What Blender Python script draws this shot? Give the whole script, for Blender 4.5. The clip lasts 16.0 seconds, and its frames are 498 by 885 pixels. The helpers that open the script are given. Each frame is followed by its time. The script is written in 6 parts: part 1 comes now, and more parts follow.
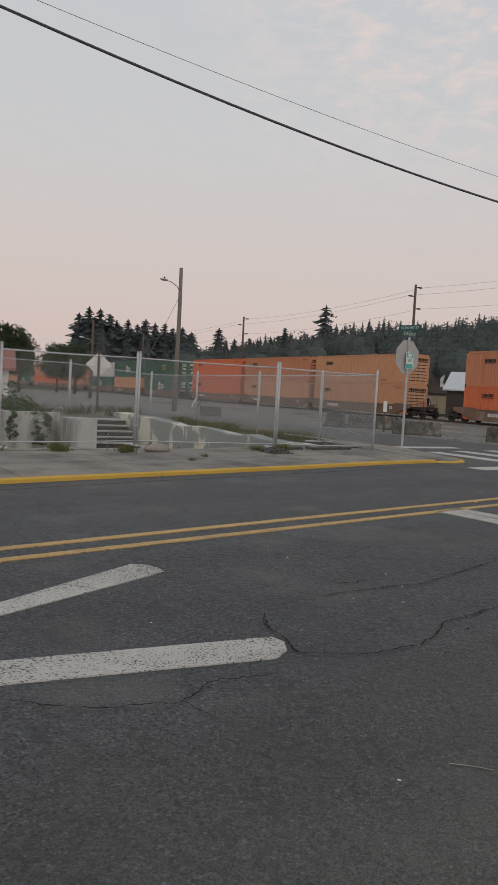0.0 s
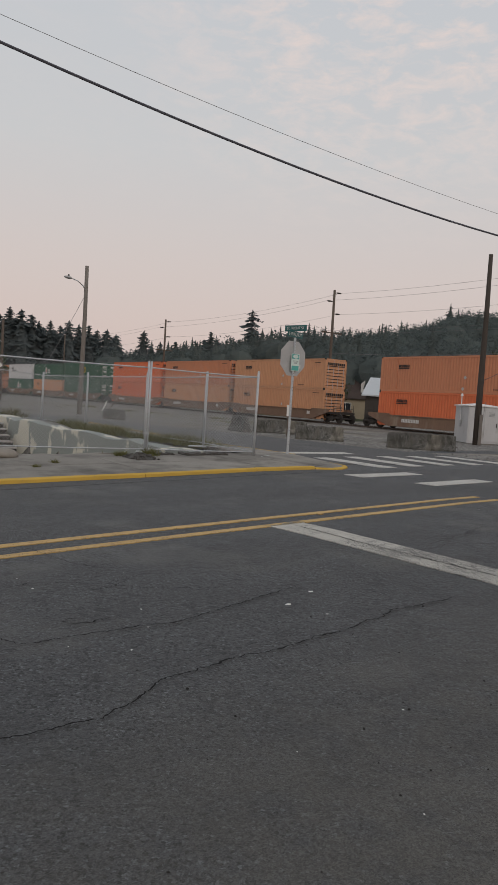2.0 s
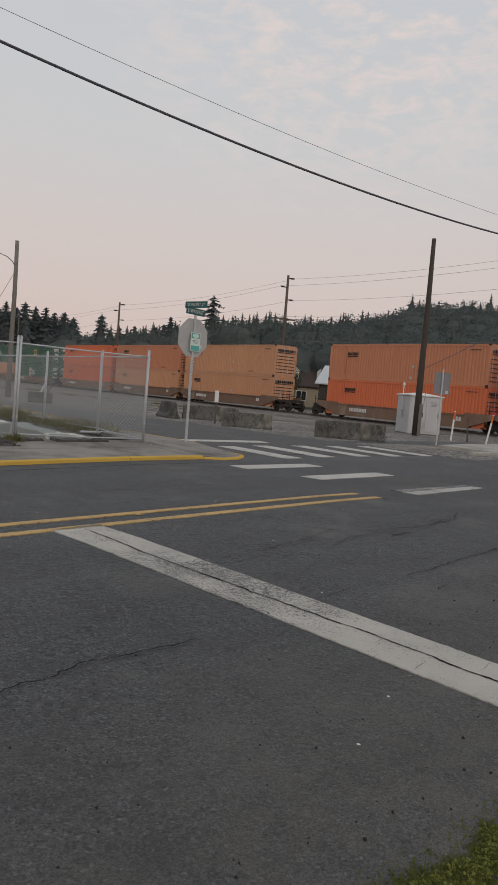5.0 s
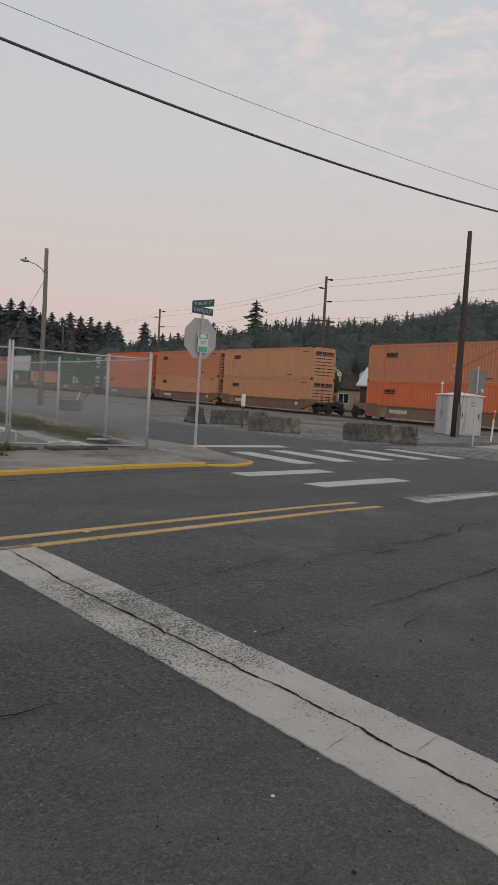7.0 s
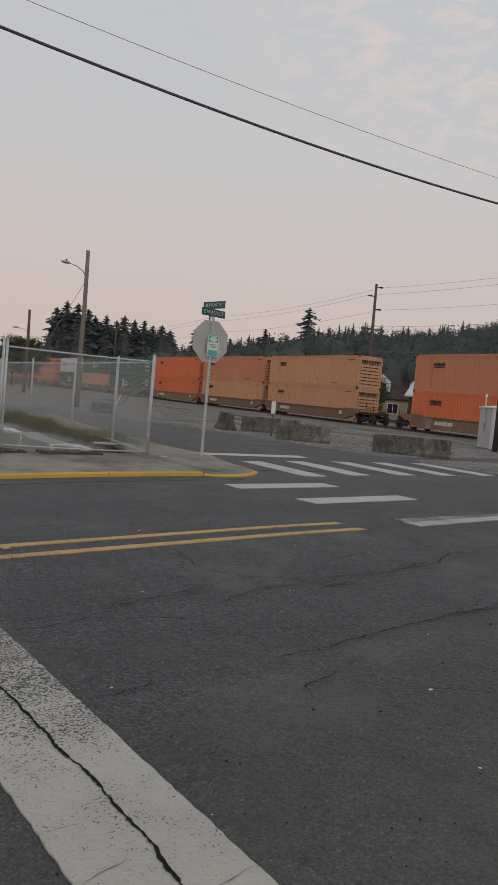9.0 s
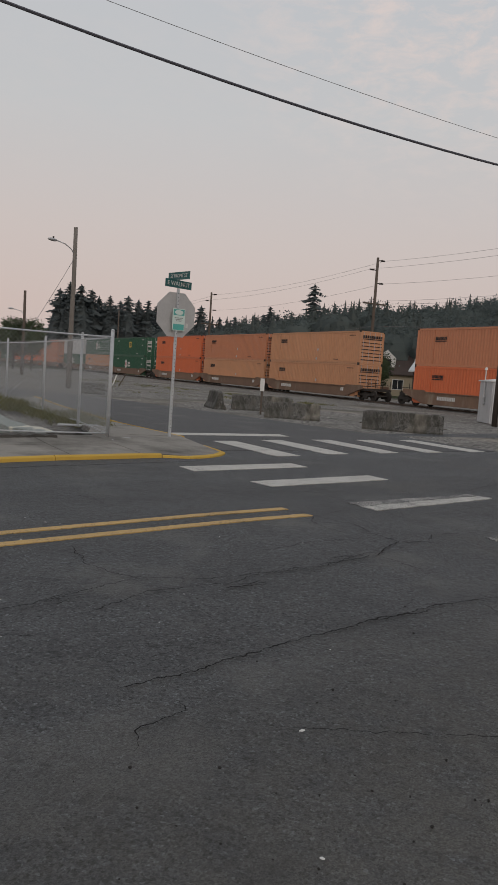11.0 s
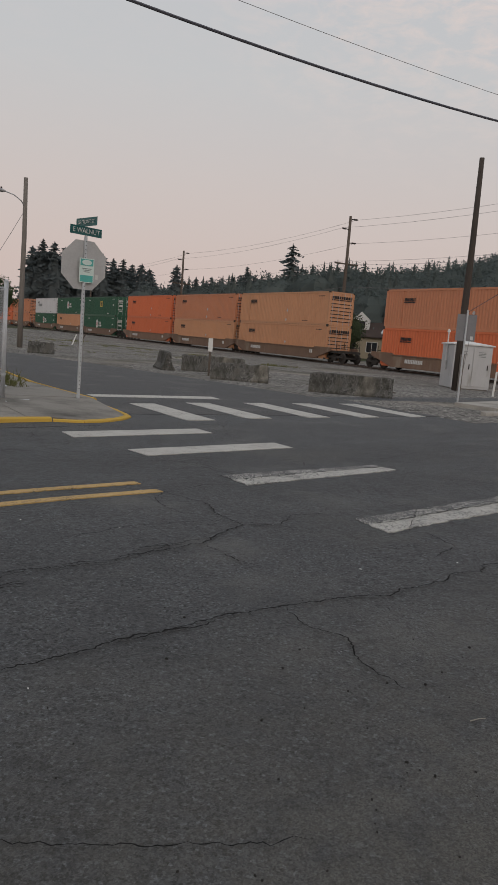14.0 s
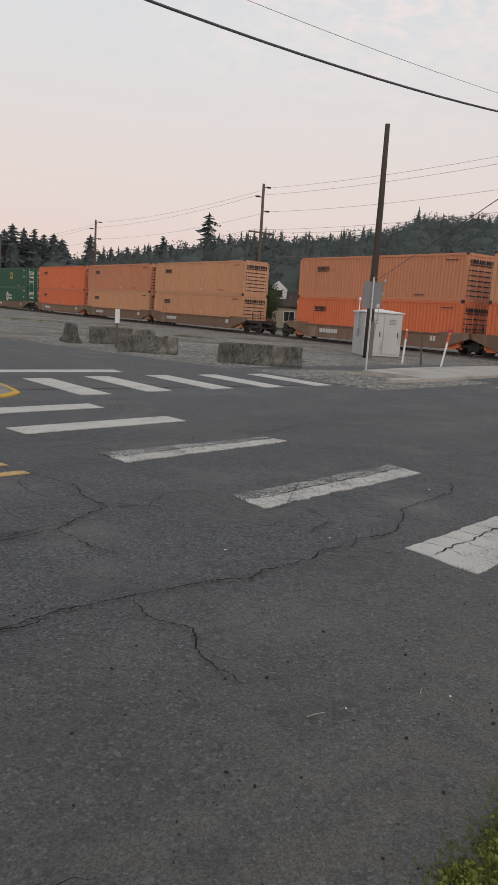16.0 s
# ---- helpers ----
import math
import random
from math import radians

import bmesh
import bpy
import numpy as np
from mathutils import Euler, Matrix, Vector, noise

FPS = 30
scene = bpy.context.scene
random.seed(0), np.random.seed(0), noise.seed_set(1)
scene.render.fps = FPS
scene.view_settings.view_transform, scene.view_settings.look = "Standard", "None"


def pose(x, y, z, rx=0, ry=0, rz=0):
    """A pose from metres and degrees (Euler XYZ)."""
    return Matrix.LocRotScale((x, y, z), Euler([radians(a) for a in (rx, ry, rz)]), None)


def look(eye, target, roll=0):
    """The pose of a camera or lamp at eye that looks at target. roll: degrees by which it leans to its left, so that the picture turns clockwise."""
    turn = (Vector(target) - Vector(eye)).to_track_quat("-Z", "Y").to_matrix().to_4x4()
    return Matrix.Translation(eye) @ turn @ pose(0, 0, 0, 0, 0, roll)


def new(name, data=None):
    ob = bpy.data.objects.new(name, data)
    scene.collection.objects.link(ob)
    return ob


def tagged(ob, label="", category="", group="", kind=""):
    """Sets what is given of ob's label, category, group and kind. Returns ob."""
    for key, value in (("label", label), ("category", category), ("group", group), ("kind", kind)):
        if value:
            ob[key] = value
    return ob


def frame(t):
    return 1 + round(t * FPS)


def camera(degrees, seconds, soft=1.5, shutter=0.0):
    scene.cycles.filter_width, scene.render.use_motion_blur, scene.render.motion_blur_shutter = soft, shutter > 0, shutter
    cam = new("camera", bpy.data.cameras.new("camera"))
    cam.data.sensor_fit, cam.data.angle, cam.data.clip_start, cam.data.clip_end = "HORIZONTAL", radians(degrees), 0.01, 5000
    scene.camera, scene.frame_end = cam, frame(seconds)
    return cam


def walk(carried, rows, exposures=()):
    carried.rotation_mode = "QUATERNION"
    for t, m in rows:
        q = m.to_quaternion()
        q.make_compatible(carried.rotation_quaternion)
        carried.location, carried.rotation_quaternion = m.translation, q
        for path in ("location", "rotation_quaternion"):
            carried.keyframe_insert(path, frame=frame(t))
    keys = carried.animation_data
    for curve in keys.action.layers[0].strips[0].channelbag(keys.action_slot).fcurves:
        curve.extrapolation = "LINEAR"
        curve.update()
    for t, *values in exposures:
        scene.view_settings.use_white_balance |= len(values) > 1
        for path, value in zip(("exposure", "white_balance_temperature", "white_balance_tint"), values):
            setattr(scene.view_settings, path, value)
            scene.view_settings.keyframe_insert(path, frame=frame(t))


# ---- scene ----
cam = camera(36.0, 16.0)
METRES, EYE, TILT, LEAN, TURN = 10.34, 1.57, -2.74, 0.18, -34.5
ROWS = [
    (0.0, 0.0, 0.0, 0.0, 0.06, -0.96, -3.42),
    (0.5, 0.0407, 0.0207, 0.0027, -0.94, -1.18, -3.38),
    (1.0, 0.0696, 0.0506, 0.0037, -2.29, -1.17, -3.59),
    (1.5, 0.1027, 0.0797, 0.0053, -3.6, -0.6, -3.74),
    (2.0, 0.1345, 0.106, 0.0076, -5.11, -0.3, -3.66),
    (2.5, 0.1624, 0.1364, 0.0097, -6.03, -0.41, -3.45),
    (3.0, 0.2004, 0.1583, 0.0111, -6.75, -0.55, -3.65),
    (3.5, 0.2301, 0.1854, 0.012, -7.35, -0.54, -4.2),
    (4.0, 0.2622, 0.2091, 0.0141, -8.06, -0.76, -4.68),
    (6.5, 0.378, 0.3052, 0.021, -5.64, -1.42, -3.65),
    (7.0, 0.4051, 0.3343, 0.0224, -4.1, -0.96, -3.52),
    (7.5, 0.4348, 0.3572, 0.0257, -2.49, -0.79, -3.98),
    (8.0, 0.4602, 0.3842, 0.0283, -0.79, -0.76, -4.51),
    (8.5, 0.488, 0.4004, 0.0314, -0.19, -0.67, -5.07),
    (9.0, 0.5025, 0.412, 0.0332, -0.14, -0.75, -5.25),
    (11.5, 0.6104, 0.5237, 0.0386, 0.41, -2.59, -3.86),
    (12.0, 0.6373, 0.541, 0.0422, -0.14, -2.46, -3.54),
    (12.5, 0.6525, 0.5613, 0.0434, -0.4, -2.56, -3.36),
    (13.0, 0.6687, 0.5796, 0.044, 0.26, -3.2, -3.63),
    (13.5, 0.6914, 0.5942, 0.0443, 0.55, -4.23, -4.43),
    (14.0, 0.705, 0.6127, 0.0439, -0.81, -5.07, -4.69),
    (14.5, 0.7158, 0.6267, 0.0461, -2.23, -5.89, -4.14),
    (15.0, 0.7295, 0.6321, 0.0459, -2.4, -7.0, -3.83),
    (15.5, 0.7427, 0.6345, 0.0445, -4.23, -7.67, -3.66),
    (16.0, 0.7478, 0.6429, 0.0461, -6.65, -6.8, -3.62),
]
EXPOSURES = [(0.0, 0.17), (7.5, 0.18), (8.0, 0.11), (9.0, 0.09), (12.5, 0.06), (13.5, 0.08), (14.0, 0.09), (14.5, 0.04), (15.0, 0.24), (15.5, 0.43), (16.0, 0.48)]
walk(cam, [(t, pose(0, 0, EYE, TILT, LEAN, TURN) @ pose(METRES * x, METRES * y, METRES * z, 90 + pitch, roll, yaw)) for t, x, y, z, yaw, pitch, roll in ROWS], EXPOSURES)

# ---- light and sky ----
def build_world():
    w = bpy.data.worlds.new("smoky_evening_sky")
    scene.world = w
    w.use_nodes = True
    n, l = w.node_tree.nodes, w.node_tree.links
    n.clear()
    out = n.new("ShaderNodeOutputWorld")
    mixs = n.new("ShaderNodeMixShader")
    sky = n.new("ShaderNodeTexSky")
    sky.sky_type, sky.sun_disc = "NISHITA", False
    sky.sun_elevation, sky.sun_rotation = radians(SUN_UP), radians(SUN_ROUND)
    sky.dust_density, sky.air_density = 4.0, 1.5
    b1 = n.new("ShaderNodeBackground")
    b1.inputs[1].default_value = 0.08
    l.new(sky.outputs[0], b1.inputs[0])
    tc = n.new("ShaderNodeTexCoord")
    sep = n.new("ShaderNodeSeparateXYZ")
    l.new(tc.outputs["Generated"], sep.inputs[0])
    ramp = n.new("ShaderNodeValToRGB")
    e = ramp.color_ramp.elements
    e[0].position, e[0].color = 0.0, (0.585, 0.485, 0.45, 1)
    e[1].position, e[1].color = 1.0, (0.485, 0.51, 0.545, 1)
    for p, c in ((0.07, (0.595, 0.485, 0.455, 1)), (0.17, (0.58, 0.51, 0.49, 1)), (0.30, (0.54, 0.535, 0.54, 1)), (0.5, (0.51, 0.53, 0.56, 1))):
        k = e.new(p)
        k.color = c
    l.new(sep.outputs[2], ramp.inputs[0])
    mp = n.new("ShaderNodeMapping")
    mp.inputs["Scale"].default_value = (5.0, 5.0, 13.0)
    mp.inputs["Location"].default_value = (0.35, 0.1, 0.4)
    l.new(tc.outputs["Generated"], mp.inputs[0])
    nz = n.new("ShaderNodeTexNoise")
    nz.inputs["Scale"].default_value, nz.inputs["Detail"].default_value, nz.inputs["Roughness"].default_value = 4.6, 8.0, 0.62
    nz.inputs["Distortion"].default_value = 0.4
    l.new(mp.outputs[0], nz.inputs["Vector"])
    mr = n.new("ShaderNodeMapRange")
    mr.inputs[1].default_value, mr.inputs[2].default_value, mr.inputs[3].default_value, mr.inputs[4].default_value = 0.44, 0.70, 0.0, 0.75
    l.new(nz.outputs[0], mr.inputs[0])
    mr2 = n.new("ShaderNodeMapRange")
    mr2.inputs[1].default_value, mr2.inputs[2].default_value = 0.12, 0.34
    l.new(sep.outputs[2], mr2.inputs[0])
    mul = n.new("ShaderNodeMath")
    mul.operation = "MULTIPLY"
    l.new(mr.outputs[0], mul.inputs[0])
    l.new(mr2.outputs[0], mul.inputs[1])
    # the wispy bank of cloud stands to the east, over the hill
    dot = n.new("ShaderNodeVectorMath")
    dot.operation = "DOT_PRODUCT"
    dot.inputs[1].default_value = (0.655, 0.575, 0.49)
    l.new(tc.outputs["Generated"], dot.inputs[0])
    mr3 = n.new("ShaderNodeMapRange")
    mr3.inputs[1].default_value, mr3.inputs[2].default_value, mr3.inputs[3].default_value = 0.945, 0.997, 0.08
    l.new(dot.outputs["Value"], mr3.inputs[0])
    mul2 = n.new("ShaderNodeMath")
    mul2.operation = "MULTIPLY"
    l.new(mul.outputs[0], mul2.inputs[0])
    l.new(mr3.outputs[0], mul2.inputs[1])
    mix = n.new("ShaderNodeMix")
    mix.data_type = "RGBA"
    l.new(mul2.outputs[0], mix.inputs["Factor"])
    l.new(ramp.outputs[0], mix.inputs["A"])
    mix.inputs["B"].default_value = (0.74, 0.61, 0.56, 1)
    b2 = n.new("ShaderNodeBackground")
    b2.inputs[1].default_value = SKY
    l.new(mix.outputs["Result"], b2.inputs[0])
    mixs.inputs[0].default_value = 0.93
    l.new(b1.outputs[0], mixs.inputs[1])
    l.new(b2.outputs[0], mixs.inputs[2])
    l.new(mixs.outputs[0], out.inputs[0])


SUN_UP, SUN_ROUND, SKY = 18.0, 205.0, 1.0
build_world()
sun = new("sun", bpy.data.lights.new("sun", "SUN"))
sun.data.energy, sun.data.angle, sun.data.color = 0.55, radians(40), (1.0, 0.88, 0.8)
sun.matrix_world = look((0, 0, 60), (math.sin(radians(SUN_ROUND)) * -60, math.cos(radians(SUN_ROUND)) * -60, 60 - 60 * math.tan(radians(SUN_UP + 12))))

# ---- materials ----
MATS = {}


def mat(name, a, b=None, rough=0.7, metal=0.0, scale=6.0, fine=60.0, bump=0.0, bumpscale=80.0, spread=(0.35, 0.65), rnd=0.0, spec=0.4, stain=None, stainscale=1.2, stainrange=(0.55, 0.72), stretch=(1, 1, 1), grit=0.0):
    """Two colours mixed by coarse and fine noise, an optional stain, a bump, and a random tone for each object."""
    m = bpy.data.materials.new(name)
    m.use_nodes = True
    n, l = m.node_tree.nodes, m.node_tree.links
    p = n["Principled BSDF"]
    p.inputs["Roughness"].default_value, p.inputs["Metallic"].default_value = rough, metal
    p.inputs["Specular IOR Level"].default_value = spec
    b = b or tuple(c * 0.75 for c in a)
    tc = n.new("ShaderNodeTexCoord")
    mp = n.new("ShaderNodeMapping")
    mp.inputs["Scale"].default_value = stretch
    l.new(tc.outputs["Object"], mp.inputs[0])

    def noise_node(s, detail):
        t = n.new("ShaderNodeTexNoise")
        t.inputs["Scale"].default_value, t.inputs["Detail"].default_value, t.inputs["Roughness"].default_value = s, detail, 0.62
        l.new(mp.outputs[0], t.inputs["Vector"])
        return t

    def ranged(src, lo, hi):
        r = n.new("ShaderNodeMapRange")
        r.inputs[1].default_value, r.inputs[2].default_value = lo, hi
        l.new(src, r.inputs[0])
        return r.outputs[0]

    def mixed(fac, ca, cb):
        x = n.new("ShaderNodeMix")
        x.data_type = "RGBA"
        if isinstance(fac, float):
            x.inputs["Factor"].default_value = fac
        else:
            l.new(fac, x.inputs["Factor"])
        for key, c in (("A", ca), ("B", cb)):
            if isinstance(c, tuple):
                x.inputs[key].default_value = (*c, 1)
            else:
                l.new(c, x.inputs[key])
        return x.outputs["Result"]

    n1, n2 = noise_node(scale, 6), noise_node(fine, 4)
    avg = n.new("ShaderNodeMath")
    avg.operation = "MULTIPLY_ADD"
    avg.inputs[1].default_value = 0.5
    half = n.new("ShaderNodeMath")
    half.operation = "MULTIPLY"
    half.inputs[1].default_value = 0.5
    l.new(n2.outputs[0], half.inputs[0])
    l.new(n1.outputs[0], avg.inputs[0])
    l.new(half.outputs[0], avg.inputs[2])
    col = mixed(ranged(avg.outputs[0], *spread), tuple(a), tuple(b))
    if grit:
        v = n.new("ShaderNodeTexVoronoi")
        v.inputs["Scale"].default_value = grit
        l.new(mp.outputs[0], v.inputs["Vector"])
        sepc = n.new("ShaderNodeSeparateColor")
        l.new(v.outputs["Color"], sepc.inputs[0])
        col = mixed(ranged(sepc.outputs[0], 0.80, 1.18), col, tuple(min(1, c * 4.0) for c in a))
        col = mixed(ranged(sepc.outputs[1], 0.58, 0.95), col, tuple(c * 0.22 for c in a))
        pits = n.new("ShaderNodeTexVoronoi")
        pits.inputs["Scale"].default_value = grit * 0.42
        l.new(mp.outputs[0], pits.inputs["Vector"])
        sepp = n.new("ShaderNodeSeparateColor")
        l.new(pits.outputs["Color"], sepp.inputs[0])
        ravel = noise_node(grit * 0.03, 6)
        worn = n.new("ShaderNodeMath")
        worn.operation = "MULTIPLY"
        l.new(ranged(sepp.outputs[0], 0.62, 0.9), worn.inputs[0])
        l.new(ranged(ravel.outputs[0], 0.42, 0.62), worn.inputs[1])
        col = mixed(worn.outputs[0], col, tuple(c * 0.42 for c in a))
        patch = noise_node(grit * 0.022, 5)
        col = mixed(ranged(patch.outputs[0], 0.52, 0.85), col, tuple(c * 0.62 for c in a))
        bald = noise_node(grit * 0.012, 9)
        col = mixed(ranged(bald.outputs[0], 0.54, 0.74), col, tuple(c * k for c, k in zip(a, (2.05, 1.9, 1.7))))
    if stain:
        st = noise_node(stainscale, 8)
        col = mixed(ranged(st.outputs[0], *stainrange), col, tuple(stain))
    if rnd:
        oi = n.new("ShaderNodeObjectInfo")
        hs = n.new("ShaderNodeHueSaturation")
        r = n.new("ShaderNodeMapRange")
        r.inputs[3].default_value, r.inputs[4].default_value = 1 - rnd, 1 + rnd
        l.new(oi.outputs["Random"], r.inputs[0])
        l.new(r.outputs[0], hs.inputs["Value"])
        l.new(col, hs.inputs["Color"])
        col = hs.outputs[0]
    l.new(col, p.inputs["Base Color"])
    if bump:
        nb = noise_node(bumpscale, 5)
        bp = n.new("ShaderNodeBump")
        bp.inputs["Strength"].default_value = 1.0
        bp.inputs["Distance"].default_value = bump
        if grit:
            lumps = noise_node(bumpscale * 0.24, 4)
            both = n.new("ShaderNodeMath")
            both.operation = "MULTIPLY_ADD"
            both.inputs[1].default_value = 1.6
            l.new(lumps.outputs[0], both.inputs[0])
            l.new(nb.outputs[0], both.inputs[2])
            l.new(both.outputs[0], bp.inputs["Height"])
        else:
            l.new(nb.outputs[0], bp.inputs["Height"])
        l.new(bp.outputs[0], p.inputs["Normal"])
    MATS[name] = m
    return m


mat("asphalt", (0.046, 0.0497, 0.0542), (0.067, 0.0705, 0.0748), rough=0.66, scale=0.4, fine=45, bump=0.014, bumpscale=62, spec=0.5, spread=(0.36, 0.64), stain=(0.092, 0.089, 0.081), stainscale=0.3, stainrange=(0.54, 0.80), grit=78)
mat("side_asphalt", (0.043, 0.044, 0.047), (0.056, 0.056, 0.058), rough=0.68, scale=0.5, fine=40, bump=0.004, bumpscale=60, spec=0.45, grit=60)
mat("crack", (0.012, 0.012, 0.012), (0.022, 0.021, 0.02), rough=0.95, spec=0.1)
mat("gravel", (0.165, 0.158, 0.148), (0.295, 0.28, 0.258), rough=0.95, scale=0.3, fine=9, bump=0.02, bumpscale=18, spec=0.2, stain=(0.105, 0.098, 0.078), stainscale=0.16, stainrange=(0.5, 0.68), grit=14)
mat("ballast", (0.10, 0.095, 0.09), (0.17, 0.16, 0.15), rough=0.95, scale=0.8, fine=12, bump=0.03, bumpscale=14, spec=0.2, grit=12)
mat("forest_floor", (0.035, 0.045, 0.02), (0.07, 0.075, 0.04), rough=0.95, scale=0.05, fine=0.5, spec=0.1)
mat("concrete", (0.20, 0.187, 0.168), (0.28, 0.265, 0.24), rough=0.9, scale=0.9, fine=30, bump=0.003, bumpscale=60, stain=(0.085, 0.08, 0.072), stainscale=0.8, stainrange=(0.48, 0.72), spec=0.25, rnd=0.08)
mat("pale_concrete", (0.33, 0.312, 0.285), (0.41, 0.39, 0.355), rough=0.88, scale=0.9, fine=30, bump=0.003, bumpscale=60, stain=(0.2, 0.19, 0.17), stainscale=0.7, stainrange=(0.5, 0.75), spec=0.25, rnd=0.06)
mat("barrier_concrete", (0.105, 0.104, 0.098), (0.185, 0.18, 0.17), rough=0.92, scale=1.2, fine=25, bump=0.006, bumpscale=30, stain=(0.045, 0.044, 0.036), stainscale=5.0, stainrange=(0.40, 0.70), spec=0.2, rnd=0.12, stretch=(1, 1, 0.4), grit=70)
mat("foundation", (0.40, 0.40, 0.38), (0.50, 0.50, 0.47), rough=0.9, scale=1.0, fine=20, bump=0.004, bumpscale=25, stain=(0.13, 0.125, 0.105), stainscale=1.6, stainrange=(0.43, 0.66), spec=0.2, stretch=(1, 1, 0.3))
mat("peeling_paint", (0.24, 0.265, 0.25), (0.29, 0.31, 0.29), rough=0.85, scale=1.0, fine=20, bump=0.004, bumpscale=12, stain=(0.58, 0.56, 0.48), stainscale=1.0, stainrange=(0.525, 0.545), spec=0.25, stretch=(1, 1, 0.45))
mat("steps_concrete", (0.30, 0.29, 0.27), (0.40, 0.385, 0.36), rough=0.9, scale=2, fine=30, bump=0.003, stain=(0.12, 0.11, 0.1), stainscale=1.5)
mat("galvanised", (0.58, 0.60, 0.62), (0.45, 0.47, 0.49), rough=0.5, metal=0.35, scale=8, fine=60)
mat("fence_wire", (0.47, 0.48, 0.49), (0.38, 0.39, 0.40), rough=0.55, metal=0.3, scale=8, fine=60)
mat("sign_back", (0.50, 0.50, 0.50), (0.42, 0.42, 0.42), rough=0.5, metal=0.35, scale=3, fine=30)
# Darker copy of sign_back; the square plate's shade is put into its colour
mat("sign_back_shaded", (0.24, 0.24, 0.25), (0.19, 0.19, 0.20), rough=0.6, metal=0.3, scale=3, fine=30)
mat("green_sign", (0.02, 0.115, 0.115), (0.017, 0.095, 0.095), rough=0.4, scale=5)
mat("white_paint", (0.74, 0.74, 0.72), (0.62, 0.62, 0.60), rough=0.55, scale=3)
mat("teal_print", (0.10, 0.42, 0.38), (0.09, 0.36, 0.33), rough=0.45)
mat("pale_print", (0.62, 0.72, 0.68), (0.55, 0.66, 0.62), rough=0.45)
mat("grey_print", (0.25, 0.27, 0.27), rough=0.5)
mat("pole_wood", (0.13, 0.105, 0.085), (0.075, 0.06, 0.05), rough=0.9, scale=2, fine=30, bump=0.006, bumpscale=30, stretch=(1, 1, 0.06))
mat("pole_dark", (0.075, 0.06, 0.05), (0.04, 0.034, 0.03), rough=0.9, scale=2, fine=30, bump=0.006, bumpscale=30, stretch=(1, 1, 0.06))
mat("pole_grey", (0.22, 0.20, 0.18), (0.14, 0.125, 0.11), rough=0.9, scale=2, fine=30, bump=0.005, bumpscale=30, stretch=(1, 1, 0.06))
mat("cable_black", (0.10, 0.10, 0.125), rough=0.6)
mat("wire_grey", (0.20, 0.20, 0.205), rough=0.5)
mat("cabinet_metal", (0.52, 0.53, 0.54), (0.44, 0.45, 0.46), rough=0.45, metal=0.2, scale=1.5, stain=(0.30, 0.29, 0.27), stainscale=1.8, stainrange=(0.6, 0.8), stretch=(1, 1, 0.3))
mat("cabinet_white", (0.70, 0.70, 0.69), (0.62, 0.62, 0.61), rough=0.5)
mat("bark", (0.09, 0.07, 0.055), (0.05, 0.04, 0.03), rough=0.95, scale=3, stretch=(1, 1, 0.3))
# Lifted and blued past real fir green: smoke haze put into the colour
mat("hazy_needles", (0.140, 0.167, 0.174), (0.172, 0.195, 0.195), rough=1.0, scale=0.4, fine=4, rnd=0.12, spec=0.02)
mat("broad_leaves", (0.06, 0.085, 0.042), (0.09, 0.115, 0.055), rough=0.75, scale=0.4, fine=5, rnd=0.22, spec=0.25)
# The haze over the distant hillside is mixed into this pale foliage colour
mat("hazy_leaves", (0.140, 0.168, 0.164), (0.172, 0.195, 0.180), rough=1.0, scale=0.03, fine=0.5, spec=0.02)
mat("bush_leaves", (0.055, 0.095, 0.03), (0.10, 0.13, 0.05), rough=0.7, scale=1.5, fine=12, spec=0.3)
mat("dry_grass", (0.21, 0.19, 0.09), (0.12, 0.14, 0.05), rough=0.85, scale=1.5, fine=15, spec=0.2)
mat("grass", (0.105, 0.135, 0.032), (0.19, 0.195, 0.065), rough=0.75, scale=4, fine=40, spec=0.3)
mat("rail_steel", (0.12, 0.09, 0.07), (0.08, 0.06, 0.05), rough=0.6, metal=0.5, scale=4)
mat("rail_shine", (0.45, 0.45, 0.46), (0.36, 0.35, 0.35), rough=0.3, metal=0.9)
mat("tie_wood", (0.07, 0.055, 0.045), (0.04, 0.033, 0.028), rough=0.95, scale=4, rnd=0.2)
C_ARGS = dict(rough=0.55, scale=0.8, fine=12, spec=0.35, stainscale=1.4, stainrange=(0.6, 0.85), stretch=(1, 1, 0.35), rnd=0.07)
mat("box_orange", (0.58, 0.24, 0.13), (0.52, 0.22, 0.12), stain=(0.38, 0.15, 0.085), **C_ARGS)
mat("box_bright", (0.67, 0.175, 0.072), (0.61, 0.158, 0.066), stain=(0.45, 0.11, 0.05), **C_ARGS)
mat("box_tan", (0.58, 0.295, 0.160), (0.52, 0.268, 0.148), stain=(0.38, 0.19, 0.10), **C_ARGS)
mat("box_green", (0.025, 0.105, 0.06), (0.03, 0.09, 0.055), stain=(0.06, 0.09, 0.065), **C_ARGS)
mat("box_white", (0.62, 0.62, 0.63), (0.54, 0.54, 0.55), stain=(0.36, 0.35, 0.33), **C_ARGS)
mat("car_brown", (0.225, 0.14, 0.095), (0.165, 0.105, 0.075), rough=0.8, scale=0.8, fine=9, stain=(0.26, 0.20, 0.15), stainscale=0.9, stretch=(1, 1, 0.4), rnd=0.1)
mat("bogie_dark", (0.028, 0.025, 0.023), (0.05, 0.042, 0.036), rough=0.85, scale=5)
mat("black_print", (0.02, 0.02, 0.022), rough=0.6)
mat("white_print", (0.66, 0.66, 0.64), rough=0.6)
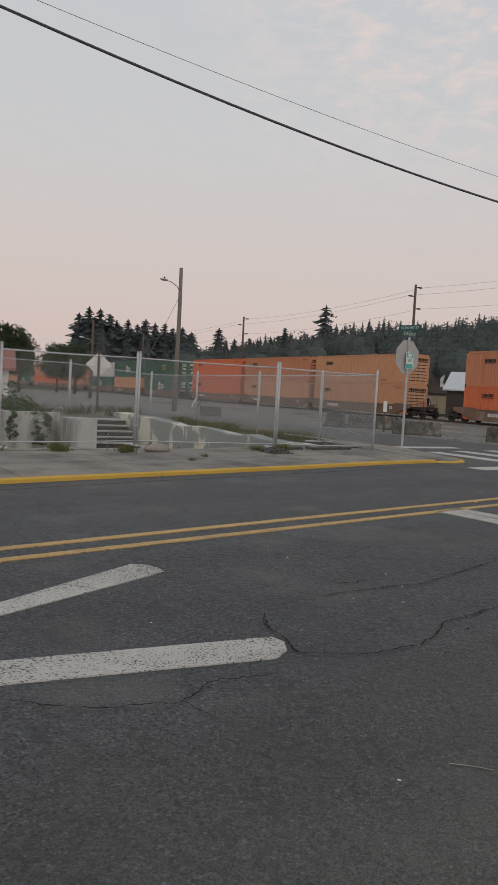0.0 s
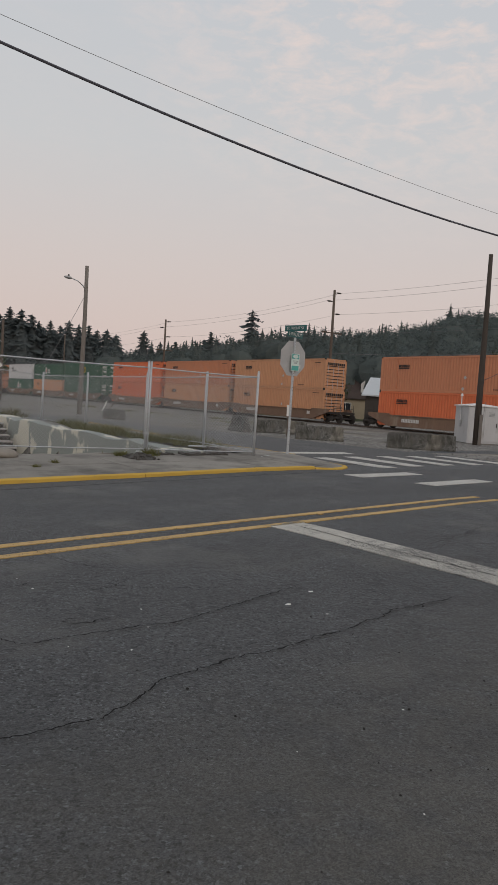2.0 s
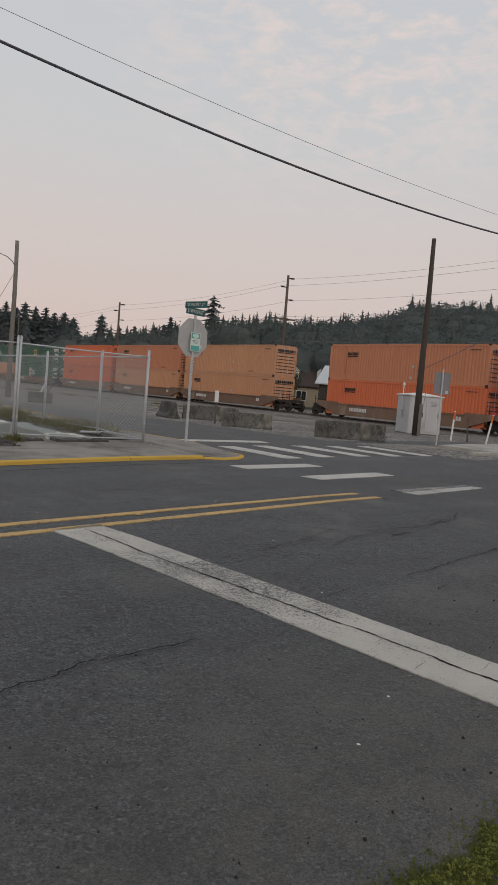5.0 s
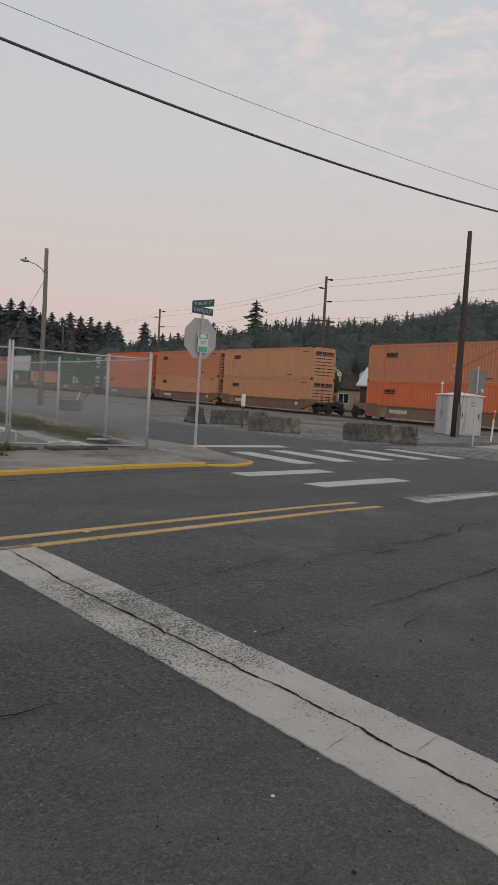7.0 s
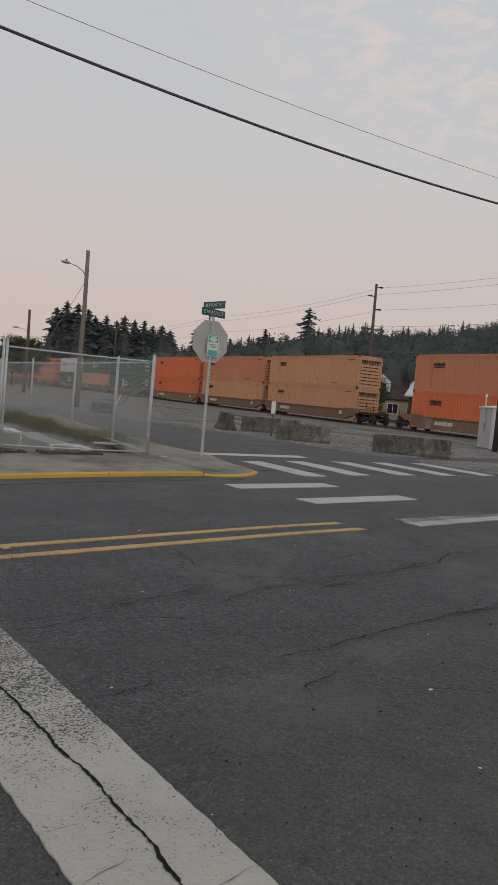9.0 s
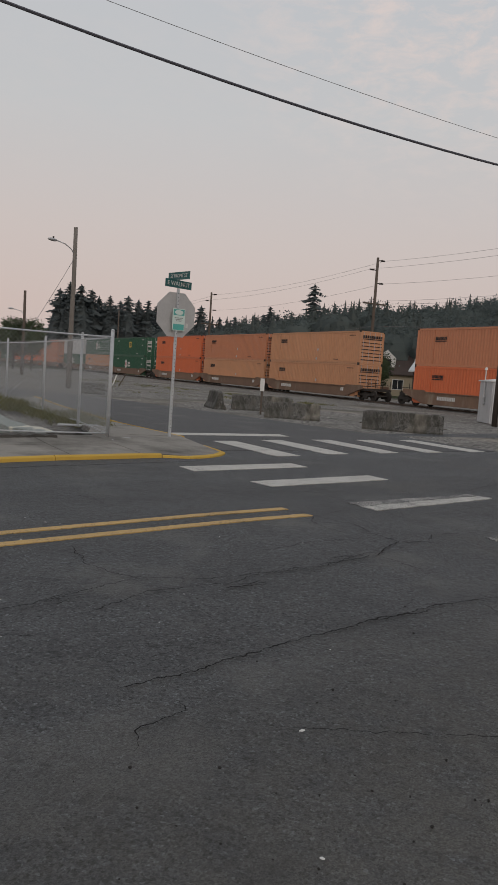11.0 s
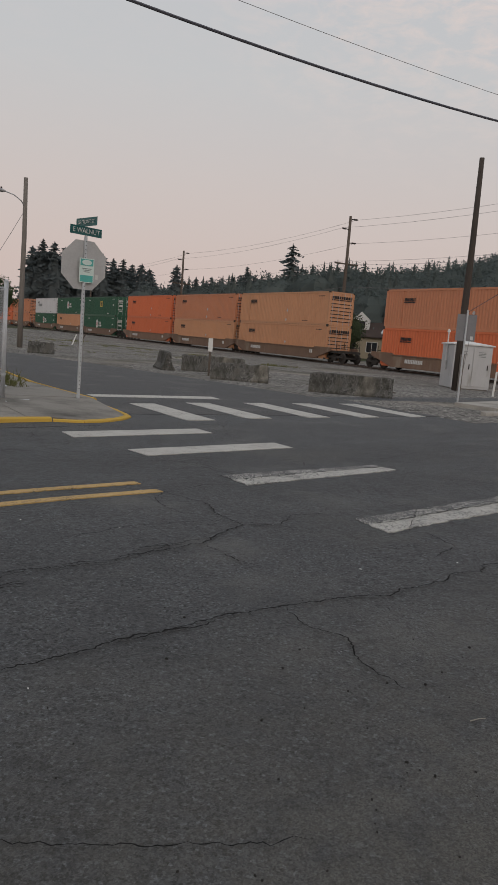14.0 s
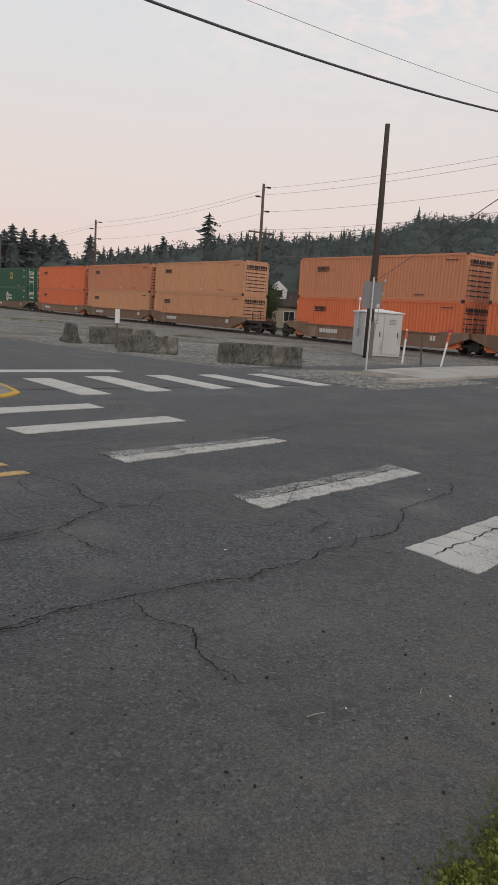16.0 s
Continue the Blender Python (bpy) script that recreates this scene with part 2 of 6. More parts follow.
mat("red_print", (0.45, 0.05, 0.05), rough=0.6)
mat("yellow_print", (0.62, 0.45, 0.08), rough=0.6)
mat("orange_marker", (0.65, 0.14, 0.05), rough=0.6)
mat("roof_metal", (0.52, 0.55, 0.57), (0.45, 0.48, 0.50), rough=0.5, scale=0.4)
mat("siding_white", (0.62, 0.62, 0.60), (0.54, 0.54, 0.52), rough=0.7, scale=0.8)
mat("siding_tan", (0.33, 0.28, 0.20), (0.28, 0.24, 0.17), rough=0.8, scale=0.8)
mat("siding_dark", (0.07, 0.06, 0.055), (0.05, 0.045, 0.04), rough=0.8, scale=0.8)
mat("shingles", (0.075, 0.055, 0.05), (0.05, 0.04, 0.036), rough=0.9, scale=1.5)
mat("red_roof", (0.30, 0.12, 0.09), (0.24, 0.10, 0.08), rough=0.7, scale=1.5)
mat("window_glass", (0.03, 0.035, 0.04), rough=0.08, spec=0.6)
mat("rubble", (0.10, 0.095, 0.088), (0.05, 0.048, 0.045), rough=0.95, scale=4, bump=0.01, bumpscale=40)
mat("canvas", (0.30, 0.275, 0.24), (0.22, 0.20, 0.175), rough=0.95, scale=5, bump=0.004)
mat("twig", (0.36, 0.34, 0.29), (0.28, 0.26, 0.22), rough=0.85, scale=20)


def let_light_through(name, share=0.5):
    """Leaves pass a part of the light that falls on their far side."""
    m = MATS[name]
    n, l = m.node_tree.nodes, m.node_tree.links
    p = n["Principled BSDF"]
    tr, mx = n.new("ShaderNodeBsdfTranslucent"), n.new("ShaderNodeMixShader")
    l.new(p.inputs["Base Color"].links[0].from_socket, tr.inputs["Color"])
    mx.inputs[0].default_value = share
    l.new(p.outputs[0], mx.inputs[1])
    l.new(tr.outputs[0], mx.inputs[2])
    l.new(mx.outputs[0], n["Material Output"].inputs["Surface"])


mat("verge_turf", (0.20, 0.18, 0.085), (0.11, 0.13, 0.05), rough=0.9, scale=1.5, fine=25, bump=0.02, bumpscale=40, spec=0.2)
mat("lot_grass", (0.165, 0.15, 0.085), (0.10, 0.105, 0.05), rough=0.85, scale=1.5, fine=15, spec=0.2)
mat("verge_leaves", (0.33, 0.33, 0.085), (0.19, 0.23, 0.05), rough=0.6, scale=6, fine=50, spec=0.3)
for k_ in ("hazy_needles", "broad_leaves", "hazy_leaves", "bush_leaves", "grass", "verge_leaves", "dry_grass", "lot_grass"):
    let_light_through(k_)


def worn_paint(name, paint, wear, scale, base="asphalt", lo=0.02, coarse=0.3, zone=None):
    """Road paint, pitted in fine specks so that the asphalt shows through; zone: the stretch of y that tyres have worn most."""
    m = MATS[base].copy()
    m.name = name
    n, l = m.node_tree.nodes, m.node_tree.links
    p = n["Principled BSDF"]
    old = p.inputs["Base Color"].links[0].from_socket
    tc = n.new("ShaderNodeTexCoord")
    parts_ = []
    for s, d in ((scale, 5.0), (scale * 0.035, 3.0)):
        t = n.new("ShaderNodeTexNoise")
        t.inputs["Scale"].default_value, t.inputs["Detail"].default_value, t.inputs["Roughness"].default_value = s, d, 0.65
        l.new(tc.outputs["Object"], t.inputs["Vector"])
        parts_.append(t)
    add = n.new("ShaderNodeMath")
    add.operation = "MULTIPLY_ADD"
    add.inputs[1].default_value = coarse
    l.new(parts_[1].outputs[0], add.inputs[0])
    l.new(parts_[0].outputs[0], add.inputs[2])
    total = add.outputs[0]
    if zone:
        sep = n.new("ShaderNodeSeparateXYZ")
        l.new(tc.outputs["Object"], sep.inputs[0])
        for a_, b_, amount in ((zone[0] - 0.7, zone[0] + 0.3, zone[2]), (zone[1] - 0.4, zone[1] + 0.6, -zone[2] * 0.7)):
            z = n.new("ShaderNodeMapRange")
            z.interpolation_type = "SMOOTHSTEP"
            z.inputs[1].default_value, z.inputs[2].default_value, z.inputs[3].default_value, z.inputs[4].default_value = a_, b_, 0.0, amount
            l.new(sep.outputs[1], z.inputs[0])
            plus = n.new("ShaderNodeMath")
            l.new(total, plus.inputs[0])
            l.new(z.outputs[0], plus.inputs[1])
            total = plus.outputs[0]
    r = n.new("ShaderNodeMapRange")
    r.inputs[1].default_value, r.inputs[2].default_value = wear, wear + 0.05
    r.inputs[3].default_value, r.inputs[4].default_value = lo, 1.0
    l.new(total, r.inputs[0])
    tint = n.new("ShaderNodeMix")
    tint.data_type = "RGBA"
    l.new(parts_[1].outputs[0], tint.inputs["Factor"])
    tint.inputs["A"].default_value = (*paint, 1)
    tint.inputs["B"].default_value = (*(c * 0.72 for c in paint), 1)
    mx = n.new("ShaderNodeMix")
    mx.data_type = "RGBA"
    l.new(r.outputs[0], mx.inputs["Factor"])
    l.new(tint.outputs["Result"], mx.inputs["A"])
    l.new(old, mx.inputs["B"])
    l.new(mx.outputs["Result"], p.inputs["Base Color"])
    MATS[name] = m
    return m


worn_paint("road_white", (0.58, 0.565, 0.525), 0.74, 75)
worn_paint("stop_white", (0.56, 0.54, 0.485), 0.77, 75, zone=(3.7, 5.3, 0.125))
worn_paint("road_white_worn", (0.60, 0.585, 0.545), 0.685, 70)
worn_paint("road_white_faded", (0.60, 0.585, 0.545), 0.585, 70)
worn_paint("road_yellow", (0.62, 0.41, 0.15), 0.73, 80)
mat("dark_stone", (0.014, 0.013, 0.012), (0.03, 0.028, 0.026), rough=0.9, scale=20)
worn_paint("kerb_yellow", (0.62, 0.40, 0.075), 0.80, 40, base="concrete")


def verge_dirt(m, colour):
    """Brown dirt washed on to the asphalt from the verge, thinning out into the street."""
    n, l = m.node_tree.nodes, m.node_tree.links
    p = n["Principled BSDF"]
    old = p.inputs["Base Color"].links[0].from_socket
    tc, sep = n.new("ShaderNodeTexCoord"), n.new("ShaderNodeSeparateXYZ")
    l.new(tc.outputs["Object"], sep.inputs[0])
    across = n.new("ShaderNodeMath")
    across.operation = "MULTIPLY_ADD"
    across.inputs[1].default_value = -0.115
    l.new(sep.outputs[0], across.inputs[0])
    l.new(sep.outputs[1], across.inputs[2])
    r = n.new("ShaderNodeMapRange")
    r.inputs[1].default_value, r.inputs[2].default_value, r.inputs[3].default_value, r.inputs[4].default_value = 0.6, 3.0, 0.95, 0.0
    l.new(across.outputs[0], r.inputs[0])
    t = n.new("ShaderNodeTexNoise")
    t.inputs["Scale"].default_value, t.inputs["Detail"].default_value = 6.0, 9.0
    l.new(tc.outputs["Object"], t.inputs["Vector"])
    r2 = n.new("ShaderNodeMapRange")
    r2.inputs[1].default_value, r2.inputs[2].default_value = 0.15, 0.6
    l.new(t.outputs[0], r2.inputs[0])
    mu = n.new("ShaderNodeMath")
    mu.operation = "MULTIPLY"
    l.new(r.outputs[0], mu.inputs[0])
    l.new(r2.outputs[0], mu.inputs[1])
    v = n.new("ShaderNodeTexVoronoi")
    v.inputs["Scale"].default_value = 165
    l.new(tc.outputs["Object"], v.inputs["Vector"])
    sc_ = n.new("ShaderNodeSeparateColor")
    l.new(v.outputs["Color"], sc_.inputs[0])
    val = n.new("ShaderNodeMapRange")
    val.inputs[3].default_value, val.inputs[4].default_value = 0.6, 1.5
    l.new(sc_.outputs[0], val.inputs[0])
    hs = n.new("ShaderNodeHueSaturation")
    l.new(val.outputs[0], hs.inputs["Value"])
    mx = n.new("ShaderNodeMix")
    mx.data_type = "RGBA"
    l.new(mu.outputs[0], mx.inputs["Factor"])
    l.new(old, mx.inputs["A"])
    mx.inputs["B"].default_value = (*colour, 1)
    # long faint bands worn by tyres along the lanes
    mp = n.new("ShaderNodeMapping")
    mp.inputs["Scale"].default_value = (0.07, 1.0, 1.0)
    mp.inputs["Rotation"].default_value = (0, 0, radians(-5))
    l.new(tc.outputs["Object"], mp.inputs[0])
    bands = n.new("ShaderNodeTexNoise")
    bands.inputs["Scale"].default_value, bands.inputs["Detail"].default_value = 0.9, 3.0
    l.new(mp.outputs[0], bands.inputs["Vector"])
    br = n.new("ShaderNodeMapRange")
    br.inputs[1].default_value, br.inputs[2].default_value, br.inputs[3].default_value, br.inputs[4].default_value = 0.35, 0.65, 0.84, 1.12
    l.new(bands.outputs[0], br.inputs[0])
    hs2 = n.new("ShaderNodeHueSaturation")
    l.new(br.outputs[0], hs2.inputs["Value"])
    l.new(mx.outputs["Result"], hs.inputs["Color"])
    l.new(hs.outputs[0], hs2.inputs["Color"])
    l.new(hs2.outputs[0], p.inputs["Base Color"])


verge_dirt(MATS["asphalt"], (0.090, 0.086, 0.075))


# ---- building helpers ----
def mesh_of(bm, name, material=None, smooth=False):
    me = bpy.data.meshes.new(name)
    bm.normal_update()
    bm.to_mesh(me)
    bm.free()
    if material:
        me.materials.append(MATS[material])
    if smooth:
        for p in me.polygons:
            p.use_smooth = True
    return me


def part(name, bm, material, parent, label="", smooth=False, kind=""):
    ob = new(name, bm if isinstance(bm, bpy.types.Mesh) else mesh_of(bm, name, material, smooth))
    ob.parent = parent
    return tagged(ob, label, kind=kind)


def thing(name, label, category, m=None, group="", kind=""):
    ob = new(name)
    ob.empty_display_size = 0.2
    ob.matrix_world = m or Matrix()
    return tagged(ob, label, category, group, kind)


def solid(name, bm, material, label, category, m=None, group="", kind="", smooth=False):
    ob = new(name, mesh_of(bm, name, material, smooth))
    if m:
        ob.matrix_world = m
    return tagged(ob, label, category, group, kind)


def box(bm, x0, y0, z0, x1, y1, z1, m=None, bevel=0.0):
    r = bmesh.ops.create_cube(bm, size=1, matrix=Matrix.Translation(((x0 + x1) / 2, (y0 + y1) / 2, (z0 + z1) / 2)) @ Matrix.Diagonal((abs(x1 - x0), abs(y1 - y0), abs(z1 - z0), 1)))
    vs = r["verts"]
    if bevel:
        es = list({e for v in vs for e in v.link_edges})
        vs = list({v for f in bmesh.ops.bevel(bm, geom=es, offset=bevel, segments=1, affect="EDGES")["faces"] for v in f.verts} | {v for v in vs if v.is_valid})
    if m:
        bmesh.ops.transform(bm, matrix=m, verts=vs)
    return vs


def tube(bm, pts, r, seg=8, r2=None, cap=True):
    """A round bar along a line of points, tapering from r to r2."""
    pts = [Vector(p) for p in pts]
    r2 = r if r2 is None else r2
    rings = []
    for i, p in enumerate(pts):
        d = (pts[min(i + 1, len(pts) - 1)] - pts[max(i - 1, 0)]).normalized()
        side = d.cross(Vector((0, 0, 1)) if abs(d.z) < 0.95 else Vector((1, 0, 0))).normalized()
        up = side.cross(d)
        rr = r + (r2 - r) * i / max(1, len(pts) - 1)
        rings.append([bm.verts.new(p + rr * (math.cos(a) * side + math.sin(a) * up)) for a in (2 * math.pi * k / seg for k in range(seg))])
    for a, b in zip(rings, rings[1:]):
        for k in range(seg):
            bm.faces.new((a[k], a[(k + 1) % seg], b[(k + 1) % seg], b[k]))
    if cap:
        bm.faces.new(rings[0][::-1])
        bm.faces.new(rings[-1])


def prism(bm, outline, z0, z1):
    """An upright block on an outline of (x, y)."""
    lo = [bm.verts.new((x, y, z0)) for x, y in outline]
    hi = [bm.verts.new((x, y, z1)) for x, y in outline]
    k = len(outline)
    bm.faces.new(lo[::-1])
    bm.faces.new(hi)
    for i in range(k):
        bm.faces.new((lo[i], lo[(i + 1) % k], hi[(i + 1) % k], hi[i]))


def smooth01(v, lo, hi):
    v = min(max((v - lo) / (hi - lo), 0.0), 1.0)
    return v * v * (3 - 2 * v)


# ---- the lie of the land ----
def base_z(x, y):
    """Ground level: the street climbs gently, is crowned, and the far side is flat."""
    z = 0.012 * min(max(x, -20), 12) + 0.016 * min(max(y, -6), 6)
    z -= 0.10 * min(max((y - 7) / 6, 0), 1)
    return z - 0.16 * smooth01(x, 30, 46)


RIDGE = [(-60, 5), (0, 4), (14, 4), (19, 2), (24, 8), (28, 7), (30, 2), (33, 3.5), (36, 6), (43, 11.5), (49, 12.5), (52, 15), (54, 19), (60, 20), (75, 20), (110, 14), (200, 8)]


def ridge(deg):
    for (a, za), (b, zb) in zip(RIDGE, RIDGE[1:]):
        if a <= deg <= b:
            return za + (zb - za) * (deg - a) / (b - a)
    return 5.0


def hill_z(x, y):
    r = math.hypot(x, y)
    if r < 95:
        return 0.0
    deg = math.degrees(math.atan2(x, y))
    beyond = x - 52.1 - 0.1165 * (y - 41.9)
    return ridge(deg) * smooth01(r, 105, 235) * smooth01(beyond, 12, 60) if deg > -60 else 0.0


# corners of the sunken foundation: front-left, front-right, back-right, back-left
PIT = [(-11.0, 14.25), (13.15, 14.95), (11.35, 24.75), (-11.0, 24.3)]


def in_pit(x, y):
    for (ax, ay), (bx, by) in zip(PIT, PIT[1:] + PIT[:1]):
        if (bx - ax) * (y - ay) - (by - ay) * (x - ax) < 0:
            return False
    return True


def ground_z(x, y):
    if in_pit(x, y):
        return -0.85
    z = base_z(x, y) + hill_z(x, y)
    if x < 13.5 and y > 14:  # the raised lot behind the foundation
        z += 0.34 * smooth01(y, 21, 24.6)
    return z


def build_ground():
    def steps(spans):
        out = [spans[0][0]]
        for a, b, d in spans:
            k = max(1, round((b - a) / d))
            out += [a + (b - a) * (i + 1) / k for i in range(k)]
        return out

    xs = steps([(-2500, -300, 500), (-300, -60, 40), (-60, -12, 6), (-12, 16, 0.25), (16, 70, 1.5), (70, 320, 10), (320, 2500, 300)])
    ys = steps([(-2500, -200, 500), (-200, -20, 30), (-20, 13, 1.5), (13, 26, 0.25), (26, 80, 1.5), (80, 320, 10), (320, 2500, 300)])
    verts = [(x, y, ground_z(x, y) - 0.012) for y in ys for x in xs]
    w = len(xs)
    faces = [(j * w + i, j * w + i + 1, (j + 1) * w + i + 1, (j + 1) * w + i) for j in range(len(ys) - 1) for i in range(w - 1)]
    me = bpy.data.meshes.new("ground")
    me.from_pydata(verts, [], faces)
    me.materials.append(MATS["gravel"])
    me.materials.append(MATS["forest_floor"])
    for p in me.polygons:
        c = p.center
        p.material_index = 1 if math.hypot(c.x - 8, c.y) > 95 and c.x > 63 + 0.1165 * (c.y - 42) or c.y > 140 else 0
    return tagged(new("ground", me), "pale grey gravel ground with patches of weeds", "ground", kind="structure")


build_ground()


def sheet(name, corners, lift, material, label, category, step=0.8, kind="structure", parent=None):
    """A thin slab on the ground over a four-cornered patch (in order round), with its own rim."""
    a, b, c, d = [Vector(p) for p in corners]
    nu = max(1, int(max((b - a).length, (c - d).length) / step))
    nv = max(1, int(max((d - a).length, (c - b).length) / step))
    bm = bmesh.new()
    rows = []
    for j in range(nv + 1):
        p, q = a.lerp(d, j / nv), b.lerp(c, j / nv)
        row = []
        for i in range(nu + 1):
            v = p.lerp(q, i / nu)
            row.append(bm.verts.new((v.x, v.y, base_z(v.x, v.y) + lift)))
        rows.append(row)
    for r0, r1 in zip(rows, rows[1:]):
        for i in range(nu):
            bm.faces.new((r0[i], r0[i + 1], r1[i + 1], r1[i]))
    edge = [e for e in bm.edges if e.is_boundary]
    low = bmesh.ops.extrude_edge_only(bm, edges=edge)["geom"]
    for v in low:
        if isinstance(v, bmesh.types.BMVert):
            v.co.z -= min(0.05, lift + 0.02) if lift > 0.02 else 0.012
    bmesh.ops.recalc_face_normals(bm, faces=bm.faces[:])
    if parent:
        return part(name, bm, material, parent)
    return solid(name, bm, material, label, category, kind=kind)


# ---- roads ----
def kerb_y(x):
    return 10.85 + 0.135 * (x - 3) if x < 9 else 11.66 + 0.165 * (x - 9)


road = sheet("road", [(-60, -6.9), (70, 8.05), (70, 26), (-60, 3.2)], 0.008, "asphalt", "dark grey cracked asphalt street", "road", 0.4)
sheet("side_road", [(15.4, 13.6), (24.3, 13.6), (22.95, 27), (16.9, 27)], 0.014, "side_asphalt", "smooth dark asphalt side street", "road", 1.0)
sheet("side_road", [(16.9, 27), (22.95, 27), (21.6, 34.6), (16.2, 33.2)], 0.014, "side_asphalt", "smooth dark asphalt side street starting to bend", "road", 1.0)
sheet("side_road", [(16.2, 33.2), (21.6, 34.6), (14.5, 47.5), (9.5, 44)], 0.014, "side_asphalt", "smooth dark asphalt side street bending behind the lot", "road", 1.0)
sheet("side_road", [(9.5, 44), (14.5, 47.5), (-30, 62), (-32, 56)], 0.014, "side_asphalt", "smooth dark asphalt side street running off", "road", 1.5)
apron = sheet("gravel_apron", [(24.0, 12.3), (30.5, 13.4), (30.2, 17.2), (24.5, 17.5)], 0.011, "gravel", "worn gravelly corner apron", "pavement", 0.8)


def marking(name, corners, material, label, lift=0.016, amp=0.005, bulge=0.0, parent=None):
    """Thin painted strip on the road with frayed long edges and, where asked, rounded ends."""
    a, b, c, d = [Vector(p) for p in corners]
    if (b - a).length < (d - a).length:
        a, b, c, d = b, c, d, a
    rng = random.Random(int(1000 * (a.x + 3 * a.y)))
    k = max(6, int((b - a).length / 0.035))
    across = (d - a).normalized()
    along = (b - a).normalized()
    bm = bmesh.new()
    prev = None
    for i in range(k + 1):
        lo, hi = a.lerp(b, i / k), d.lerp(c, i / k)
        drift = noise.noise(Vector((i * 0.22, a.x, a.y)))
        lo = lo + across * (amp * (0.5 * drift + rng.uniform(-0.8, 0.8)))
        hi = hi + across * (amp * (0.5 * noise.noise(Vector((i * 0.22, c.x, c.y))) + rng.uniform(-0.8, 0.8)))
        out = along * (bulge if i == k else -bulge if i == 0 else 0)
        pts = [lo, lo.lerp(hi, 0.3) + out + along * rng.uniform(-amp, amp), lo.lerp(hi, 0.7) + out + along * rng.uniform(-amp, amp), hi]
        ring = [bm.verts.new((p.x, p.y, base_z(p.x, p.y) + lift)) for p in pts]
        if prev:
            for j in range(3):
                bm.faces.new((prev[j], ring[j], ring[j + 1], prev[j + 1]))
        prev = ring
    low = bmesh.ops.extrude_edge_only(bm, edges=[e for e in bm.edges if e.is_boundary])["geom"]
    for v in low:
        if isinstance(v, bmesh.types.BMVert):
            v.co.z -= 0.012
    bmesh.ops.recalc_face_normals(bm, faces=bm.faces[:])
    if parent:
        return part(name, bm, material, parent, label)
    return solid(name, bm, material, label, "road marking", kind="structure")


# double yellow centre line
for k, (a, b) in enumerate((((-30, 3.35), (12.96, 7.54)), ((-30, 2.98), (12.98, 7.14)))):
    p, q = Vector(a), Vector(b)
    s = (q - p).normalized()
    o = Vector((-s.y, s.x)) * 0.058
    marking("centre_line", [tuple(p - o), tuple(q - o), tuple(q + o), tuple(p + o)], "road_yellow", "worn yellow painted centre line")
marking("stop_line", [(7.69, 1.60), (8.245, 1.72), (8.055, 6.72), (7.505, 6.60)], "stop_white", "wide worn white stop line with a long crack")
marking("arrow_stripe", [(-0.4, 3.98), (2.57, 3.34), (2.75, 3.64), (0.1, 4.18)], "road_white_worn", "worn white lane marking stripe", bulge=0.07)
marking("arrow_stripe", [(0.1, 4.19), (2.86, 5.24), (2.73, 5.56), (-0.4, 4.02)], "road_white_worn", "worn slanting white lane marking stripe", bulge=0.06)
CROSS = [
    ([(13.62, 10.72), (16.02, 11.02), (16.06, 11.55), (13.68, 11.28)], "road_white"),
    ([(13.88, 9.07), (16.34, 9.41), (16.38, 9.91), (13.86, 9.57)], "road_white"),
    ([(13.97, 7.15), (16.45, 7.515), (16.43, 7.75), (14.0, 7.45)], "road_white_worn"),
    ([(14.06, 5.29), (16.44, 5.59), (16.45, 5.84), (14.08, 5.54)], "road_white_worn"),
    ([(14.26, 3.54), (16.66, 3.87), (16.68, 4.38), (14.27, 4.10)], "road_white"),
]
FADED = {2: [(14.0, 7.452), (16.43, 7.752), (16.40, 7.90), (14.01, 7.70)], 3: [(14.08, 5.542), (16.45, 5.842), (16.46, 6.0), (14.09, 5.70)]}
for k, (c, m_) in enumerate(CROSS):
    bar_ = marking("crosswalk_bar", c, m_, "chipped white crosswalk bar on asphalt", amp=0.022 if m_ == "road_white_worn" else 0.012)
    if k in FADED:
        marking("faded_edge", FADED[k], "road_white_faded", "paint almost rubbed away along one edge", amp=0.02, parent=bar_)
for x0, y0 in ((16.56, 12.66), (18.10, 13.0), (19.78, 13.2), (21.34, 13.3), (23.05, 13.45)):
    marking("crosswalk_bar", [(x0, y0), (x0 + 0.62, y0 + 0.08), (x0 + 0.78, y0 + 2.72), (x0 + 0.18, y0 + 2.68)], "road_white", "clean white crosswalk bar on asphalt", 0.02)
marking("side_stop_line", [(16.5, 16.62), (19.8, 16.62), (19.9, 17.2), (16.55, 17.12)], "road_white", "white stop line across half the side street", 0.02)
marking("edge_line", [(29.0, 12.25), (40, 14.2), (40, 14.34), (29.0, 12.39)], "road_white", "thin white edge line")


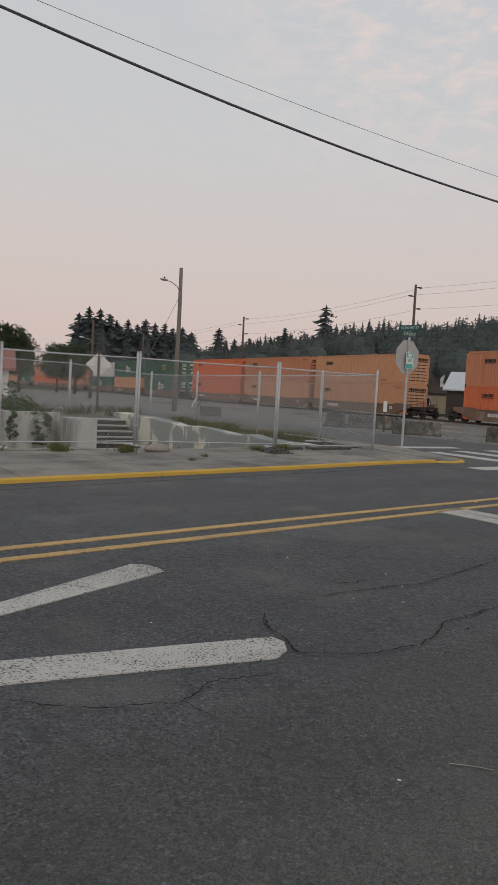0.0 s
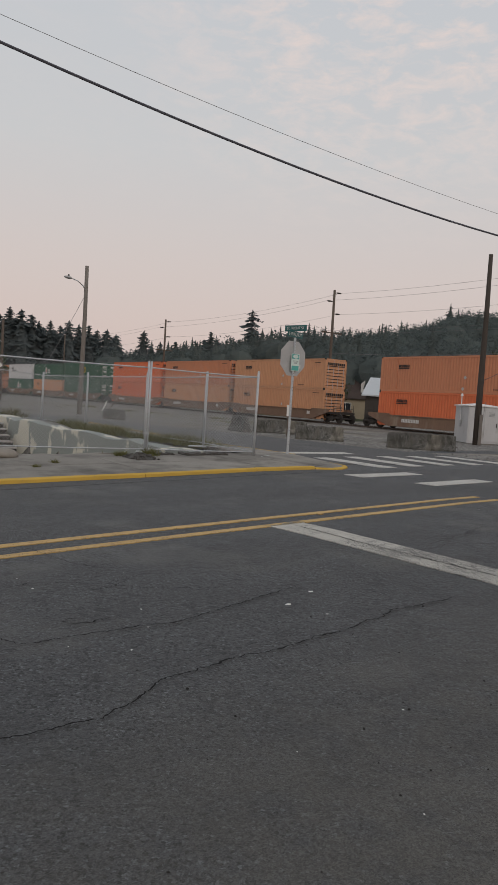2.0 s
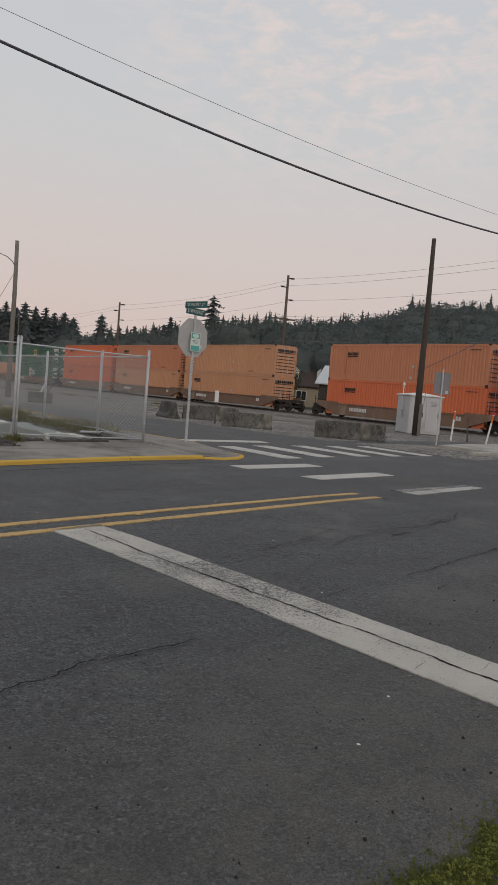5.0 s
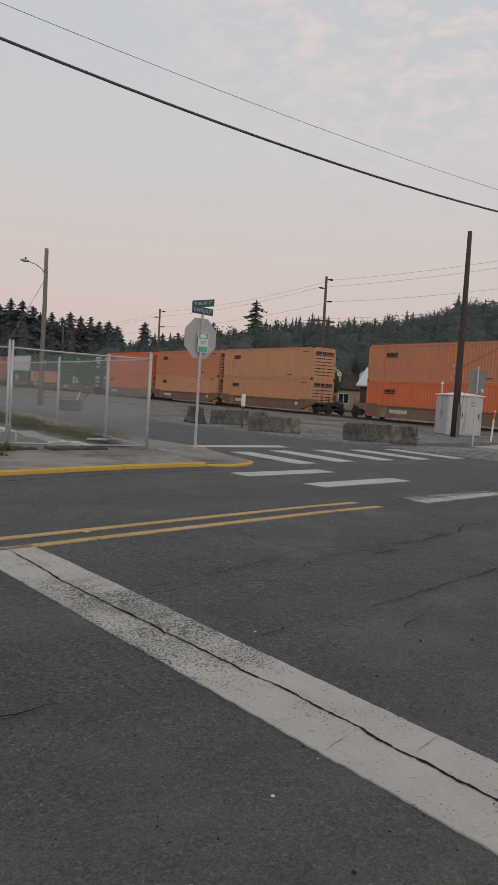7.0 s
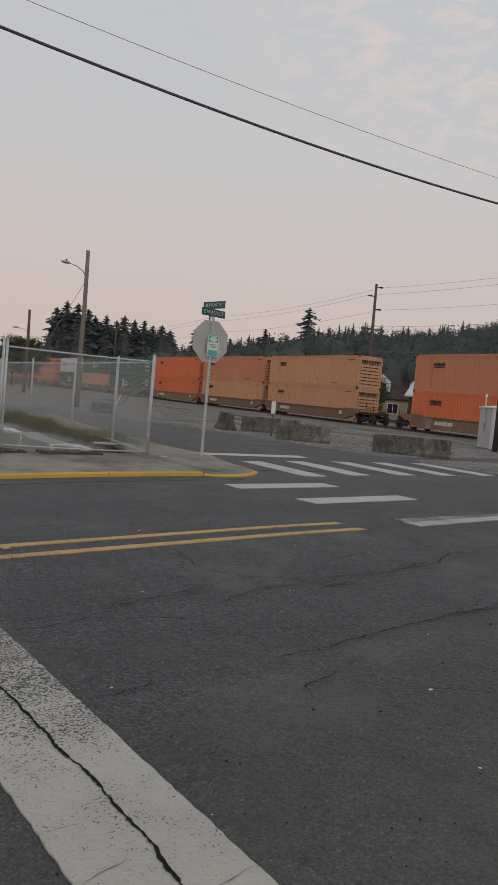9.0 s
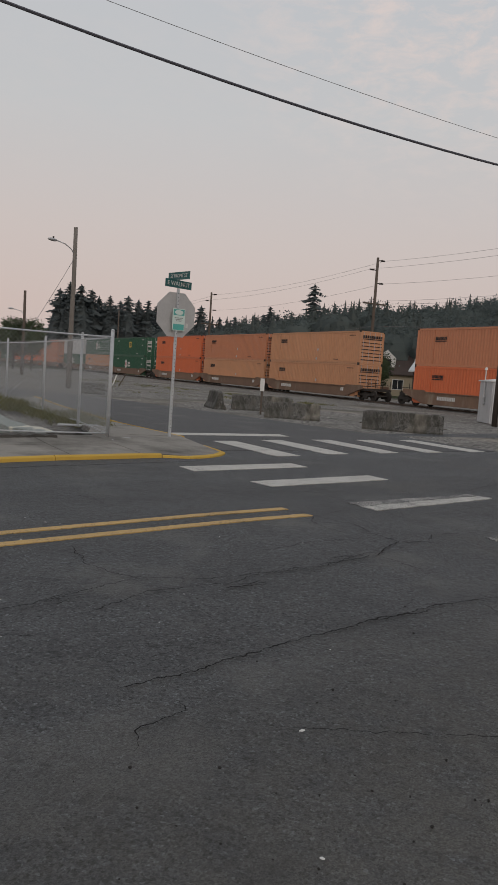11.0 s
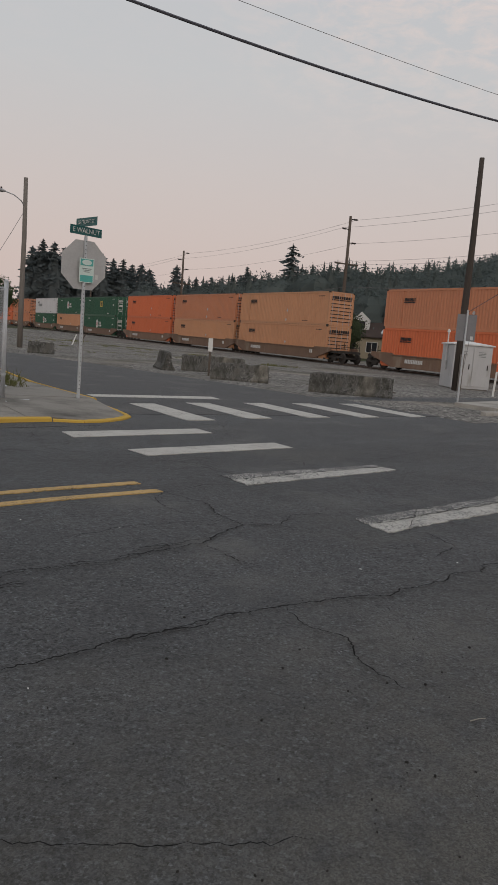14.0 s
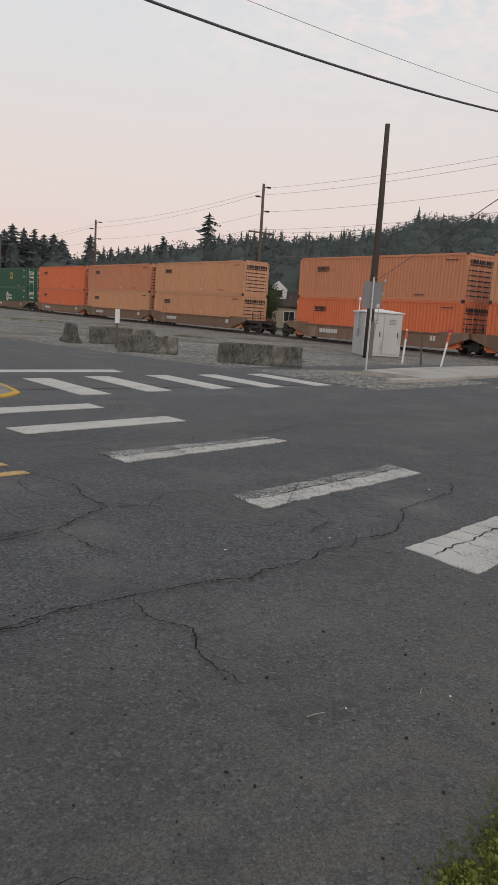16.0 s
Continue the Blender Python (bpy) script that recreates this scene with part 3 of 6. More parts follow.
def crack(name, pts, width=0.022, seed=1, label="long jagged crack in the asphalt", amp=0.024):
    """A crack as a thin sunken-looking strip that wanders between its corner points."""
    rng = random.Random(seed)
    line = []
    run = 0.0
    for (ax, ay), (bx, by) in zip(pts, pts[1:]):
        ln = math.hypot(bx - ax, by - ay)
        k = max(2, int(ln / 0.018))
        nx, ny = -(by - ay) / ln, (bx - ax) / ln
        for i in range(k):
            t = i / k
            run += ln / k
            o = amp * (1.3 * noise.noise(Vector((run * 4.5, seed * 3.7, 0))) + 0.9 * noise.noise(Vector((run * 15, seed * 3.7, 5))) + rng.uniform(-0.28, 0.28))
            line.append(Vector((ax + (bx - ax) * t + nx * o, ay + (by - ay) * t + ny * o)))
    line.append(Vector(pts[-1]))
    bm = bmesh.new()
    prev = None
    for i, p in enumerate(line):
        d = (line[min(i + 1, len(line) - 1)] - line[max(0, i - 1)]).normalized()
        o = Vector((-d.y, d.x)) * width * (0.28 + 0.3 * noise.noise(Vector((i * 0.13, seed, 9))) + rng.uniform(-0.12, 0.16)) * min(1, 0.2 + 0.12 * i, 0.2 + 0.12 * (len(line) - 1 - i))
        cur = [bm.verts.new((v.x, v.y, base_z(v.x, v.y) + 0.0195)) for v in (p - o, p + o)]
        if prev:
            bm.faces.new((prev[0], cur[0], cur[1], prev[1]))
        prev = cur
    return solid(name, bm, "crack", label, "crack", kind="structure")


worn_paint("gutter_dirt", (0.055, 0.049, 0.043), 0.62, 14, coarse=0.5)
for a_, b_ in ((-24, -12), (-12, -4), (-4, 2), (2, 6), (6, 9), (9, 12), (12, 14.6)):
    sheet("gutter_dirt", [(a_, kerb_y(a_) - 0.62), (b_, kerb_y(b_) - 0.55), (b_, kerb_y(b_) - 0.02), (a_, kerb_y(a_) - 0.02)], 0.0125, "gutter_dirt", "strip of dark dirt and grit along the kerb", "dirt", 0.5)

# ---- pavement, kerb and corner ----
def kerb_run(name, pts, width, height, material, label, inner):
    """A kerb along a line of points: a rounded bar, its face to the road, in sections with open joints."""
    root = thing(name, label, "kerb", kind="structure")
    for (ax, ay), (bx, by) in zip(pts, pts[1:]):
        d = Vector((bx - ax, by - ay))
        ln = d.length
        k = max(1, round(ln / 3.0))
        d.normalize()
        nrm = Vector((-d.y, d.x)) * inner
        for i in range(k):
            g = 0.006
            p, q = Vector((ax, ay)) + d * (ln * i / k + g), Vector((ax, ay)) + d * (ln * (i + 1) / k - g)
            bm = bmesh.new()
            prof = [(-0.02, -0.06), (0.0, height * 0.75), (0.03, height - 0.005), (0.06, height), (width, height), (width, -0.06)]
            rings = []
            for s in (p, p.lerp(q, 0.33), p.lerp(q, 0.66), q):
                rings.append([bm.verts.new((s.x + nrm.x * u, s.y + nrm.y * u, base_z(s.x, s.y) + v + random.uniform(-0.004, 0.004))) for u, v in prof])
            for r0, r1 in zip(rings, rings[1:]):
                for j in range(len(prof) - 1):
                    bm.faces.new((r0[j], r1[j], r1[j + 1], r0[j + 1]))
            bm.faces.new(rings[0])
            bm.faces.new(rings[-1][::-1])
            bmesh.ops.recalc_face_normals(bm, faces=bm.faces[:])
            part("kerb_stone", bm, material, root)
    return root


kerb_run("kerb_front", [(x, kerb_y(x)) for x in (-24, -12, -6, 0, 3, 6, 9, 12, 14.0)], 0.085, 0.085, "kerb_yellow", "yellow painted concrete kerb with worn edges", 1)
kerb_run("kerb_corner", [(14.0, kerb_y(14.0) - 0.02), (14.45, 12.29), (14.95, 12.46), (15.35, 12.75), (15.66, 13.1), (15.76, 13.5), (15.86, 14.1), (15.95, 14.9), (15.98, 15.25)], 0.10, 0.05, "kerb_yellow", "yellow edged low kerb round the ramped corner", 1)

kerb_run("kerb_side", [(15.98, 15.26), (15.98, 18.8), (16.6, 24), (17.6, 30)], 0.11, 0.125, "kerb_yellow", "yellow painted kerb along the side street", 1)


def slab(name, outline, lift, depth, material, parent):
    """A paving slab on an outline; lift is one height over the ground, or one for each corner."""
    bm = bmesh.new()
    lifts = lift if isinstance(lift, (list, tuple)) else [lift] * len(outline)
    hi = [bm.verts.new((x, y, base_z(x, y) + h)) for (x, y), h in zip(outline, lifts)]
    lo = [bm.verts.new((x, y, base_z(x, y) + h - depth)) for (x, y), h in zip(outline, lifts)]
    bm.faces.new(hi)
    k = len(outline)
    for i in range(k):
        bm.faces.new((lo[i], lo[(i + 1) % k], hi[(i + 1) % k], hi[i]))
    bmesh.ops.recalc_face_normals(bm, faces=bm.faces[:])
    return part(name, bm, material, parent)


pavement = thing("pavement", "old stained concrete sidewalk slabs behind a yellow kerb", "pavement", kind="structure")
edges_x = [-24, -20.5, -17, -13.5, -10, -6.6, -3.2, 0.2, 3.6, 5.9, 9.2, 12.3, 13.6]


def lot_y(x):
    return 14.05 + 0.03 * x


for a, b in zip(edges_x, edges_x[1:]):
    g = 0.008
    ya, yb = kerb_y(a) + 0.093, kerb_y(b) + 0.093
    w1, w2, w3, w4 = [0.085 + random.uniform(-0.003, 0.003) for k_ in range(4)]
    ma, mb = (ya + lot_y(a)) / 2, (yb + lot_y(b)) / 2
    slab("slab", [(a + g, ya), (b - g, yb), (b - g, mb - g), (a + g, ma - g)], [w1, w2, 0.05 + w3, 0.05 + w4], 0.12, "concrete", pavement)
    slab("slab", [(a + g, ma + g), (b - g, mb + g), (b - g, lot_y(b)), (a + g, lot_y(a))], [0.052 + w4, 0.052 + w3, 0.11 + w2, 0.11 + w1], 0.14, "concrete", pavement)
slab("ramp_slab", [(13.61, 12.54), (14.03, 12.57), (14.48, 12.41), (14.90, 12.56), (15.27, 12.83), (15.56, 13.15), (15.655, 13.52), (15.755, 14.12), (15.845, 14.92), (15.86, 15.2), (13.61, 14.9)], [0.09, 0.075, 0.047, 0.045, 0.045, 0.045, 0.045, 0.06, 0.10, 0.12, 0.19], 0.1, "concrete", pavement)
slab("slab", [(13.61, 14.92), (15.86, 15.24), (15.86, 18.8), (14.75, 18.8), (14.2, 16.2)], [0.19, 0.125, 0.115, 0.12, 0.16], 0.1, "concrete", pavement)
for a, b in ((18.82, 22.0), (22.02, 25.5), (25.52, 29.5)):
    xa, xb = 15.85 + (a - 18.8) * 0.15, 15.85 + (b - 18.8) * 0.15
    slab("slab", [(xa - 1.0, a), (xa, a), (xb, b), (xb - 1.0, b)], 0.10, 0.1, "concrete", pavement)

far_pavement = thing("pavement_far", "pale concrete sidewalk on the far corner", "pavement", kind="structure")
kerb_run("kerb_far", [(26.2, 13.75), (28.6, 13.95), (33, 14.9), (40, 16.3), (60, 20.3)], 0.16, 0.12, "pale_concrete", "plain worn concrete kerb on the far corner", 1)
xs_ = [28.0, 31.2, 34.4, 37.6, 40.8, 44, 48, 54, 60]
for a, b in zip(xs_, xs_[1:]):
    slab("slab", [(a + 0.01, 13.99 + (a - 28) * 0.2), (b - 0.01, 13.99 + (b - 28) * 0.2), (b - 0.01, 16.3 + (b - 28) * 0.26), (a + 0.01, 16.3 + (a - 28) * 0.26)], 0.115, 0.12, "pale_concrete", far_pavement)


# ---- sunken foundation ----
def wall_run(name, a, b, thick, top_a, top_b, material, label, seed=0, rough=0.05):
    """A foundation wall with a broken, uneven top."""
    rng = random.Random(seed)
    p, q = Vector(a), Vector(b)
    d = (q - p)
    k = max(2, int(d.length / 0.45))
    o = Vector((-d.y, d.x)).normalized() * thick
    bm = bmesh.new()
    rings = []
    for i in range(k + 1):
        s = p.lerp(q, i / k)
        h = top_a + (top_b - top_a) * i / k + rng.uniform(-rough, rough)
        rings.append([bm.verts.new(v) for v in ((s.x, s.y, -1.0), (s.x, s.y, h - 0.02), (s.x + o.x * 0.1, s.y + o.y * 0.1, h), (s.x + o.x, s.y + o.y, h + rng.uniform(-0.02, 0.02)), (s.x + o.x, s.y + o.y, -1.0))])
    for r0, r1 in zip(rings, rings[1:]):
        for j in range(4):
            bm.faces.new((r0[j], r1[j], r1[j + 1], r0[j + 1]))
    bm.faces.new(rings[0])
    bm.faces.new(rings[-1][::-1])
    bmesh.ops.recalc_face_normals(bm, faces=bm.faces[:])
    return solid(name, bm, material, label, "wall", kind="structure")


wall_run("wall_back", (-11.2, 24.1), (9.1, 24.3), 0.5, 0.60, 0.58, "foundation", "pale stained concrete foundation wall with creepers", 3, 0.012)
wall_run("wall_side", (11.25, 24.9), (13.0, 15.0), 0.45, 0.62, 0.20, "peeling_paint", "grey-green painted foundation wall with peeling patches", 5, 0.05)
wall_run("wall_front", (-11.2, 14.35), (13.0, 14.85), -0.4, 0.20, 0.30, "concrete", "low broken concrete foundation edge", 7, 0.03)
wall_run("wall_end", (-11.2, 24.3), (-11.2, 14.2), -0.4, 0.55, 0.3, "foundation", "plain concrete foundation end wall", 8, 0.02)

stairs = thing("concrete_stairs", "old concrete steps climbing out of the foundation", "stairs", kind="structure")
for i in range(7):
    bm = bmesh.new()
    z1 = 0.42 - 0.175 * i
    y1 = 24.2 - 0.28 * i
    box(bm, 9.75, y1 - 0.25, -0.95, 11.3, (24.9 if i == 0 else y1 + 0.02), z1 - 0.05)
    st = part("step", bm, "rubble", stairs, "dark riser")
    bm = bmesh.new()
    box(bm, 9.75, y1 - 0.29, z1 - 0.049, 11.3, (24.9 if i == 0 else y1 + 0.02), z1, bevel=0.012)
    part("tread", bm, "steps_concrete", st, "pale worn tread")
bm = bmesh.new()
prism(bm, [(9.1, 22.7), (9.74, 22.7), (9.74, 24.9), (9.1, 24.9)], -1.0, 0.43)
part("cheek_wall", bm, "foundation", stairs, "broken concrete cheek beside the steps")


# ---- chain-link fence ----
def chain_mesh(w, h, pitch=0.085, r=0.002):
    """Diamond wire cloth over w x h metres in the xz plane."""
    verts, faces = [], []

    def bar(ax, az, bx, bz, off):
        dx, dz = bx - ax, bz - az
        ln = math.hypot(dx, dz)
        if ln < 0.02:
            return
        nx, nz = -dz / ln * r, dx / ln * r
        s = len(verts)
        for x, z in ((ax, az), (bx, bz)):
            verts.extend([(x + nx, off, z + nz), (x - nx, off, z - nz), (x, off + r * 1.7, z)])
        for i in range(3):
            j = (i + 1) % 3
            faces.append((s + i, s + j, s + 3 + j, s + 3 + i))

    k = -int(h / pitch) - 1
    while k * pitch < w:
        c = k * pitch
        x0, z0 = max(c, 0), max(-c, 0)
        x1 = min(c + h, w)
        bar(x0, z0, x1, x1 - c, 0.0)
        bar(w - x0, z0, w - x1, x1 - c, 0.004)
        k += 1
    # twisted barbs along the top
    n = int(w / pitch)
    for i in range(n):
        x = (i + 0.5) * pitch
        bar(x, h, x + 0.02, h + 0.045, 0.002)
    me = bpy.data.meshes.new("chain_link")
    me.from_pydata(verts, [], faces)
    me.materials.append(MATS["fence_wire"])
    return me


def fence_panel(a, b, z_a, z_b, group, label, rails=2, h=1.93, lead=0.029):
    """One fence panel from post a to post b: frame tubes and wire cloth, its first post included."""
    d = Vector((b[0] - a[0], b[1] - a[1], z_b - z_a))
    w = Vector((d.x, d.y)).length
    yaw = math.atan2(d.y, d.x)
    shear = Matrix(((1, 0, 0, 0), (0, 1, 0, 0), ((z_b - z_a) / w, 0, 1, 0), (0, 0, 0, 1)))
    root = thing("fence_panel", label, "fence", pose(a[0], a[1], z_a, 0, 0, math.degrees(yaw)), group)
    for x in (lead, w - lead):
        bm = bmesh.new()
        tube(bm, [(x, 0, -0.03), (x, 0, h + 0.12)], 0.025, 10)
        bmesh.ops.transform(bm, matrix=shear, verts=bm.verts[:])
        part("post", bm, "galvanised", root, smooth=True)
        bm = bmesh.new()
        tube(bm, [(x, 0, h + 0.12), (x, 0, h + 0.135), (x, 0, h + 0.15)], 0.029, 10, 0.012)
        bmesh.ops.transform(bm, matrix=shear, verts=bm.verts[:])
        part("post_cap", bm, "galvanised", root, smooth=True)
    for nm, z in (("top_rail", h), ("bottom_rail", 0.10)):
        bm = bmesh.new()
        k = 6
        tube(bm, [(lead + (w - 2 * lead) * i / k, 0, z - 0.012 * math.sin(math.pi * i / k)) for i in range(k + 1)], 0.0145, 8)
        bmesh.ops.transform(bm, matrix=shear, verts=bm.verts[:])
        part(nm, bm, "galvanised", root, smooth=True)
    for z in (0.45, 1.2):
        for x in (lead, w - lead):
            bm = bmesh.new()
            tube(bm, [(x, 0, z - 0.02), (x, 0, z + 0.02)], 0.031, 10)
            bmesh.ops.transform(bm, matrix=shear, verts=bm.verts[:])
            part("clamp", bm, "galvanised", root)
    me = chain_mesh(w - 2 * lead, h - 0.10).copy()
    me.transform(shear @ Matrix.Translation((lead, 0.03, 0.10)))
    part("chain_link", me, None, root, "galvanised diamond wire cloth")
    # flat feet
    for x in (lead, w - lead):
        bm = bmesh.new()
        tube(bm, [(x, -0.45, 0.0), (x, 0.45, 0.0)], 0.025, 8)
        bmesh.ops.transform(bm, matrix=shear, verts=bm.verts[:])
        part("foot", bm, "galvanised", root)
    return root


FR = [(13.87, 14.5), (10.98, 14.88), (7.53, 15.42), (4.45, 15.25), (1.3, 15.2), (-1.9, 15.1), (-5.1, 15.0), (-8.3, 14.9)]
FZ = [0.27, 0.28, 0.27, 0.23, 0.2, 0.17, 0.15, 0.13]
for i in range(len(FR) - 1):
    fence_panel(FR[i], FR[i + 1], FZ[i], FZ[i + 1], "fence along the sidewalk", "galvanised chain-link fence panel along the sidewalk")
SR = [(13.87, 14.5), (14.35, 17.3), (14.85, 21.2), (15.25, 26.0), (15.5, 30.4), (11.6, 30.0), (7.6, 29.6), (3.6, 29.2), (-0.4, 28.8)]
SZ = [0.27, 0.27, 0.24, 0.22, 0.2, 0.44, 0.46, 0.46, 0.46]
for i in range(len(SR) - 1):
    fence_panel(SR[i], SR[i + 1], SZ[i], SZ[i + 1], "fence round the lot", "galvanised chain-link fence panel round the sunken lot")


# ---- poles, wires ----
def utility_pole(m, h, r0, r1, material, label, name="utility_pole"):
    root = thing(name, label, "utility pole", m)
    bm = bmesh.new()
    tube(bm, [(0, 0, -0.4), (0, 0, h * 0.33), (0.03, 0, h * 0.66), (0.0, 0, h)], r0, 12, r1)
    part("pole", bm, material, root, smooth=True)
    return root


def insulator_arm(root, z, side, length=0.9, rot=0.0):
    bm = bmesh.new()
    tube(bm, [(0.1 * side, 0, z), (length * 0.55 * side, 0, z + 0.03), (length * side, 0, z + 0.05)], 0.045, 8, 0.055)
    part("insulator_arm", bm, "bogie_dark", root)
    bm = bmesh.new()
    for i in range(4):
        x = side * (length * 0.55 + 0.09 * i)
        tube(bm, [(x, 0, z - 0.05), (x, 0, z + 0.1)], 0.08, 8)
    part("insulator", bm, "bogie_dark", root)


def wire(name, a, b, sag, r, material, label, k=24):
    a, b = Vector(a), Vector(b)
    bm = bmesh.new()
    pts = [a.lerp(b, i / k) - Vector((0, 0, 4 * sag * (i / k) * (1 - i / k))) for i in range(k + 1)]
    tube(bm, pts, r, 6)
    return solid(name, bm, material, label, "cable")


near_pole_a = utility_pole(pose(-14, 12.3, 0), 11.4, 0.17, 0.12, "pole_wood", "tall wooden pole carrying the street cables")
near_pole_b = utility_pole(pose(47, 12.3, 0), 11.4, 0.17, 0.12, "pole_wood", "tall wooden pole carrying the street cables")
wire("cable", (-14, 12, 10.26), (47, 12, 10.26), 3.9, 0.023, "cable_black", "thick black cable slung along the street", 60)
wire("wire", (-14, 12, 9.4), (47, 12, 9.4), 2.47, 0.0045, "wire_grey", "thin wire slung along the street", 60)

stay_pole = utility_pole(pose(20.5, -2.4, 0), 10.0, 0.17, 0.12, "pole_wood", "wooden pole on the verge holding the slanting stay wire")
wire("guy_wire", (37.1, 23.75, 3.5), (20.5, -2.4, 9.45), 0.12, 0.014, "cable_black", "thin stay wire slanting over the street from the dark pole")
right_pole = utility_pole(pose(37.15, 23.9, 0.0), 10.15, 0.19, 0.105, "pole_dark", "dark weathered wooden pole beside the signal cabinet")
bm = bmesh.new()
tube(bm, [(0.05, -0.15, 0.1), (0.45, -0.1, 2.4)], 0.012, 6)
part("guy_stub", bm, "wire_grey", right_pole)
bm = bmesh.new()
box(bm, -0.16, -0.26, 0.05, 0.06, -0.2, 1.7)
part("ground_board", bm, "pole_grey", right_pole)

lamp_pole = utility_pole(pose(23.9, 43.5, 0.0), 9.25, 0.16, 0.11, "pole_grey", "grey wooden pole with a street lamp arm", "street_lamp")
bm = bmesh.new()
arm = [(0, 0, 7.7), (-0.25, -0.1, 8.0), (-0.7, -0.3, 8.2), (-1.25, -0.55, 8.27)]
tube(bm, arm, 0.03, 8)
part("lamp_arm", bm, "galvanised", lamp_pole, smooth=True)
bm = bmesh.new()
bmesh.ops.create_uvsphere(bm, u_segments=12, v_segments=8, radius=0.5, matrix=Matrix.Translation((-1.55, -0.68, 8.27)) @ Matrix.Rotation(math.atan2(0.25, 0.55), 4, "Z") @ Matrix.Diagonal((0.7, 0.3, 0.18, 1)))
part("lamp_head", bm, "sign_back", lamp_pole, smooth=True)
bm = bmesh.new()
tube(bm, [(-1.5, -0.66, 8.31), (-1.5, -0.66, 8.45)], 0.05, 8)
part("photocell", bm, "bogie_dark", lamp_pole)

wire("stay_wire", (23.8, 43.4, 7.4), (20.6, 42.2, 2.4), 0.1, 0.012, "wire_grey", "thin stay wire slanting from the lamp pole")

far_lamp = utility_pole(pose(30.2, 72.5, 0.0), 7.9, 0.17, 0.12, "pole_wood", "brown wooden pole with a lamp arm beside the bend", "street_lamp")
bm = bmesh.new()
tube(bm, [(0, 0, 5.7), (-0.4, -0.2, 6.0), (-1.2, -0.5, 6.1)], 0.025, 8)
part("lamp_arm", bm, "galvanised", far_lamp)
bm = bmesh.new()
bmesh.ops.create_uvsphere(bm, u_segments=10, v_segments=6, radius=0.5, matrix=Matrix.Translation((-1.4, -0.6, 6.1)) @ Matrix.Diagonal((0.55, 0.3, 0.18, 1)))
part("lamp_head", bm, "sign_back", far_lamp, smooth=True)

P2, P3, P1 = Vector((62.3, 60.2, 0)), Vector((66.4, 100, 0)), Vector((57.6, 19.0, 0))
line_poles = []
for p, h in ((P2, 14.4), (P3, 13.3), (P1, 14.6)):
    ob = utility_pole(pose(p.x, p.y, 0, 0, 0, -6.6 if p is not P1 else -6.6), h, 0.2, 0.13, "pole_wood", "tall wooden line pole behind the railway")
    insulator_arm(ob, h - 0.3, 1)
    insulator_arm(ob, h - 1.3, -1)
    insulator_arm(ob, h - 2.6, 1)
    bm = bmesh.new()
    box(bm, -1.4, -0.06, h - 4.75, 1.4, 0.06, h - 4.6)
    part("crossarm", bm, "pole_wood", ob)
    line_poles.append((p, h))
FAR = (Vector((74, 150, 0)), 13.0)
spans = [(line_poles[0], line_poles[2]), (line_poles[0], line_poles[1]), (line_poles[1], FAR)]
for (pa, ha), (pb, hb) in spans:
    for dz, dx in ((-0.25, 0.9), (-1.25, -0.9), (-2.55, 0.9), (-4.55, -1.3), (-4.55, 1.3), (-6.9, 0.15)):
        off = Vector((dx, 0, 0))
        wire("wire", pa + off + Vector((0, 0, ha + dz)), pb + off + Vector((0, 0, hb + dz)), 0.55, 0.011 if dz > -6 else 0.022, "wire_grey", "thin overhead wire between line poles", 12)
end_pole = utility_pole(pose(FAR[0].x, FAR[0].y, 0), FAR[1], 0.2, 0.13, "pole_wood", "far wooden line pole among the trees")


# ---- signs ----
def text_mesh(body, size, material, extrude=0.002):
    cu = bpy.data.curves.new("lettering", "FONT")
    cu.body, cu.size, cu.extrude, cu.align_x, cu.align_y = body, size, extrude, "CENTER", "CENTER"
    ob = bpy.data.objects.new("lettering", cu)
    scene.collection.objects.link(ob)
    me = bpy.data.meshes.new_from_object(ob.evaluated_get(bpy.context.evaluated_depsgraph_get()))
    bpy.data.objects.remove(ob)
    me.materials.clear()
    me.materials.append(MATS[material])
    return me


def plate(w, h, t=0.004, bevel=0.0):
    bm = bmesh.new()
    box(bm, -w / 2, -t / 2, -h / 2, w / 2, t / 2, h / 2)
    return bm


def perforated_post(root, h, w=0.05):
    bm = bmesh.new()
    box(bm, -w / 2, -w / 2, -0.1, w / 2, w / 2, h, bevel=0.004)
    part("post", bm, "galvanised", root)
    bm = bmesh.new()
    z = 0.15
    while z < h - 0.05:
        for s in (1, -1):
            box(bm, -0.008, s * w / 2 - 0.001, z, 0.008, s * w / 2 + 0.001, z + 0.016)
        z += 0.075
    part("punched_holes", bm, "black_print", root, kind="stuff")


# the camera side of the stop sign is its bare back
stop_sign = thing("stop_sign", "bare grey back of an octagonal sign on a punched post", "road sign", pose(15.5, 15.08, 0.30, 0, 0, 3))
perforated_post(stop_sign, 3.02)
bm = bmesh.new()
R8 = 0.455 / math.cos(math.pi / 8)
vs = [(R8 * math.cos(math.pi / 8 + k * math.pi / 4), R8 * math.sin(math.pi / 8 + k * math.pi / 4)) for k in range(8)]
prism(bm, vs, -0.002, 0.002)
bmesh.ops.transform(bm, matrix=Matrix.Translation((0, 0.032, 2.5)) @ Matrix.Rotation(math.pi / 2, 4, "X"), verts=bm.verts[:])
oct_ob = part("sign_plate", bm, "sign_back", stop_sign)
bm = plate(0.30, 0.45)
bmesh.ops.translate(bm, vec=(0.03, -0.034, 2.40), verts=bm.verts[:])
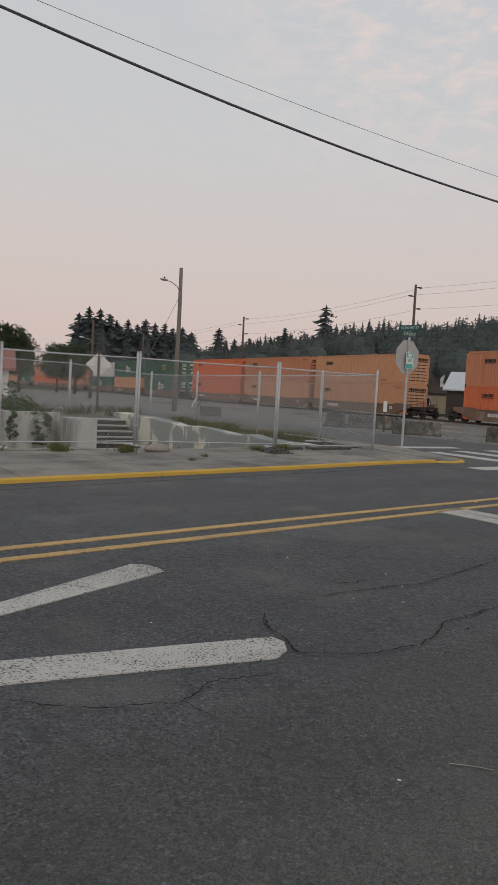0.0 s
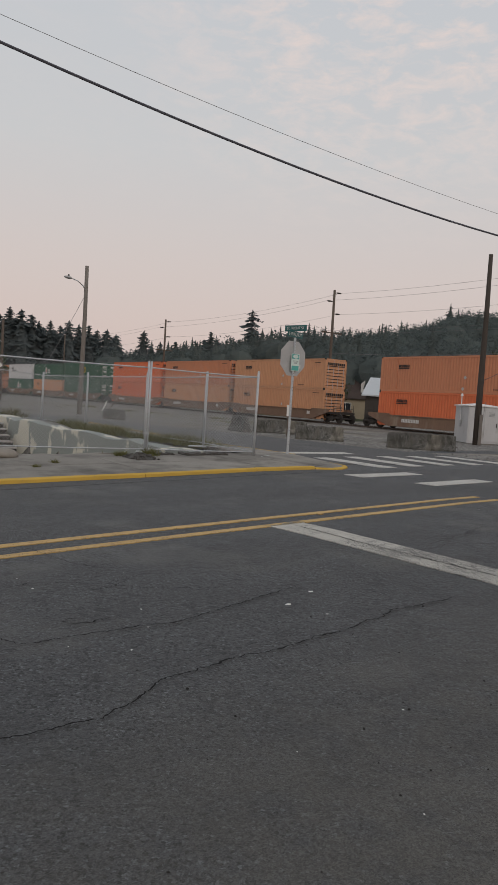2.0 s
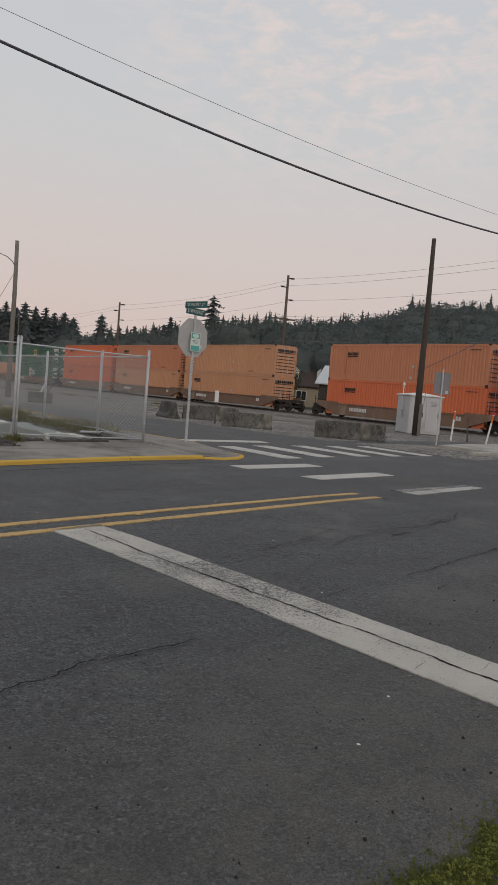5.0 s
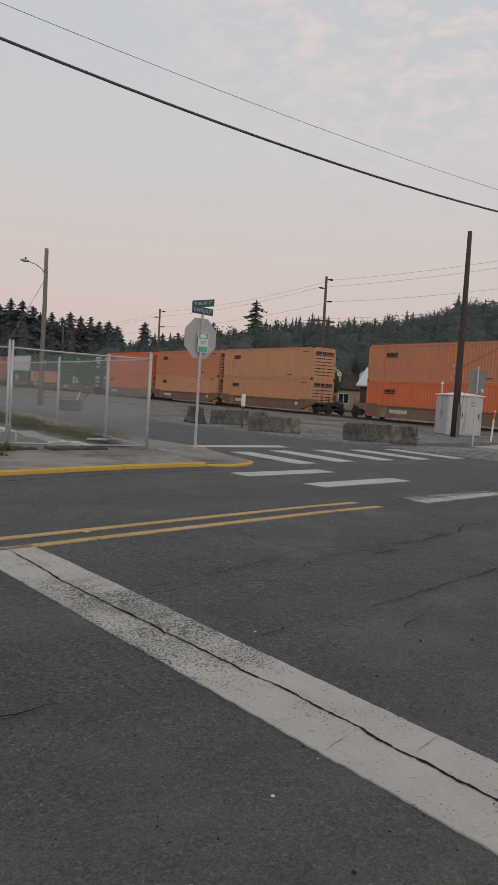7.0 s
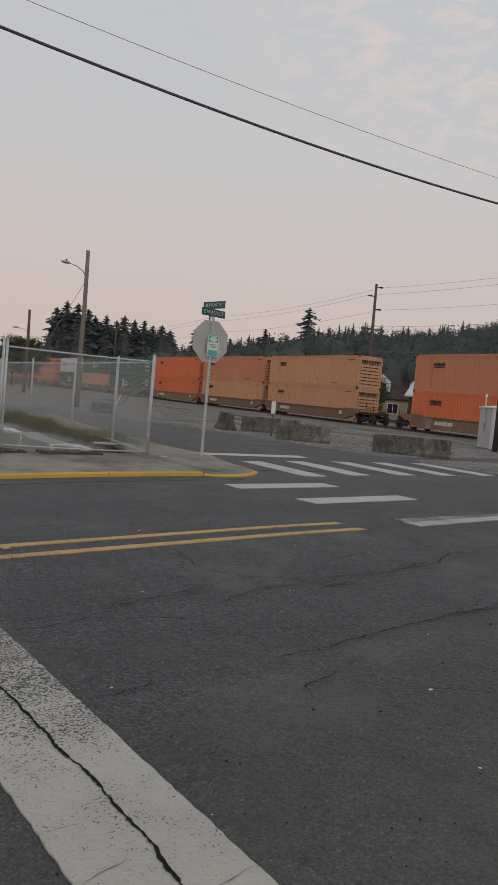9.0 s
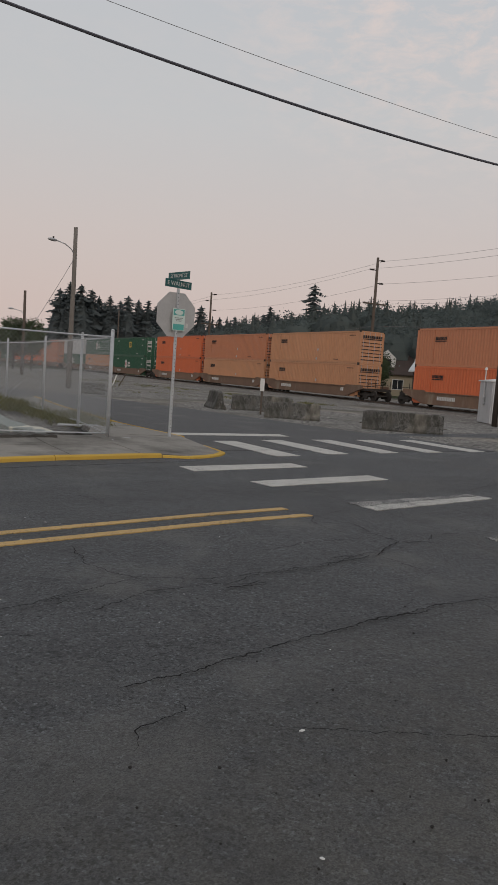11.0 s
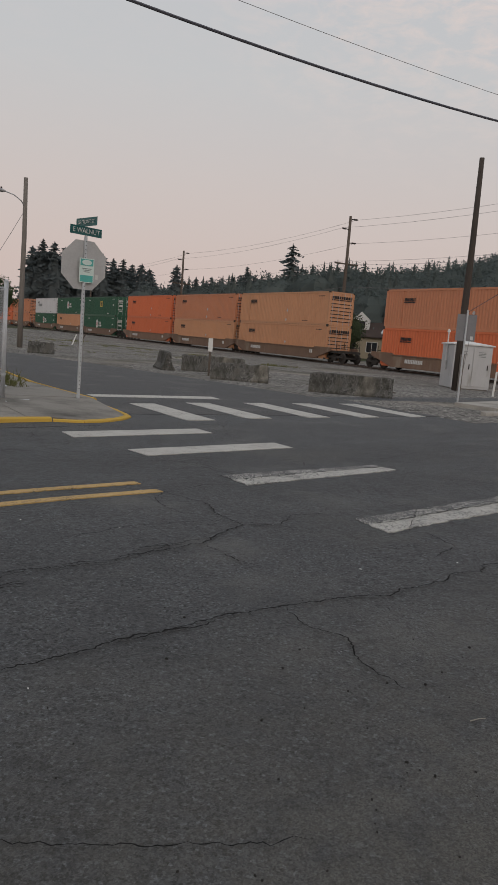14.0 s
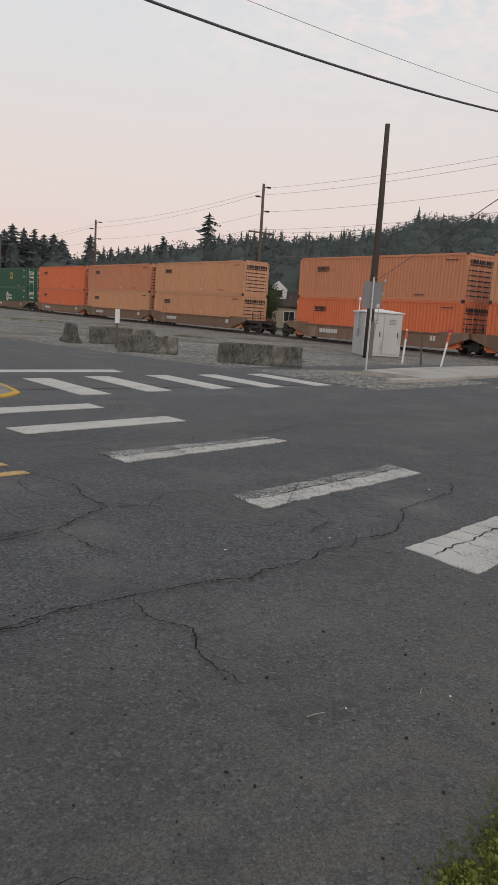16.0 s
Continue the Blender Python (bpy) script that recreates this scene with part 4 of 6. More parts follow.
note = part("notice_plate", bm, "pale_print", stop_sign, "small pale green notice plate")
for zc, hh, ww, mm in ((2.55, 0.12, 0.26, "teal_print"), (2.25, 0.12, 0.26, "teal_print"), (2.435, 0.012, 0.2, "grey_print"), (2.405, 0.012, 0.16, "grey_print"), (2.375, 0.012, 0.12, "grey_print")):
    bm = plate(ww, hh, 0.002)
    bmesh.ops.translate(bm, vec=(0.03, -0.0385, zc), verts=bm.verts[:])
    part("print", bm, mm, note)
bm = bmesh.new()
prism(bm, [(0.10 * math.cos(a), 0.05 * math.sin(a)) for a in (2 * math.pi * k / 16 for k in range(16))], -0.001, 0.001)
bmesh.ops.transform(bm, matrix=Matrix.Translation((0.03, -0.041, 2.55)) @ Matrix.Rotation(math.pi / 2, 4, "X"), verts=bm.verts[:])
part("emblem", bm, "pale_print", note)
bm = plate(0.06, 0.09, 0.002)
bmesh.ops.translate(bm, vec=(0.27, 0.027, 2.30), verts=bm.verts[:])
part("sticker", bm, "white_print", stop_sign)
for z, yaw, body, w, ln in ((3.125, 12, "E WALNUT", 0.74, 0.125), (3.295, -85, "SE FRONT ST", 0.74, 0.10)):
    m_ = pose(0, 0, z, 0, 0, yaw)
    bm = plate(w, 0.16, 0.004)
    bmesh.ops.transform(bm, matrix=m_, verts=bm.verts[:])
    pl = part("street_name_plate", bm, "green_sign", stop_sign, "green street name plate with white letters")
    me = text_mesh(body, ln, "white_print")
    me.transform(m_ @ Matrix.Translation((0, -0.006, 0)) @ Matrix.Rotation(math.pi / 2, 4, "X"))
    part("lettering", me, None, pl, kind="stuff")
bm = bmesh.new()
box(bm, -0.02, -0.02, 3.0, 0.02, 0.02, 3.047)
box(bm, -0.015, -0.015, 3.203, 0.015, 0.015, 3.217)
part("bracket", bm, "sign_back", stop_sign)

diamond = thing("warning_sign", "bare white back of a diamond warning sign on a wooden post", "road sign", pose(14.4, 33.7, 0.15, 0, 0, -24))
bm = bmesh.new()
box(bm, -0.06, -0.05, -0.2, 0.06, 0.05, 3.0)
part("post", bm, "pole_wood", diamond)
bm = plate(0.84, 0.84)
bmesh.ops.transform(bm, matrix=Matrix.Translation((0, 0.06, 2.35)) @ Matrix.Rotation(math.pi / 4, 4, "Y"), verts=bm.verts[:])
part("sign_plate", bm, "white_paint", diamond)

back_sign = thing("road_sign", "grey metal back of a square sign on a thin post", "road sign", pose(29.35, 17.3, 0.1, 0, 0, -50))
bm = bmesh.new()
tube(bm, [(0, 0, -0.1), (0, 0, 3.0)], 0.03, 8)
part("post", bm, "galvanised", back_sign)
bm = bmesh.new()
for s, yaw in ((-1, 14), (1, -14)):
    box(bm, 0 if s > 0 else -0.3, 0.03, 2.02, 0.3 if s > 0 else 0, 0.035, 2.86, m=Matrix.Rotation(radians(0), 4, "Z"))
part("sign_plate", bm, "sign_back_shaded", back_sign)
bm = plate(0.09, 0.12)
bmesh.ops.translate(bm, vec=(0.2, 0.02, 2.12), verts=bm.verts[:])
part("sticker", bm, "white_print", back_sign)


# ---- signal cabinet and markers ----
def cabinet():
    root = thing("signal_cabinet", "grey metal railway signal cabinet with a shallow roof", "cabinet", pose(39.1, 25.85, 0.0, 0, 0, -32.7))
    bm = bmesh.new()
    box(bm, 0, 0.0, 0.06, 1.9, 1.9, 2.15, bevel=0.015)
    part("body", bm, "cabinet_metal", root)
    bm = bmesh.new()
    lo = [(-0.08, -0.08, 2.152), (1.98, -0.08, 2.152), (1.98, 1.98, 2.152), (-0.08, 1.98, 2.152)]
    a = [bm.verts.new(p) for p in lo]
    b = [bm.verts.new((p[0], p[1], 2.21)) for p in lo]
    r1, r2 = bm.verts.new((0.85, 0.95, 2.36)), bm.verts.new((1.05, 0.95, 2.36))
    bm.faces.new(a[::-1])
    for i in range(4):
        bm.faces.new((a[i], a[(i + 1) % 4], b[(i + 1) % 4], b[i]))
    bm.faces.new((b[0], b[1], r2, r1))
    bm.faces.new((b[1], b[2], r2))
    bm.faces.new((b[2], b[3], r1, r2))
    bm.faces.new((b[3], b[0], r1))
    part("roof", bm, "cabinet_white", root, "pale hipped metal lid")
    bm = bmesh.new()
    box(bm, 0.04, 0.04, -0.1, 1.86, 1.86, 0.058)
    part("plinth", bm, "concrete", root)
    for x0, x1 in ((0.06, 0.93), (0.97, 1.84)):
        bm = bmesh.new()
        box(bm, x0, -0.03, 0.18, x1, -0.002, 2.05, bevel=0.008)
        d = part("door", bm, "cabinet_metal", root)
        bm = bmesh.new()
        box(bm, x1 - 0.16, -0.07, 1.0, x1 - 0.12, -0.032, 1.25, bevel=0.006)
        part("handle", bm, "bogie_dark", d)
        bm = bmesh.new()
        for i in range(4):
            box(bm, x0 + 0.25, -0.04, 1.62 + 0.07 * i, x0 + 0.6, -0.0315, 1.65 + 0.07 * i)
        part("notice_bars", bm, "grey_print", d, "unreadable lines of small print", kind="stuff")
    bm = bmesh.new()
    tube(bm, [(-0.05, 1.0, 0.9), (-0.05, 1.0, 2.75)], 0.03, 8)
    part("vent_pipe", bm, "cabinet_white", root)
    bm = bmesh.new()
    tube(bm, [(-0.05, 1.0, 2.73), (-0.05, 1.0, 2.82), (-0.05, 1.0, 2.88)], 0.09, 10, 0.03)
    part("pipe_cap", bm, "cabinet_white", root)
    bm = bmesh.new()
    box(bm, -0.12, 0.9, 1.0, -0.002, 1.15, 1.35, bevel=0.01)
    part("meter_box", bm, "cabinet_metal", root)
    return root


cabinet()


def marker(m, h, body, top, label):
    root = thing("marker_post", label, "marker post", m, "marker posts by the track")
    bm = bmesh.new()
    box(bm, -0.04, -0.015, -0.15, 0.04, 0.015, h, bevel=0.006)
    part("post", bm, body, root)
    if top:
        bm = bmesh.new()
        box(bm, -0.045, -0.02, h - 0.4, 0.045, 0.02, h - 0.05, bevel=0.006)
        part("band", bm, top, root)
    return root


marker(pose(36.0, 21.0, 0.05, 0, 3, -50), 1.45, "white_paint", "orange_marker", "white marker post with an orange top")
marker(pose(36.4, 20.35, 0.05, 0, -3, -50), 1.2, "pole_wood", None, "dark thin marker stake")
m2 = marker(pose(36.3, 19.3, 0.05, 0, 9, -50), 1.45, "white_paint", "orange_marker", "leaning white marker post with a red plate")
bm = plate(0.24, 0.14)
bmesh.ops.translate(bm, vec=(0, -0.03, 1.5), verts=bm.verts[:])
part("plate", bm, "red_print", m2)
m3 = marker(pose(25.15, 25.7, 0.05, 0, 0, -38), 1.45, "pole_wood", None, "dark marker post with a white plate behind the barriers")
bm = plate(0.17, 0.5)
bmesh.ops.translate(bm, vec=(0, -0.02, 1.25), verts=bm.verts[:])
part("plate", bm, "white_paint", m3)
marker(pose(31.2, 54.0, 0.0, 0, 20, -30), 1.0, "white_paint", None, "leaning white marker post near the track")
marker(pose(31.7, 54.0, 0.0, 0, 28, -30), 1.1, "pole_wood", None, "leaning dark stake near the track")


# ---- concrete barriers ----
def barrier(a, b, seed, h=0.72, label="weathered concrete traffic barrier streaked with dark moss"):
    rng = random.Random(seed)
    d = Vector((b[0] - a[0], b[1] - a[1]))
    ln = d.length
    k = 30
    prof = [(-0.29, 0.0), (-0.29, 0.07), (-0.16, 0.26), (-0.085, h - 0.03), (-0.06, h), (0.06, h), (0.085, h - 0.03), (0.16, 0.26), (0.29, 0.07), (0.29, 0.0)]
    bm = bmesh.new()
    rings = []
    for i in range(k + 1):
        x = ln * i / k
        chip = 0.05 * max(0.0, noise.noise(Vector((x * 3.1, seed * 7.7, 0)))) + (0.05 * rng.random() if i in (0, k) else 0)
        rings.append([bm.verts.new((x + rng.uniform(-0.012, 0.012), u + rng.uniform(-0.012, 0.012), max(v + rng.uniform(-0.014, 0.01) - (chip if v > 0.4 else 0), -0.02))) for u, v in prof])
    for r0, r1 in zip(rings, rings[1:]):
        for j in range(len(prof) - 1):
            bm.faces.new((r0[j], r0[j + 1], r1[j + 1], r1[j]))
        bm.faces.new((r0[-1], r0[0], r1[0], r1[-1]))
    bm.faces.new(rings[0])
    bm.faces.new(rings[-1][::-1])
    bmesh.ops.recalc_face_normals(bm, faces=bm.faces[:])
    mx, my = (a[0] + b[0]) / 2, (a[1] + b[1]) / 2
    root = thing("traffic_barrier", label, "barrier", pose(a[0], a[1], base_z(mx, my) - 0.01, 0, 0, math.degrees(math.atan2(d.y, d.x))), "barriers closing the gravel yard")
    part("body", bm, "barrier_concrete", root)
    for x in (-0.05, ln + 0.05):
        bm = bmesh.new()
        tube(bm, [(x - 0.06, 0, 0.2), (x, -0.05, 0.2), (x + 0.06, 0, 0.2)], 0.012, 6)
        part("steel_loop", bm, "rail_steel", root)
    return root


barrier((24.4, 24.35), (26.0, 23.05), 1, 0.61)
barrier((25.55, 20.2), (27.35, 18.25), 2, 0.64)
barrier((25.75, 28.8), (28.0, 27.45), 3, 0.66)
barrier((24.75, 28.1), (25.35, 29.9), 5, 0.74, "stubby concrete barrier seen end on")
barrier((22.4, 37.75), (23.45, 37.15), 6, 0.56)


# ---- railway ----
A0, U = Vector((52.1, 41.9, 0)), Vector((0.1157, 0.9933, 0)).normalized()
SIDE = Vector((U.y, -U.x, 0))
CEN = A0 + SIDE * 1.3
TRACK = math.degrees(math.atan2(U.y, U.x))


def on_track(s, off=0.0, z=0.0):
    p = CEN + U * s + SIDE * off
    return pose(p.x, p.y, z, 0, 0, TRACK)


RAIL_Z = 0.09
bm = bmesh.new()
prof = [(-3.6, -0.2), (-2.0, -0.05), (-1.55, 0.02), (1.55, 0.02), (2.0, -0.05), (3.6, -0.2)]
rings = []
for i in range(61):
    s = -120 + i * 6
    rings.append([bm.verts.new(CEN + U * s + SIDE * u + Vector((0, 0, v + random.uniform(-0.015, 0.015)))) for u, v in prof])
for r0, r1 in zip(rings, rings[1:]):
    for j in range(len(prof) - 1):
        bm.faces.new((r0[j], r0[j + 1], r1[j + 1], r1[j]))
bmesh.ops.recalc_face_normals(bm, faces=bm.faces[:])
solid("ballast", bm, "ballast", "dark crushed stone railway ballast", "ballast", kind="structure")
for s in (-1, 1):
    for nm, (u0, z0, u1, z1), m_ in (("rail", (-0.035, 0.0, 0.035, 0.125), "rail_steel"), ("rail_head", (-0.03, 0.126, 0.03, 0.134), "rail_shine")):
        bm = bmesh.new()
        box(bm, -120, s * 0.75 + u0, z0, 240, s * 0.75 + u1, z1)
        solid(nm, bm, m_, "rusty steel rail with a shiny head", "rail", on_track(0), kind="structure")
bm = bmesh.new()
vv, ff = [], []
for i in range(420):
    x = -60 + i * 0.55
    o = random.uniform(-0.06, 0.06)
    s0 = len(vv)
    for z in (-0.12, 0.045):
        vv += [(x, -1.3 + o, z), (x + 0.22, -1.3 + o, z), (x + 0.22, 1.3 + o, z), (x, 1.3 + o, z)]
    ff += [(s0 + 4, s0 + 5, s0 + 6, s0 + 7)] + [(s0 + k, s0 + (k + 1) % 4, s0 + 4 + (k + 1) % 4, s0 + 4 + k) for k in range(4)]
bm.free()
me = bpy.data.meshes.new("ties")
me.from_pydata(vv, [], ff)
me.materials.append(MATS["tie_wood"])
ob = tagged(new("ties", me), "dark wooden railway ties in the ballast", "railway tie", kind="stuff")
ob.matrix_world = on_track(0)

CL, CW, CH = 16.15, 2.59, 2.88


def corrugated(length, height, pitch, depth, y, face):
    """A trapezoid-ribbed side panel in the xz plane at y, ribs sunk inward."""
    bm = bmesh.new()
    n = round(length / pitch)
    p = length / n
    prof = []
    for i in range(n):
        x = i * p
        prof += [(x, 0), (x + 0.30 * p, 0), (x + 0.46 * p, depth), (x + 0.84 * p, depth)]
    prof.append((length, 0))
    lo = [bm.verts.new((x, y - face * d, 0)) for x, d in prof]
    hi = [bm.verts.new((x, y - face * d, height)) for x, d in prof]
    for i in range(len(prof) - 1):
        bm.faces.new((lo[i], lo[i + 1], hi[i + 1], hi[i]) if face < 0 else (lo[i + 1], lo[i], hi[i], hi[i + 1]))
    return bm


BOX_CACHE = {}


def bars(bm, x, z, w, h, face_y, n, slope=0.0, d=0.006):
    """Letter-sized plain blocks in a row, for lettering that is a mark or cannot be read."""
    cw = w / n
    for i in range(n):
        box(bm, x + i * cw + cw * 0.1, face_y - d, z, x + i * cw + cw * 0.85, face_y, z + h)


def container(colour, m, label, mark="black", logo=None):
    """A 53 ft container, local x along the train, y = CW/2 the side that faces the street, x = 0 its door end."""
    root = thing("shipping_container", label, "container", m, "containers on the train")
    key = colour
    if key not in BOX_CACHE:
        c = {}
        for nm, f in (("side_panel_a", -1), ("side_panel_b", 1)):
            bm = corrugated(CL - 0.3, CH - 0.3, 0.29, 0.055, f * (CW / 2 - 0.005), f)
            bmesh.ops.translate(bm, vec=(0.15, 0, 0.16), verts=bm.verts[:])
            c[nm] = mesh_of(bm, "side_panel", colour)
        bm = bmesh.new()
        box(bm, 0.02, -CW / 2 + 0.02, CH - 0.06, CL - 0.02, CW / 2 - 0.02, CH - 0.02)
        c["roof"] = mesh_of(bm, "roof", colour)
        bm = bmesh.new()
        box(bm, 0.02, -CW / 2 + 0.02, 0.04, CL - 0.02, CW / 2 - 0.02, 0.12)
        c["floor"] = mesh_of(bm, "floor_pan", "bogie_dark")
        bm = bmesh.new()
        for y in (-CW / 2, CW / 2 - 0.08):
            box(bm, 0, y, 0.0, CL, y + 0.08, 0.16)
            box(bm, 0, y, CH - 0.14, CL, y + 0.08, CH)
            for x in (0, CL - 0.15):
                box(bm, x, y, 0.161, x + 0.15, y + 0.08, CH - 0.141)
            for x in (1.93, CL - 2.0):
                box(bm, x, y - 0.004, 0.161, x + 0.07, y + 0.084, CH - 0.141)
        for x in (0, CL - 0.1):
            for z in (0.0, CH - 0.14):
                box(bm, x, -CW / 2 + 0.081, z, x + 0.1, CW / 2 - 0.081, z + 0.14)
        c["frame"] = mesh_of(bm, "frame", colour)
        bm = bmesh.new()
        box(bm, CL - 0.08, -CW / 2 + 0.08, 0.14, CL - 0.03, CW / 2 - 0.08, CH - 0.14)
        c["front_wall"] = mesh_of(bm, "front_wall", colour)
        for k, (y0, y1) in enumerate(((-CW / 2 + 0.09, -0.01), (0.01, CW / 2 - 0.09))):
            bm = bmesh.new()
            edge_ = [(0.08, 0.15), (0.03, 0.15)]
            for i in range(8):
                z = 0.32 + i * 0.3
                edge_ += [(0.03, z), (0.012, z + 0.02), (0.012, z + 0.08), (0.03, z + 0.1)]
            edge_ += [(0.03, CH - 0.15), (0.08, CH - 0.15)]
            lo_, hi_ = [[bm.verts.new((x, y, z)) for x, z in edge_] for y in (y0, y1)]
            bm.faces.new(lo_)
            bm.faces.new(hi_[::-1])
            for i in range(len(edge_)):
                j = (i + 1) % len(edge_)
                bm.faces.new((lo_[j], lo_[i], hi_[i], hi_[j]))
            bmesh.ops.recalc_face_normals(bm, faces=bm.faces[:])
            c["door%d" % k] = mesh_of(bm, "door", colour)
            bm = bmesh.new()
            for y in (y0 + 0.28, y1 - 0.28):
                tube(bm, [(-0.01, y, 0.08), (-0.01, y, CH - 0.08)], 0.02, 6)
            c["rod%d" % k] = mesh_of(bm, "locking_rods", "sign_back")
        bm = bmesh.new()
        for x in (0.0, CL - 0.17):
            for y in (-CW / 2 - 0.006, CW / 2 - 0.13):
                for z in (-0.004, CH - 0.11):
                    box(bm, x - 0.004, y, z, x + 0.17, y + 0.136, z + 0.114)
        c["castings"] = mesh_of(bm, "corner_castings", "bogie_dark" if colour != "box_white" else "sign_back")
        BOX_CACHE[key] = c
    c = BOX_CACHE[key]
    part("side_panel", c["side_panel_a"], None, root)
    part("side_panel", c["side_panel_b"], None, root)
    for nm in ("roof", "frame", "front_wall"):
        part(nm, c[nm], None, root)
    part("floor_pan", c["floor"], None, root)
    part("corner_castings", c["castings"], None, root, kind="stuff")
    for k in (0, 1):
        d = part("door", c["door%d" % k], None, root)
        part("locking_rods", c["rod%d" % k], None, d, kind="stuff")
    f = CW / 2 + 0.008
    ink = "black_print" if mark == "black" else "white_print"
    bm = bmesh.new()
    if mark == "black":
        bars(bm, CL - 3.4, 1.98, 1.25, 0.24, f, 9)
        box(bm, CL - 3.4, f - 0.006, 1.86, CL - 2.15, f, 1.93)
    else:
        bars(bm, CL - 3.4, 2.3, 0.9, 0.12, f, 8)
        bars(bm, 1.0, 1.5, 0.5, 0.2, f, 2)
    bars(bm, 0.7, 2.45, 1.0, 0.07, f, 8)
    bars(bm, 3.2, 0.3, 0.9, 0.07, f, 6)
    part("side_lettering", bm, ink, root, "unreadable painted company lettering", kind="stuff")
    bm = bmesh.new()
    if mark == "black":
        for i in range(9):
            y = -1.05 + i * 0.235
            box(bm, -0.026, y, 2.28, -0.02, y + 0.18, 2.52)
        box(bm, -0.026, -1.05, 2.16, -0.02, 1.06, 2.22)
        for i in range(6):
            box(bm, 0.004, -1.08, 0.335 + i * 0.3, 0.0115, 1.08, 0.405 + i * 0.3)
    else:
        for i, (y, z, w, h) in enumerate(((-0.9, 2.1, 0.5, 0.3), (0.25, 2.25, 0.7, 0.1), (0.25, 2.1, 0.7, 0.1), (0.25, 1.9, 0.7, 0.1), (-0.95, 1.5, 0.6, 0.12), (-0.9, 0.8, 0.35, 0.35), (0.3, 1.4, 0.5, 0.25), (0.3, 0.9, 0.6, 0.1), (0.3, 0.7, 0.5, 0.1))):
            box(bm, -0.036, y, z, -0.03, y + w, z + h)
    part("door_lettering", bm, ink, root, "unreadable lettering across the doors", kind="stuff")
    if logo == "hex":
        bm = bmesh.new()
        prism(bm, [(0.62 * math.cos(math.pi / 2 + k * math.pi / 3), 0.75 * math.sin(math.pi / 2 + k * math.pi / 3)) for k in range(6)], 0, 0.006)
        bmesh.ops.transform(bm, matrix=Matrix.Translation((CL * 0.55, f, 1.55)) @ Matrix.Rotation(math.pi / 2, 4, "X"), verts=bm.verts[:])
        lg = part("emblem", bm, "white_print", root, "white hexagon emblem")
        bm = bmesh.new()
        bars(bm, CL * 0.55 - 0.28, 1.3, 0.56, 0.5, f + 0.006, 2)
        part("emblem_bars", bm, "red_print", lg)
        bm = bmesh.new()
        bars(bm, CL * 0.55 - 2.0, 1.58, 1.1, 0.3, f, 3)
        bars(bm, CL * 0.55 - 2.2, 1.15, 1.4, 0.3, f, 5)
        part("emblem_lettering", bm, "white_print", root, kind="stuff")
    elif logo == "yellow":
        bm = bmesh.new()
        box(bm, CL * 0.40, f - 0.006, 1.3, CL * 0.40 + 1.2, f, 2.2)
        lg = part("emblem", bm, "yellow_print", root, "square yellow emblem")
        bm = bmesh.new()
        bars(bm, CL * 0.40 + 0.15, 1.5, 0.9, 0.5, f + 0.006, 3)
        part("emblem_bars", bm, "black_print", lg)
    elif logo == "blue":
        bm = bmesh.new()
        bars(bm, CL * 0.66, 1.3, 3.0, 0.5, f, 10)
        part("emblem_lettering", bm, "grey_print", root, kind="stuff")
    if mark == "black":
        for x, z in ((CL * 0.42, 1.2), (CL * 0.43, 0.35)):
            bm = bmesh.new()
            box(bm, -0.115, -0.002, -0.115, 0.115, 0.002, 0.115)
            bmesh.ops.transform(bm, matrix=Matrix.Translation((x, f - 0.002, z)) @ Matrix.Rotation(math.pi / 4, 4, "Y"), verts=bm.verts[:])
            part("placard", bm, "sign_back", root, "small diamond placard")
    return root


CAR = {}


